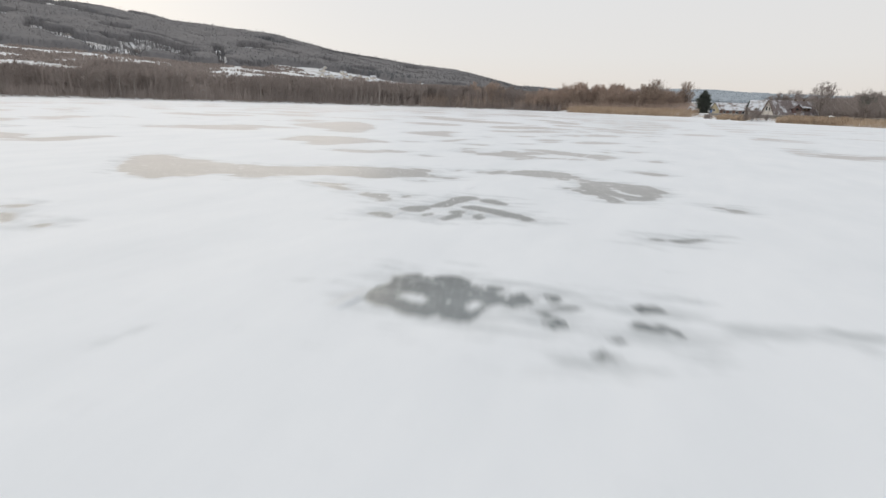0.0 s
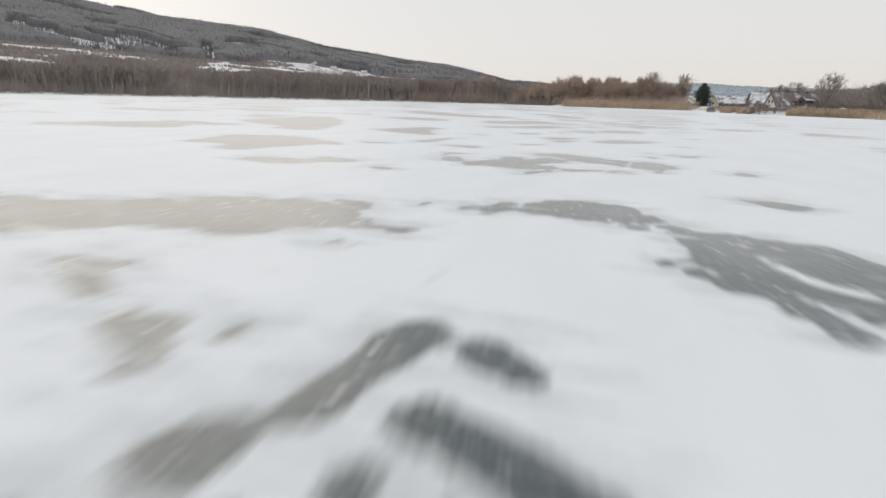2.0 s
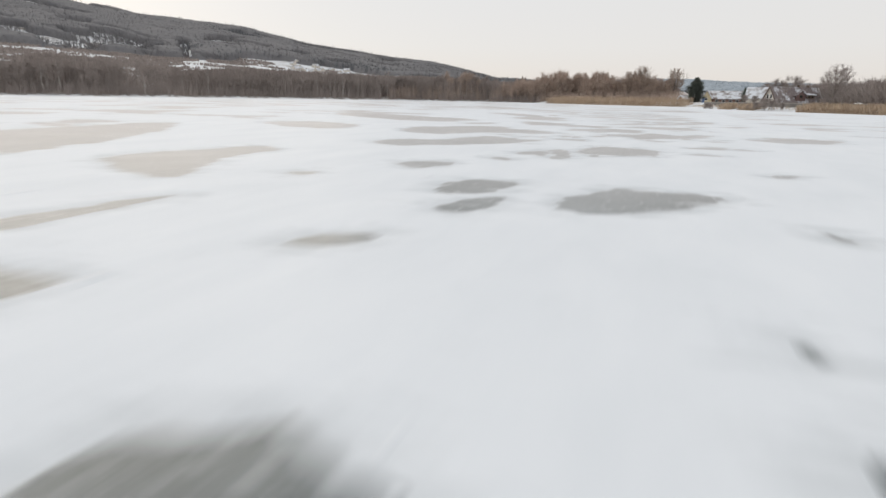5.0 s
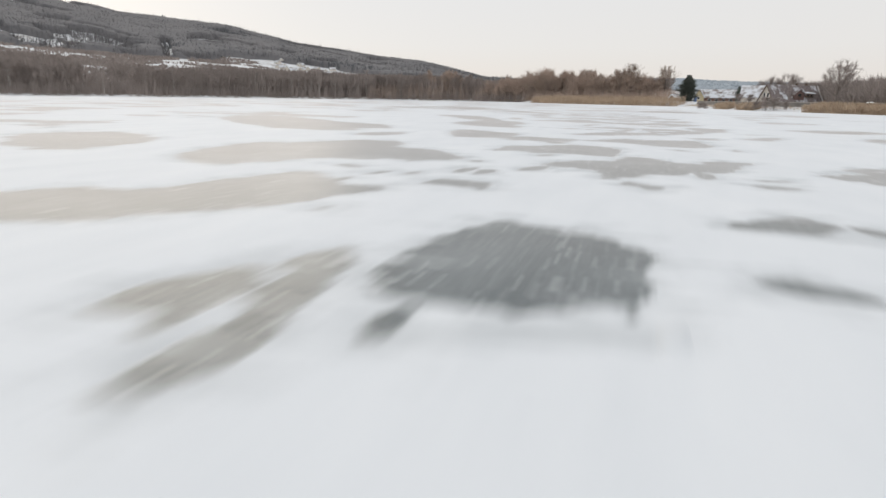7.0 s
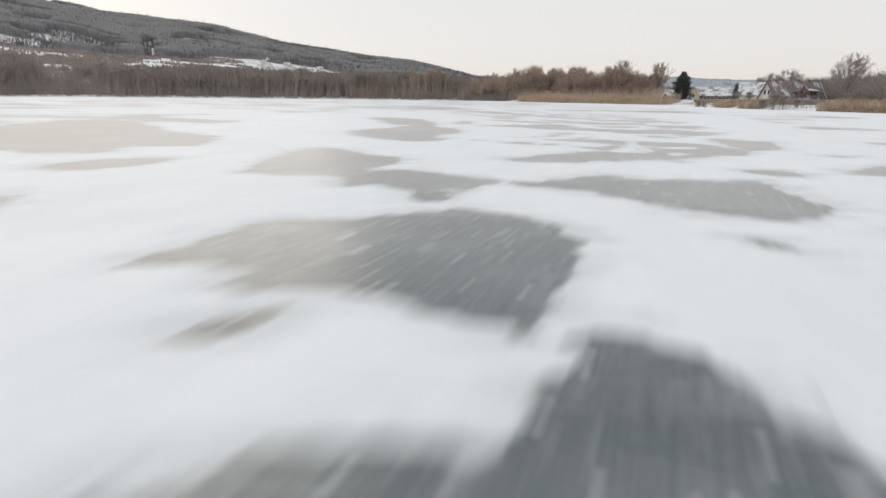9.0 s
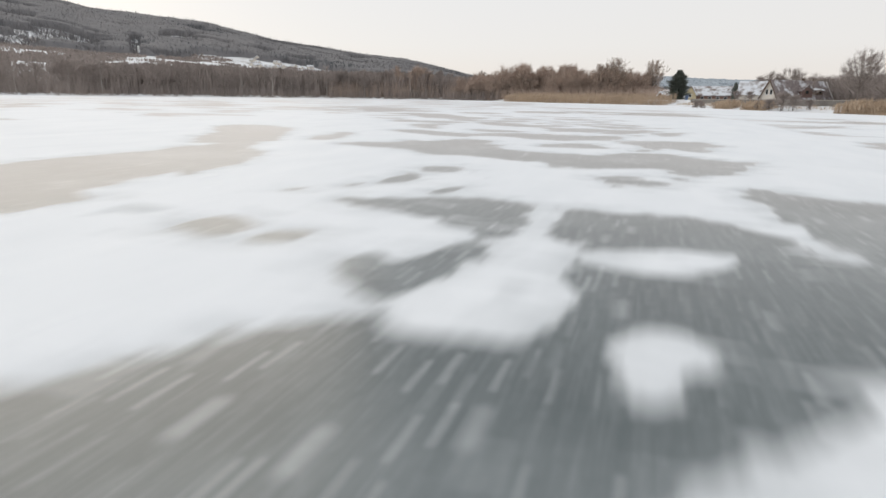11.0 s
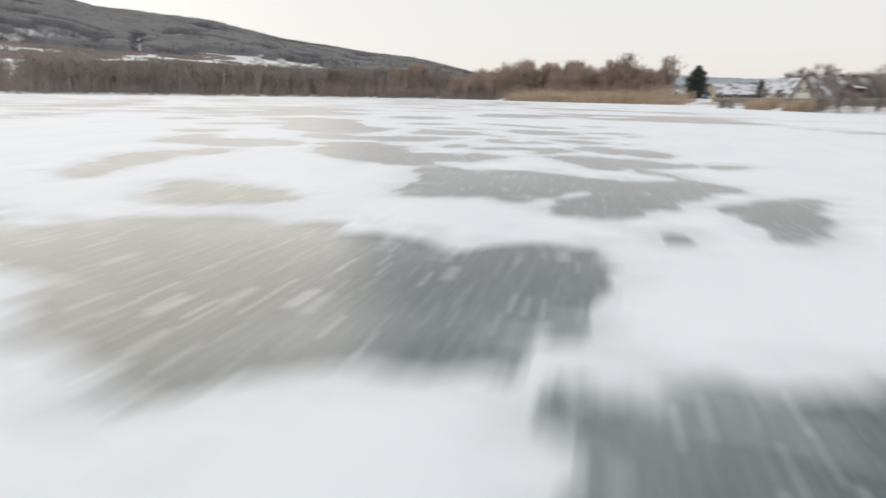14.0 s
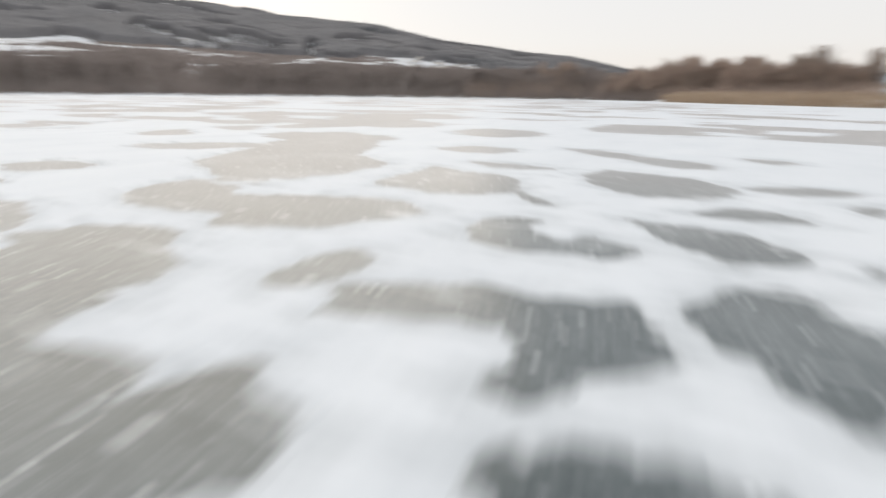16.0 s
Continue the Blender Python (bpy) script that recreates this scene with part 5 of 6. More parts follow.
    def sub(mask, flat):
        q = quads[mask]
        used, inv = np.unique(q, return_inverse=True)
        pts = verts[used].copy()
        if flat:
            pts[:, 2] = 0.0
        return pts, inv.reshape(q.shape), used

    pts, q, used = sub((d[quads].max(1) > -0.22) & on_lake, False)
    me = grid_mesh("snow_cover", pts, q, SNOW)
    me.attributes.new("thin", "FLOAT", "POINT").data.foreach_set("value", np.clip(np.maximum(1 - d[used] / 0.7, 1.25 * worn.ravel()[used]), 0, 1.25).astype(np.float32))
    snow = new("snow_cover", me)
    tagged(snow, "thin wind-drifted white snow lying on the frozen lake", "snow", "", "stuff")
    base = Build()
    base.poly((-205, -105, -0.08), (70, -105, -0.08), (70, 290, -0.08), (-205, 290, -0.08))
    ice = new("lake_ice", base.mesh("lake_ice", ICE))
    tagged(ice, "grey frozen lake surface swept bare in patches", "ice", "", "structure")
    icy = (d[quads].min(1) < 0.12) & on_lake
    owner = w[quads[np.arange(len(quads)), d[quads].argmin(1)]]
    for k in [-2, *range(len(PATCHES) + len(OVALS))]:
        mask = icy & (owner == k)
        if not mask.any():
            continue
        pts, q, used = sub(mask, True)
        name = "ice_patch" if k >= 0 else "far_bare_ice"
        me = grid_mesh(name, pts, q, ICE)
        at = me.attributes.new("inward", "FLOAT", "POINT")
        at.data.foreach_set("value", np.clip(-d[used], -0.5, 1.0).astype(np.float32))
        ob = new(name, me)
        ob.parent = ice
        if k < 0:
            tagged(ob, "mottle of bare grey ice far out on the lake", "", "", "stuff")


build_lake()

# ---- the land: banks, plain, wooded hill, distant hills ----
EYE_X, EYE_Y = 6.4, 50.0
RIDGE_AZ = np.array([-180, -130, -60, -25, -9, -4, 0, 8, 14, 17.1, 20.5, 24.9, 29.5, 32.4, 37.1, 41.5, 45.6, 47.9, 53, 62, 76, 90, 130, 180])
RIDGE_UP = np.array([1.2, 1.2, 1.3, 1.3, 1.45, 1.7, 1.75, 1.5, 1.6, 2.3, 3.0, 3.4, 4.05, 4.5, 5.45, 5.85, 6.1, 6.5, 6.85, 7.2, 7.2, 6.0, 2.0, 1.2])


def land_height(X, Y):
    land = off_shore(X, Y)
    dx, dy = X - EYE_X, Y - EYE_Y
    r, az = np.hypot(dx, dy), np.degrees(np.arctan2(-dx, dy))
    up = np.tan(np.radians(np.interp(az, RIDGE_AZ, RIDGE_UP)))
    crest = 1090 + 550 * step(16, 4, az) + 300 * step(60, 120, np.abs(az))
    rise = np.interp(r / crest, [0, 0.20, 0.29, 0.38, 0.50, 0.645, 0.80, 1.0, 1.25, 4.5], [0, 0.0, 0.04, 0.095, 0.20, 0.325, 0.60, 1.0, 1.0, 0.8])
    hill = up * crest * rise + 5.0 * rise * (layered(X / 90, Y / 90, 3, 5) - 0.5)
    bank = np.interp(land, [-4, -0.6, 0.6, 3, 10, 40], [-0.5, -0.25, 0.25, 0.62, 0.85, 1.0])
    steep = np.interp(land, [-4, -0.6, 0.6, 3.4, 4.3, 5.6, 40], [-0.5, -0.25, 0.26, 0.52, 0.62, 1.12, 1.2])
    bank = bank + (steep - bank) * step(9, 15, X)
    return np.where(land < 0, bank, bank + 0.22 * (layered(X / 6, Y / 6, 3, 9) - 0.5) * step(0.5, 4, land) + hill * step(5, 60, land))


def build_land():
    r = np.concatenate([[0], np.arange(20, 60, 10.0), np.arange(60, 300, 2.5), grown(300, 1700, 5, 1.04, 40), np.array([1900, 2300, 3000, 4200, 6000])])
    az = np.radians(np.arange(0, 360, 0.6))
    R, A = np.meshgrid(r, az)
    X, Y = EYE_X - R * np.sin(A), EYE_Y + R * np.cos(A)
    Z = land_height(X, Y)
    na, nr = X.shape
    idx = np.arange(na * nr).reshape(na, nr)
    nxt = np.roll(idx, -1, 0)
    quads = np.stack([idx[:, :-1], nxt[:, :-1], nxt[:, 1:], idx[:, 1:]], -1).reshape(-1, 4)[:, ::-1]
    ob = new("ground", grid_mesh("ground", np.stack([X, Y, Z], -1).reshape(-1, 3), quads, LAND))
    tagged(ob, "snow-covered banks, fields and wooded hillside round the lake", "ground", "", "structure")


build_land()


NEAR_LAND = land_height(*np.meshgrid(np.arange(-260, 141, 1.0), np.arange(-20, 321, 1.0)))


def ground_z(x, y):
    """Height of the land, from a one-metre raster near the lake."""
    i, j = int(math.floor(y + 20)), int(math.floor(x + 260))
    if 0 <= i < 340 and 0 <= j < 400:
        fy, fx = y + 20 - i, x + 260 - j
        low = NEAR_LAND[i, j] * (1 - fx) + NEAR_LAND[i, j + 1] * fx
        return float(low * (1 - fy) + (NEAR_LAND[i + 1, j] * (1 - fx) + NEAR_LAND[i + 1, j + 1] * fx) * fy)
    return float(land_height(np.array([[float(x)]]), np.array([[float(y)]]))[0, 0])


# ---- trees ----
def branching(rng, h, spread=0.55, limbs=9, twigs=1400, crown_low=0.35, width=0.30, stems=1, twig_len=1.0, twig_w=0.04, base_r=None, globe=None):
    """A leafless tree: wood (trunk and limbs) and crown (twigs)."""
    wood, crown = Build(), Build()
    tips = []
    r0 = base_r or h * 0.011
    for s in range(stems):
        ang = s * 2.4 + rng.uniform(-0.6, 0.6)
        out = (0.05 + 0.10 * rng.random()) * (stems > 1)
        foot = Vector((0.15 * s * math.cos(ang), 0.15 * s * math.sin(ang), 0))
        top = Vector((math.cos(ang) * out * h, math.sin(ang) * out * h, h * rng.uniform(0.84, 0.97)))
        n = 6
        knots = [foot + (top - foot) * (i / n) + Vector((rng.uniform(-1, 1), rng.uniform(-1, 1), 0)) * 0.02 * h * (0 < i < n) for i in range(n + 1)]
        for i in range(n):
            wood.limb(knots[i], knots[i + 1], r0 * (1 - 0.88 * i / n), r0 * (1 - 0.88 * (i + 1) / n), 5)
        for i in range(limbs if globe else 0):
            # limbs that sweep up and out to the skin of a round crown
            up, ang = rng.uniform(-0.45, 1.0), i * 2.4 + rng.uniform(-0.5, 0.5)
            flat = math.sqrt(max(0.0, 1 - up * up))
            middle, half, high = globe
            b = top * 0.6 + Vector((0, 0, h * middle - top.z * 0.6)) + Vector((math.cos(ang) * flat * half, math.sin(ang) * flat * half, up * high)) * h * rng.uniform(0.72, 1.0)
            f = max(crown_low, min(0.9, b.z / h - rng.uniform(0.22, 0.40)))
            k = min(int(f * n), n - 1)
            a = knots[k].lerp(knots[k + 1], f * n - k)
            m = a.lerp(b, 0.5) + Vector((b.x - a.x, b.y - a.y, 0)) * 0.12 + Vector((rng.gauss(0, 0.02), rng.gauss(0, 0.02), 0)) * h
            rr = r0 * 0.27 * (1 - 0.5 * f)
            wood.limb(a, m, rr, rr * 0.6, 3)
            wood.limb(m, b, rr * 0.6, rr * 0.15, 3)
            tips += [(a.lerp(m, 0.5), m), (m, b), (m, b)]
            length, way = (b - a).length, (b - m).normalized()
            for j in range(4):
                st = m.lerp(b, rng.uniform(-0.4, 0.9))
                e = st + (way + Vector((rng.gauss(0, 0.6), rng.gauss(0, 0.6), rng.gauss(0.1, 0.4)))).normalized() * length * rng.uniform(0.16, 0.34)
                wood.limb(st, e, rr * 0.3, rr * 0.08, 3)
                tips += [(st, e)] * 2
        for i in range(0 if globe else limbs):
            f = crown_low + (0.97 - crown_low) * (i + rng.random()) / limbs
            k = min(int(f * n), n - 1)
            a = knots[k].lerp(knots[k + 1], f * n - k)
            ang = i * 2.4 + rng.uniform(-0.5, 0.5)
            shape = math.sin(math.pi * min(1, (f - crown_low) / (1 - crown_low) * 0.72 + 0.22)) ** 0.7
            length = h * width * shape * rng.uniform(0.75, 1.15)
            rise = spread * rng.uniform(0.7, 1.3)
            way = Vector((math.cos(ang), math.sin(ang), rise)).normalized()
            m = a + way * length * 0.5
            b = m + (way + Vector((rng.uniform(-0.3, 0.3), rng.uniform(-0.3, 0.3), 0.35))).normalized() * length * 0.5
            rr = r0 * 0.30 * (1 - 0.5 * f)
            wood.limb(a, m, rr, rr * 0.6, 3)
            wood.limb(m, b, rr * 0.6, rr * 0.2, 3)
            tips += [(a, m), (m, b), (m, b)]
            for j in range(4):
                st = a.lerp(b, rng.uniform(0.3, 0.95))
                w2 = (way + Vector((rng.uniform(-1, 1), rng.uniform(-1, 1), rng.uniform(-0.1, 0.8))) * 0.8).normalized()
                e = st + w2 * length * rng.uniform(0.25, 0.5)
                wood.limb(st, e, rr * 0.35, rr * 0.12, 3)
                tips += [(st, e)] * 2
                for q in range(2):
                    s3 = st.lerp(e, rng.uniform(0.3, 0.9))
                    e3 = s3 + (w2 + Vector((rng.gauss(0, 0.7), rng.gauss(0, 0.7), rng.gauss(0.2, 0.5)))).normalized() * length * rng.uniform(0.14, 0.28)
                    wood.limb(s3, e3, rr * 0.18, rr * 0.07, 3)
                    tips.append((s3, e3))
        tips += [(knots[-2], knots[-1])] * 4
    for i in range(twigs):
        a, b = tips[rng.randrange(len(tips))]
        st = a.lerp(b, rng.uniform(0.2, 1.0))
        way = ((b - a).normalized() * 0.7 + Vector((rng.gauss(0, 0.6), rng.gauss(0, 0.6), rng.gauss(0.25, 0.45)))).normalized()
        e = st + way * twig_len * rng.uniform(0.4, 1.2)
        crown.blade(st, e, twig_w * rng.uniform(0.6, 1.4), Vector((rng.uniform(-1, 1), rng.uniform(-1, 1), rng.uniform(-0.4, 0.4))).cross(way) + Vector((1e-4, 0, 0)))
    return wood, crown


def tree_thing(name, label, category, rng, twig_mat, bark=None, group="", **shape):
    wood, crown = branching(rng, **shape)
    ob = empty(name, Matrix(), label, category, group)
    part("trunk", wood, bark or BARK, ob)
    part("crown", crown, twig_mat, ob)
    return ob


def stand(ob, x, y, turn=0.0, scale=1.0, sink=0.08):
    ob.matrix_world = pose(x, y, ground_z(x, y) - sink, 0, 0, turn) @ Matrix.Scale(scale, 4)


def copies(kinds, spots, rng, lo=0.85, hi=1.15):
    """Stands one of the kinds at each spot; the first use of a kind is the kind itself."""
    fresh = list(kinds)
    for x, y, s in spots:
        k = rng.randrange(len(kinds))
        size, turn = s * rng.uniform(lo, hi), rng.uniform(0, 360)
        if kinds[k] in fresh:
            fresh.remove(kinds[k])
            stand(kinds[k], x, y, turn, size)
        else:
            ob = copy_thing(kinds[k], Matrix())
            stand(ob, x, y, turn, size)
    for ob in fresh:
        for o in (*ob.children_recursive, ob):
            bpy.data.objects.remove(o)


GLADES = ((-300, 313), (-225, 256))


def in_glade(x, y):
    """Thin places in the wood through which the snowy slope shows."""
    return any(abs(math.atan2(EYE_X - x, y - EYE_Y) - math.atan2(EYE_X - gx, gy - EYE_Y)) < 0.028 for gx, gy in GLADES)


rng = random.Random(3)
shore_kinds = [
    tree_thing("shore_tree", "leafless brown tree in the dense wood on the lake shore", "tree", rng, TWIG, None, "shore wood",
               h=rng.uniform(9.0, 10.5), limbs=11, twigs=2400, crown_low=rng.uniform(0.15, 0.35), width=0.26, spread=rng.uniform(0.6, 1.1), stems=rng.choice((1, 2, 2)))
    for i in range(6)]
red_kinds = [
    tree_thing("round_shore_tree", "leafless reddish-brown round-crowned tree in the shore wood", "tree", rng, TWIG_RED, None, "shore wood",
               h=rng.uniform(8.8, 9.8), limbs=20, twigs=5000, crown_low=0.15, stems=3, twig_len=1.2, twig_w=0.034, globe=(0.56, 0.32, 0.40))
    for i in range(3)]
birch_kinds = [
    tree_thing("birch", "slender pale-barked leafless birch on the lake shore", "tree", rng, TWIG, BIRCH, "birches",
               h=rng.uniform(9.5, 11), limbs=9, twigs=600, crown_low=0.5, width=0.15, spread=1.2, base_r=0.17)
    for i in range(2)]


def along(line, count, deep, rng, keep_off=0.0):
    """Spots strewn along a line of points, up to deep metres behind it (to its left)."""
    line = [Vector(p) for p in line]
    spans = [(b - a).length for a, b in zip(line, line[1:])]
    out = []
    for i in range(count):
        s = (i + rng.random()) / count * sum(spans)
        for a, b, d in zip(line, line[1:], spans):
            if s <= d:
                w = (b - a) / d
                p = a + w * s + Vector((-w.y, w.x)) * (keep_off + deep * rng.random() ** 1.3)
                out.append((p.x, p.y))
                break
            s -= d
    return out


LEFT_SHORE = [(-102, 268), (-124, 245), (-178, 150), (-192, 40), (-190, 0)]
MID_SHORE = [(-34, 262), (-60, 276), (-102, 268)]
# the lines run with the land on their left-hand side reversed, so the spots fall behind the shore
left_spots = [(x, y, 1.0) for x, y in along(LEFT_SHORE[::-1], 185, 34, rng, 2.0) if not (in_glade(x, y) and rng.random() < 0.75)]
mid_spots = [(x, y, 1.0) for x, y in along(MID_SHORE[::-1], 70, 26, rng, 3.0)]
copies(shore_kinds, left_spots + mid_spots[:45], rng, 0.8, 1.08)
reed_wood = [(x, y, 1.22 if x < -10 else 1.08) for x, y in along([(-36, 268), (-14, 262), (6, 258), (11, 256)], 54, 16, rng, 0.0)]
copies(red_kinds, [(-75 + rng.uniform(-11, 11), 290 + rng.uniform(-6, 8), 1.25) for i in range(9)] + mid_spots[45:] + reed_wood, rng, 0.78, 1.1)
birch_feet = along([(-178, 150), (-165, 172), (-124, 245), (-102, 268), (-90, 270), (-70, 277)], 9, 2, rng, 2.5)
birch_spots = [(x + rng.gauss(0, 4.5), y + rng.gauss(0, 3.0), rng.uniform(0.8, 1.05)) for x, y in birch_feet for i in range(rng.choice((2, 3, 4, 6)))]
copies(birch_kinds, [(x, y, k) for x, y, k in birch_spots if off_shore(np.array([x]), np.array([y]))[0] > 0.8], rng, 0.85, 1.1)


def brushwood(name, label, line, count, deep, h, mat, rng, keep_off=0.5, w=0.09):
    """Dense undergrowth of bare stems."""
    b = Build()
    for x, y in along(line, count, deep, rng, keep_off):
        z = ground_z(x, y) - 0.05
        for j in range(7):
            e = Vector((x + rng.gauss(0, 0.55), y + rng.gauss(0, 0.55), z + h * rng.uniform(0.35, 1.1)))
            b.blade((x + rng.gauss(0, 0.35), y + rng.gauss(0, 0.35), z), e, w * rng.uniform(0.6, 1.6), (rng.uniform(-1, 1), rng.uniform(-1, 1), 0))
    return tagged(new(name, b.mesh(name, mat)), label, "undergrowth", "", "stuff")


brushwood("undergrowth", "dense bare brown undergrowth below the shore wood", LEFT_SHORE[::-1], 5200, 40, 4.2, TWIG, rng)
brushwood("undergrowth", "dense bare brown undergrowth below the far shore wood", MID_SHORE[::-1], 2400, 34, 4.0, TWIG, rng)
brushwood("undergrowth", "tall fine brown saplings filling the shore wood", LEFT_SHORE[::-1], 3600, 34, 7.4, TWIG, rng, 2.0, 0.05)
brushwood("undergrowth", "tall fine brown saplings filling the far shore wood", MID_SHORE[::-1], 1800, 30, 7.0, TWIG_RED, rng, 2.0, 0.05)
brushwood("undergrowth", "bare brown thicket behind the reeds", [(-40, 266), (-14, 256), (8, 250), (14, 246)], 1900, 18, 4.2, TWIG_RED, rng)


# ---- hillside forest ----
def round_land(n, az0, az1, r0, r1, seed, power=1.0):
    pick = np.random.RandomState(seed)
    az, r = pick.uniform(az0, az1, n), r0 + (r1 - r0) * pick.rand(n) ** power
    return az, r, EYE_X - r * np.sin(np.radians(az)), EYE_Y + r * np.cos(np.radians(az)), pick.rand(n)


def fuzzy_wood(name, label, X, Y, tall, mat, seed, per=4, wide=(0.5, 1.5), loose=1.4, sink=0.4, dome=0.0, lean=0.6):
    """Leafless trees far off, each a sheaf of slender crown shapes with round tops."""
    rng = random.Random(seed)
    b = Build()
    Z = land_height(X[None], Y[None])[0] - sink
    for x, y, z, h in zip(X.tolist(), Y.tolist(), Z.tolist(), tall.tolist()):
        for j in range(per):
            ang, w = rng.uniform(0, math.pi), rng.uniform(*wide)
            s = Vector((math.cos(ang), math.sin(ang), 0)) * w
            foot = Vector((x + rng.gauss(0, loose), y + rng.gauss(0, loose), z))
            up = Vector((rng.gauss(0, lean), rng.gauss(0, lean), h * rng.uniform(0.55, 1.08)))
            if dome and j == 0:
                b.dome((x, y, z), dome * rng.uniform(0.75, 1.25), h * 0.22, h * rng.uniform(0.8, 1.0), rng)
                continue
            b.poly(foot, foot + up * 0.5 + s, foot + up * 0.82 + s * 0.8, foot + up * 0.97 + s * 0.3, foot + up - s * 0.3, foot + up * 0.84 - s * 0.8, foot + up * 0.5 - s)
    return tagged(new(name, b.mesh(name, mat)), label, "forest", "", "stuff")


def forest_edge(az):
    """How far from the lake the hill forest begins, by direction."""
    return np.interp(az, [9, 20, 25, 28, 32, 34, 36, 38, 39, 42, 51, 55, 60], [560, 640, 715, 765, 770, 775, 745, 750, 712, 690, 670, 700, 708]) + 44 * (layered(az / 2.5, 0.5 + 0 * az, 3, 3) - 0.5)


# snowy clearings on the wooded hill: direction, distance and their half sizes
CLEARINGS = ((39.2, 890, 1.5, 46), (42.7, 770, 0.45, 80), (48.6, 775, 3.6, 66), (32.6, 880, 0.9, 46), (24.4, 990, 1.2, 50),
             (58.4, 925, 1.0, 44), (56.2, 825, 0.9, 44), (54.9, 790, 1.0, 44), (29.4, 835, 1.4, 34))


def cleared(az, r, X, Y):
    """How open the hill forest is: 1 inside a clearing, ragged towards its edge."""
    ragged = layered(X / 22.0, Y / 22.0, 3, 97) - 0.5
    out = np.zeros(np.shape(az))
    for a, far, wide, deep in CLEARINGS:
        out = np.maximum(out, step(1.25, 0.65, np.hypot((az - a) / wide, (r - far) / deep) + 1.5 * ragged))
    return out


def hill_forest():
    """A rolling canopy of bare crowns with twigs and single trees standing out of it."""
    A, R = np.meshgrid(np.arange(9, 69, 0.22), np.arange(540, 1230, 4.0), indexing="ij")
    X, Y = EYE_X - R * np.sin(np.radians(A)), EYE_Y + R * np.cos(np.radians(A))
    inside = R - forest_edge(A)
    gap = layered(X / 75.0, Y / 45.0, 4, 15)
    open_at = 0.33 + 0.03 * step(260, 20, inside)
    cover = step(-6, 14, inside) * step(open_at - 0.03, open_at + 0.05, gap) * step(1225, 1200, R) * step(0.7, 0.3, cleared(A, R, X, Y))
    lumps = 1.3 * layered(X / 7.0, Y / 7.0, 2, 27) + 2.4 * layered(X / 40.0, Y / 40.0, 2, 28)
    Z = land_height(X, Y) - 1.2 + cover * (6.6 + lumps)
    na, nr = X.shape
    idx = np.arange(na * nr).reshape(na, nr)
    quads = np.stack([idx[:-1, :-1], idx[:-1, 1:], idx[1:, 1:], idx[1:, :-1]], -1).reshape(-1, 4)
    quads = quads[cover.ravel()[quads].max(1) > 0.02]
    used, inv = np.unique(quads, return_inverse=True)
    pts = np.stack([X, Y, Z], -1).reshape(-1, 3)[used]
    canopy = new("hill_forest", grid_mesh("hill_forest", pts, inv.reshape(quads.shape), HILLWOOD))
    tagged(canopy, "leafless grey-brown forest covering the long hill", "forest", "", "stuff")
    az, r, X, Y, luck = round_land(90000, 9, 68, 540, 1200, 9, 0.85)
    inside = r - forest_edge(az)
    gap = layered(X / 75.0, Y / 45.0, 4, 15)
    thick = step(0.25, 0.40, gap - 0.02 * step(260, 20, inside))
    ok = (inside > luck * 10) & (np.random.RandomState(19).rand(len(az)) < (0.12 + 0.88 * thick) * (1 - 0.55 * cleared(az, r, X, Y)))
    dark = layered(X / 120.0, Y / 80.0, 2, 25) + 0.25 * luck > 0.88
    pick = np.nonzero(ok & ~dark)[0][:24000]
    fuzzy_wood("hill_trees", "bare grey-brown trees standing out of the hill forest", X[pick], Y[pick], 7.2 + 3.0 * luck[pick], HILLWOOD, 9, 5, (0.08, 0.32), 2.8, lean=1.6)
    pick = np.nonzero(ok & dark)[0][:2200]
    fuzzy_wood("hill_firs", "dark fir stands among the leafless hill forest", X[pick], Y[pick], 7.5 + 3 * luck[pick], HILLFIR, 10, 4, (0.2, 0.6), 1.6)


hill_forest()


def terrace_scrub():
    az, r, X, Y, luck = round_land(20000, 29, 68, 470, 740, 49)
    keep = np.nonzero(layered(X / 40.0, Y / 40.0, 3, 95) + 0.34 * step(61, 52, az) * step(41, 45, az) * luck > 0.60)[0][:8000]
    fuzzy_wood("terrace_scrub", "low brown scrub on the snowy terrace below the forest", X[keep], Y[keep], 1.2 + 2.0 * luck[keep] ** 2, TWIG, 49, 3, (0.3, 0.9), 1.5)


terrace_scrub()


def distant_woods():
    az, r, X, Y, luck = round_land(26000, -26, 14, 900, 1680, 29)
    field = layered(X / 260.0, Y / 160.0, 3, 75)
    keep = np.nonzero((field < 0.56) & (luck > 0.9 * step(1150, 950, r)))[0][:11000]
    # the bluish tone is distance haze put into the base colour
    fuzzy_wood("distant_woods", "leafless woods on the distant hills, coloured pale blue for haze", X[keep], Y[keep], 6 + 3 * luck[keep], HAZY_FARWOOD, 29, 2, (0.4, 1.0), 3.5, dome=5.0)


distant_woods()


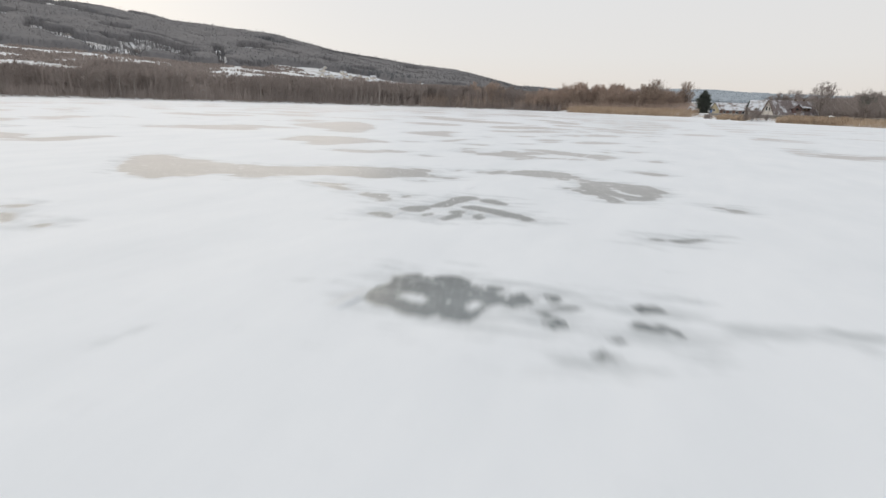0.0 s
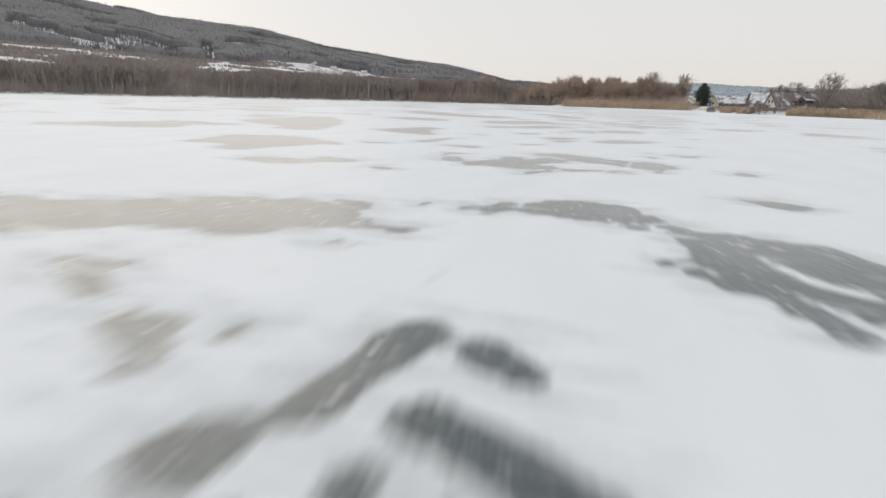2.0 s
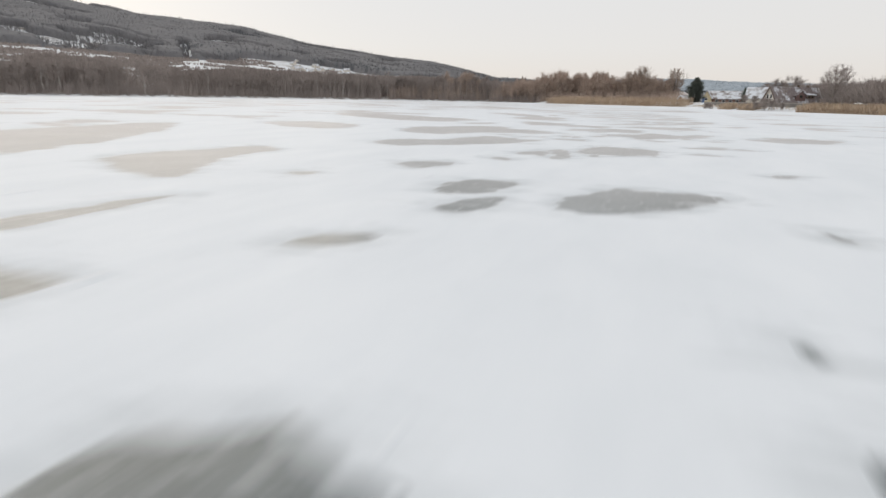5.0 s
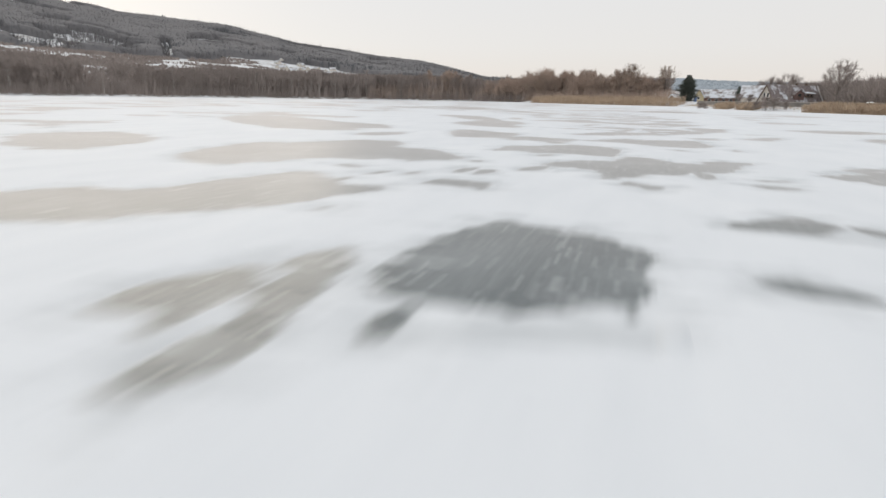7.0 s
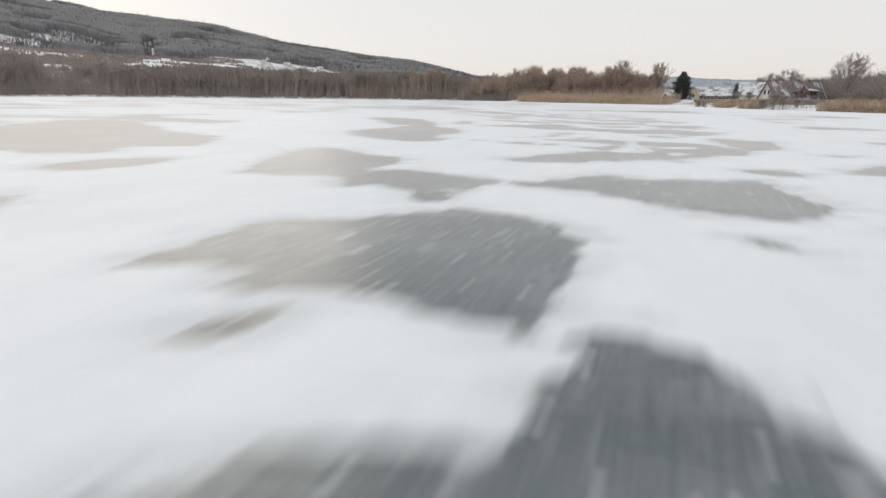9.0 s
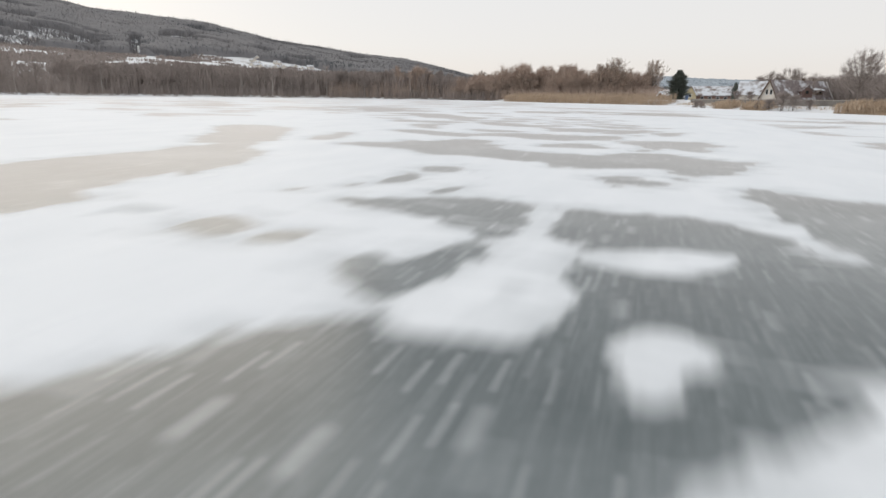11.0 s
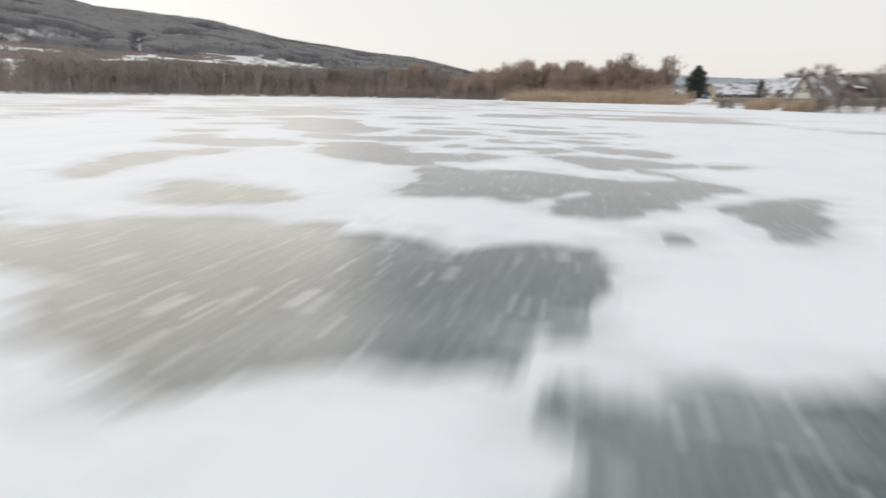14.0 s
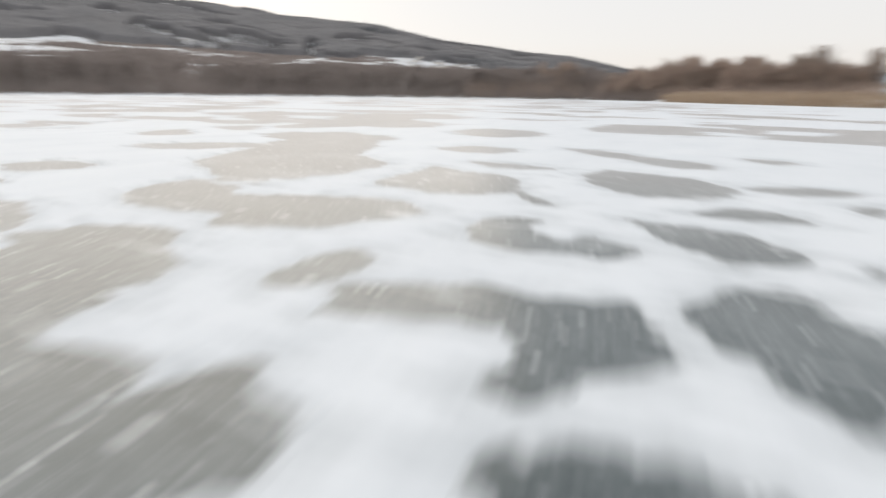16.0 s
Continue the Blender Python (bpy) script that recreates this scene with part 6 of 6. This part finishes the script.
def slope_wood():
    """Brown leafless wood and scrub on the rising land between the shore and the hill forest."""
    az, r, X, Y, luck = round_land(70000, 11, 80, 225, 620, 19, 0.9)
    edge = np.interp(az, [11, 22, 30, 36, 43, 47, 55, 57.5, 80], [560, 520, 440, 395, 395, 420, 415, 310, 300])
    glade = np.zeros(len(az), bool)
    for gx, gy in GLADES:
        g_az, g_r = math.degrees(math.atan2(EYE_X - gx, gy - EYE_Y)), math.hypot(gx - EYE_X, gy - EYE_Y)
        glade |= (np.abs(az - g_az) < 1.7) & (r < g_r + 22)
    ok = (off_shore(X, Y) > 9) & (layered(X / 45.0, Y / 28.0, 3, 35) > 0.38) & (luck > step(-60, 30, r - edge) * 0.985) & ~(glade & (luck < 0.88))
    keep = np.nonzero(ok)[0][:14000]
    tall = 6.0 + 4.5 * layered(X / 30.0, Y / 30.0, 2, 45)
    tall = tall * (1 - 0.55 * step(-20, 40, r - edge)) * np.where(glade, 0.45, 1.0) * (1 - 0.22 * step(38, 44, az) * step(50, 46, az)) * (1 + 0.15 * step(47, 50, az) * step(58, 55, az))
    fuzzy_wood("slope_wood", "leafless brown wood on the slope behind the shore", X[keep], Y[keep], tall[keep], TWIG, 19, 8, (0.08, 0.42), 1.1, lean=1.2)


slope_wood()


# ---- houses ----
def gabled(name, m, long, wide, eaves, ridge, wall_mat, roof_mat, label, over=0.35, chimney=None, group="", plain_end=True):
    """A house along its x axis with gable ends: walls, two roof slopes, bargeboards."""
    ob = empty(name, m, label, "house", group)
    w = Build()
    x0, x1, y0, y1 = -long / 2, long / 2, -wide / 2, wide / 2
    w.poly((x0, y0, -0.6), (x1, y0, -0.6), (x1, y0, eaves), (x0, y0, eaves))
    w.poly((x1, y1, -0.6), (x0, y1, -0.6), (x0, y1, eaves), (x1, y1, eaves))
    w.poly((x0, y1, -0.6), (x0, y0, -0.6), (x0, y0, eaves), (x0, 0, ridge - 0.05), (x0, y1, eaves))
    w.poly((x1, y0, -0.6), (x1, y1, -0.6), (x1, y1, eaves), (x1, 0, ridge - 0.05), (x1, y0, eaves))
    part("wall", w, wall_mat, ob)
    slope = (ridge - eaves) / (wide / 2)
    drop = over * slope
    for s in (-1, 1):
        b = Build()
        q = [(x0 - over, s * (wide / 2 + over), eaves - drop), (x1 + over, s * (wide / 2 + over), eaves - drop), (x1 + over, 0, ridge), (x0 - over, 0, ridge)]
        b.slab(q if s < 0 else [q[1], q[0], q[3], q[2]], 0.20)
        part("roof", b, roof_mat, ob)
    if chimney:
        for cx in chimney:
            b = Build()
            b.box(cx - 0.24, -0.24, ridge - 0.6, cx + 0.24, 0.24, ridge + 0.55)
            b.box(cx - 0.30, -0.30, ridge + 0.55, cx + 0.30, 0.30, ridge + 0.66)
            part("chimney", b, TIMBER, ob)
    return ob


def window_in(ob, x, y, z, w, h, face, frame_mat=WHITEPAINT):
    """A window with frame, pane and sill on a wall that faces -x ("x") or -y ("y") of the house."""
    f, g, s = Build(), Build(), Build()
    if face == "x":
        for a, b, c, d in ((-w / 2, -h / 2, w / 2, -h / 2 + 0.08), (-w / 2, h / 2 - 0.08, w / 2, h / 2), (-w / 2, -h / 2 + 0.08, -w / 2 + 0.08, h / 2 - 0.08), (w / 2 - 0.08, -h / 2 + 0.08, w / 2, h / 2 - 0.08)):
            f.box(x - 0.06, y + a, z + b, x + 0.02, y + c, z + d)
        g.box(x - 0.02, y - w / 2 + 0.08, z - h / 2 + 0.08, x + 0.01, y + w / 2 - 0.08, z + h / 2 - 0.08)
        s.box(x - 0.14, y - w / 2 - 0.06, z - h / 2 - 0.06, x, y + w / 2 + 0.06, z - h / 2 - 0.005)
    else:
        for a, b, c, d in ((-w / 2, -h / 2, w / 2, -h / 2 + 0.08), (-w / 2, h / 2 - 0.08, w / 2, h / 2), (-w / 2, -h / 2 + 0.08, -w / 2 + 0.08, h / 2 - 0.08), (w / 2 - 0.08, -h / 2 + 0.08, w / 2, h / 2 - 0.08)):
            f.box(x + a, y - 0.06, z + b, x + c, y + 0.02, z + d)
        g.box(x - w / 2 + 0.08, y - 0.02, z - h / 2 + 0.08, x + w / 2 - 0.08, y + 0.01, z + h / 2 - 0.08)
        s.box(x - w / 2 - 0.06, y - 0.14, z - h / 2 - 0.06, x + w / 2 + 0.06, y, z - h / 2 - 0.005)
    win = part("window", f, frame_mat, ob)
    part("pane", g, GLASS, win)
    part("sill", s, frame_mat, win)


def farmhouse():
    ob = gabled("farmhouse", pose(44.4, 216.0, 1.15, 0, 0, 39.5) @ Matrix.Diagonal((1.0, 0.86, 0.86, 1.0)), 17.4, 5.4, 0.75, 5.35, PLASTER, ROOF_OLD,
                "long cream farmhouse with steep half-snowed brown roof", 0.35, (1.6, 5.2))
    for y in (-0.62, 0.62):
        window_in(ob, -8.7, y, 2.35, 0.75, 1.35, "x")
    # broad cross gable of red-brown boards on the lake side, with a lower flat dormer beside it
    d = Build()
    d.box(-1.5, -2.75, 0.9, 2.1, -1.0, 2.75)
    d.poly((-1.5, -2.75, 2.75), (2.1, -2.75, 2.75), (0.3, -2.75, 4.15))
    dormer = part("dormer", d, REDWOOD, ob, "red-brown boarded cross gable with snowy edges")
    for s in (-1, 1):
        r = Build()
        q = [(0.3 + s * 2.15, -3.05, 2.50), (0.3 + s * 2.15, -1.2, 2.50), (0.3, -0.55, 4.25), (0.3, -3.05, 4.25)]
        r.slab(q if s > 0 else [q[1], q[0], q[3], q[2]], 0.16)
        part("dormer_roof", r, ROOF_OLD, dormer)
    window_in(ob, 0.3, -2.75, 2.45, 1.2, 0.9, "y", TIMBER)
    d = Build()
    d.box(2.9, -2.4, 1.9, 6.0, -0.9, 2.9)
    low = part("dormer", d, TIMBER, ob, "dark timber dormer with a flat snowed roof")
    r = Build()
    r.slab([(2.6, -2.7, 2.92), (6.3, -2.7, 2.92), (6.3, -0.9, 3.5), (2.6, -0.9, 3.5)], 0.14)
    part("dormer_roof", r, ROOF_SNOW, low)
    for x in (3.8, 5.1):
        window_in(ob, x, -2.4, 2.4, 0.8, 0.6, "y", TIMBER)
    for x in (-6.0, -3.8, 5.6, 7.2):
        window_in(ob, x, -2.7, 0.15, 0.9, 0.9, "y")
    for s in (-1, 1):
        b = Build()
        q0, q1 = (-9.06, s * 3.05, 0.15), (-9.06, 0.0, 5.36)
        b.slab([(-9.12, q0[1], q0[2] - 0.22), (-9.05, q0[1], q0[2] - 0.22), (-9.05, 0, q1[2] - 0.22), (-9.12, 0, q1[2] - 0.22)], 0.24)
        part("bargeboard", b, TIMBER, ob)
        b = Build()
        b.slab([(9.06, q0[1], q0[2] - 0.15), (9.20, q0[1], q0[2] - 0.15), (9.20, 0, q1[2] - 0.15), (9.06, 0, q1[2] - 0.15)], 0.42)
        part("gable_edge", b, WHITEPAINT, ob, "snow-white gable edge")


farmhouse()
barn = gabled("barn", pose(38.2, 231, 1.1, 0, 0, -14), 6.2, 8.0, 1.7, 4.8, PLASTER, ROOF_SNOW, "pale barn with snow-covered roof behind the farmhouse")
cottage = gabled("cottage", pose(33.2, 265, 1.1, 0, 0, -6), 13.5, 8.5, 1.6, 4.2, BRICK, ROOF_SNOW, "low brick outbuilding with a snow-covered roof")
for wx in (-5.4, -3.2, -1.0, 1.2, 3.4, 5.6):
    window_in(cottage, wx, -4.25, 0.7, 1.0, 0.9, "y")
yellow = gabled("yellow_cottage", pose(25.6, 253.5, 1.1, 0, 0, 80), 3.4, 2.8, 1.9, 3.9, YELLOW, ROOF_SNOW, "small yellow cottage with snowy gable roof beside the fir")
window_in(yellow, -2.5, 0.0, 1.3, 0.8, 0.9, "x")
shed = gabled("shed", pose(18.2, 245.6, 1.1, 0, 0, 30), 3.4, 2.8, 1.3, 2.3, BRICK, ROOF_SNOW, "small red-brown shed with snow on its roof")


def crate():
    b = Build()
    b.box(-0.36, -0.4, 0, 0.36, 0.4, 1.7)
    b.box(-0.42, -0.46, 1.7, 0.42, 0.46, 1.8)
    ob = new("toilet_cabin", b.mesh("toilet_cabin", BLUE))
    tagged(ob, "blue plastic cabin standing beside the yellow cottage", "cabin")
    ob.matrix_world = pose(23.9, 247.0, ground_z(23.9, 247) - 0.02, 0, 0, 20)


crate()


def village():
    rng = random.Random(21)
    first = gabled("village_house", Matrix(), 7, 5.2, 2.0, 4.3, PLASTER, ROOF_SNOW, "small village house with snowy roof on the hillside", 0.4, None, "hillside village")
    n = 0
    while n < 34:
        az, r = rng.uniform(22.5, 33.5), rng.uniform(600, 800)
        x, y = EYE_X - r * math.sin(radians(az)), EYE_Y + r * math.cos(radians(az))
        m = pose(x, y, ground_z(x, y), 0, 0, rng.uniform(0, 180))
        if n:
            copy_thing(first, m)
        else:
            first.matrix_world = m
        n += 1
    chapel = gabled("chapel", pose(-461, 566, ground_z(-461, 566), 0, 0, 50), 5, 3.4, 3, 5, WHITEPAINT, ROOF_SNOW, "small white chapel at the edge of the hill forest")
    b = Build()
    b.box(-3.6, -0.9, -0.5, -1.9, 0.9, 9)
    part("tower", b, WHITEPAINT, chapel)


village()


# ---- right-hand bank ----
def bank_wall():
    # the wall follows the shore, four and a half metres inland
    shore = [Vector(p) for p in SHORE[10:19]]
    line = []
    for i, p in enumerate(shore):
        w = (shore[min(i + 1, len(shore) - 1)] - shore[max(i - 1, 0)]).normalized()
        line.append(p + Vector((-w.y, w.x)) * 4.5)
    b, cap, road = Build(), Build(), Build()
    for a, c in zip(line, line[1:]):
        w = (c - a).normalized()
        s = Vector((-w.y, w.x))
        b.slab([(a.x, a.y, 0.5), (c.x, c.y, 0.5), (c.x, c.y, 1.36), (a.x, a.y, 1.36)], 0.25)
        o, r = s * -0.10, s * 0.36
        cap.slab([(*(a + o), 1.363), (*(c + o), 1.363), (*(c + r), 1.363), (*(a + r), 1.363)], 0.09)
        za, zc = ground_z(*a), ground_z(*c)
        o, r = s * 1.2, s * 5.2
        road.poly((*(a + o), za + 0.22), (*(c + o), zc + 0.22), (*(c + r), zc + 0.22), (*(a + r), za + 0.22))
    wall = tagged(new("bank_wall", b.mesh("bank_wall", CONCRETE)), "low weathered concrete wall along the lakeside road", "wall", "", "structure")
    part("wall_cap", cap, CAP, wall)
    tagged(new("road", road.mesh("road", ASPHALT)), "narrow asphalt road behind the low bank wall", "road", "", "structure")


CAP = plain("pale_concrete_cap", (0.30, 0.28, 0.25), (0.46, 0.43, 0.40), 0.5, 0.9, 0.3)
bank_wall()


def reeds(name, label, line, count, deep, h, rng, keep_off=0.0):
    b = Build()
    for x, y in along(line, count, deep, rng, keep_off):
        z = max(ground_z(x, y), 0.0) - 0.02
        top = Vector((x + rng.gauss(0, 0.22), y + rng.gauss(0, 0.22), z + h * rng.uniform(0.62, 1.08)))
        b.blade((x, y, z), top, rng.uniform(0.03, 0.07), (rng.uniform(-1, 1), rng.uniform(-1, 1), 0))
        if rng.random() < 0.5:
            b.blade(top + Vector((0, 0, -0.30)), top + Vector((rng.gauss(0, 0.10), rng.gauss(0, 0.10), 0.12)), 0.11, (rng.uniform(-1, 1), rng.uniform(-1, 1), 0))
    ob = new(name, b.mesh(name, REED))
    return tagged(ob, label, "reeds", "reed beds", "stuff")


rng = random.Random(5)
reeds("reed_bed", "long bed of dry tan reeds in front of the far trees", [(-29.5, 246), (-13, 224), (5, 206), (15.5, 200)], 9000, 6.0, 2.1, rng, 0.2)
reeds("reed_bed", "dry tan reeds along the near bank", [(28.6, 134.8), (37, 119), (44, 103), (52, 76), (57, 45)], 9000, 4.5, 1.1, rng, 0.2)
reeds("reed_bed", "thick stand of dry tan reeds where the near bank begins", [(28.8, 134.2), (30.6, 130.5), (36, 121)], 3400, 3.2, 1.15, rng, 0.1)
reeds("reed_clump", "small clump of dry tan reeds on the bank", [(20.2, 160.5), (21.6, 154.5)], 1000, 2.0, 1.05, rng, -0.2)
reeds("reed_clump", "small clump of dry tan reeds on the bank", [(22.6, 151.5), (24.4, 146.5)], 1000, 2.0, 1.05, rng, -0.2)

reeds("bank_grass", "short dry grass poking through the snow on the bank", [(17.2, 197), (18.6, 178), (21.6, 158), (26.6, 144), (30.6, 134), (38.5, 121)], 1000, 3.4, 0.34, rng, 0.3)

alder = tree_thing("alder", "tall leafless alder with a rounded rusty crown", "tree", rng, RUSTY_TWIG, None, "alders",
                   h=11.9, limbs=22, twigs=9500, crown_low=0.36, stems=3, twig_len=0.75, twig_w=0.03, base_r=0.12, globe=(0.70, 0.27, 0.28))
stand(alder, 3.3, 261, 0, 1.1)
other = copy_thing(alder, Matrix())
stand(other, 15.3, 262, 130, 1.02)
third = copy_thing(alder, Matrix())
stand(third, -0.8, 262, 250, 0.95)
lone = tree_thing("lone_tree", "leafless broad round-crowned tree standing alone by the road", "tree", rng, TWIG, None, "",
                  h=8.6, limbs=60, twigs=9000, crown_low=0.2, twig_len=1.0, twig_w=0.02, base_r=0.16, globe=(0.60, 0.40, 0.40))
stand(lone, 45.2, 179.5)
thin = tree_thing("bank_tree", "slender leafless tree on the snowy bank", "tree", rng, TWIG, None, "",
                  h=4.2, limbs=8, twigs=450, crown_low=0.4, width=0.28, spread=0.8, twig_len=0.5, twig_w=0.018, base_r=0.07)
stand(thin, 28.4, 141.5)
clumpy = tree_thing("clumpy_tree", "leafless round-crowned tree with a dark clump of evergreen mistletoe", "tree", rng, TWIG, None, "",
                    h=5.7, limbs=36, twigs=3600, crown_low=0.34, twig_len=0.8, globe=(0.64, 0.38, 0.34), twig_w=0.022, base_r=0.14)
stand(clumpy, 40.3, 122.5)
tuft = Build()
for i in range(500):
    o = Vector((rng.gauss(0, 0.7), rng.gauss(0, 0.7), 3.9 + rng.gauss(0, 0.5)))
    tuft.blade(o, o + Vector((rng.gauss(0, 0.2), rng.gauss(0, 0.2), rng.gauss(0.05, 0.2))), 0.12, (rng.uniform(-1, 1), rng.uniform(-1, 1), 0.2))
tagged(part("mistletoe", tuft, NEEDLE, clumpy), "dark green mistletoe in the crown", "", "", "stuff")
bush_kinds = [tree_thing("bank_bush", "leafless brown bush on the snowy bank", "bush", rng, TWIG, None, "bank bushes",
                         h=2.3, limbs=5, twigs=1500, crown_low=0.05, width=0.5, spread=0.8, stems=6, twig_len=0.7, twig_w=0.03, base_r=0.035) for i in range(2)]
copies(bush_kinds, [(18.2, 164.5, 0.55), (18.7, 162.5, 0.5), (24.9, 145.8, 0.6), (25.9, 144.0, 0.8), (26.8, 142.2, 0.75), (24.0, 147.8, 0.45), (28.0, 140.4, 0.5), (33.5, 139, 0.5),
                    (33.6, 225, 0.9), (35.2, 231, 1.0), (36.0, 222, 1.0), (33, 205, 0.5), (39, 203, 0.6)], rng)
back_kinds = [tree_thing("roadside_tree", "leafless brown tree in the thicket behind the road", "tree", rng, TWIG, None, "roadside thicket",
                         h=rng.uniform(6.0, 7.2), limbs=26, twigs=5000, crown_low=0.15, stems=2, twig_len=1.1, twig_w=0.026, globe=(0.58, 0.40, 0.40)) for i in range(3)]
copies(back_kinds, [(x, y, 1.0) for x, y in along([(120, 60), (100, 120), (78, 185), (62, 228), (47, 254), (40, 268)], 60, 14, rng) if x > 40]
       + [(46, 254, 1.3), (48.5, 254, 1.3), (51, 252, 1.25), (53, 248, 1.1)], rng, 0.75, 1.1)


def roadside_thicket():
    az, r, X, Y, luck = round_land(30000, -75, -13, 60, 260, 39)
    back = np.interp(Y, [40, 120, 182, 214, 250], [84, 68, 58, 54, 50])
    keep = np.nonzero((X > back) & (X < back + 34))[0][:7000]
    tall = 5.0 + 2.6 * layered(X / 9.0, Y / 9.0, 2, 85)
    fuzzy_wood("roadside_thicket", "dense bare brown thicket behind the road", X[keep], Y[keep], tall[keep], TWIG, 39, 20, (0.015, 0.06), 1.5, lean=2.6)


roadside_thicket()


def upturned_boat(x, y, turn, mat, label):
    """A rowing boat lying keel up: rounded hull, keel strip, rubbing strake."""
    ob = empty("rowing_boat", pose(x, y, ground_z(x, y) - 0.02, 0, 0, turn), label, "boat", "upturned boats")
    hull, keel, strake = Build(), Build(), Build()
    rows = []
    for i in range(9):
        u = i / 8 * 2 - 1
        half, high = 0.68 * (1 - u ** 4 * 0.55) * (1 - 0.75 * max(0, u - 0.4) / 0.6), 0.50 * (1 - 0.35 * u * u)
        rows.append([(u * 1.5, half * math.cos(a), 0.05 + high * math.sin(a) ** 0.8) for a in (math.pi * k / 8 for k in range(9))])
    for a, c in zip(rows, rows[1:]):
        for k in range(8):
            hull.poly(a[k], c[k], c[k + 1], a[k + 1])
        keel.limb((a[4][0], 0, a[4][2] + 0.01), (c[4][0], 0, c[4][2] + 0.01), 0.035, 0.035, 4)
        for k in (0, 8):
            strake.limb(a[k], c[k], 0.04, 0.04, 4)
    hull.poly(*rows[0])
    hull.poly(*rows[-1][::-1])
    part("hull", hull, mat, ob)
    part("keel", keel, TIMBER, ob)
    part("strake", strake, TIMBER, ob)


upturned_boat(39.6, 142.0, 60, WHITEPAINT, "white upturned rowing boat on the bank by the road")
upturned_boat(41.6, 139.6, 50, BRICK, "faded red upturned rowing boat on the bank by the road")


def fir_tree(x, y, high, half, label, seed, count):
    """A dense evergreen with a blunt oval outline and ragged sprays."""
    b, t = Build(), Build()
    rng = random.Random(seed)
    t.limb((0, 0, 0), (0, 0, high * 0.95), 0.15, 0.03, 6)
    for i in range(count):
        f = rng.random() ** 0.9
        lobe = 0.90 + 0.12 * math.sin(f * 31 + seed)
        ang = rng.uniform(0, 6.283)
        bulge = 0.9 + 0.16 * math.sin(ang * 3 + f * 9)
        reach = half * min(1.0, (1 - f) * 2.1 + 0.10) ** 0.7 * (0.78 + 0.22 * min(1, f * 5)) * lobe * bulge * rng.uniform(0.5, 1.22)
        o = Vector((math.cos(ang), math.sin(ang), 0))
        a = Vector((0, 0, 0.25 + high * 0.95 * f - 0.1)) + o * reach * rng.uniform(0.35, 0.8)
        e = Vector((0, 0, 0.25 + high * 0.95 * f + rng.uniform(0.0, 0.45))) + o * reach
        b.blade(a, e, rng.uniform(0.10, 0.28), Vector((-o.y, o.x, rng.uniform(-0.7, 0.7))))
    ob = empty("fir_tree", pose(x, y, ground_z(x, y) - 0.05), label, "tree")
    part("trunk", t, BARK, ob)
    part("crown", b, NEEDLE, ob)


fir_tree(20.8, 239, 7.9, 3.2, "dense dark green conifer beside the yellow cottage", 8, 7600)
fir_tree(36.3, 246, 4.7, 1.3, "small dark conifer beside the snowy barn", 12, 1500)
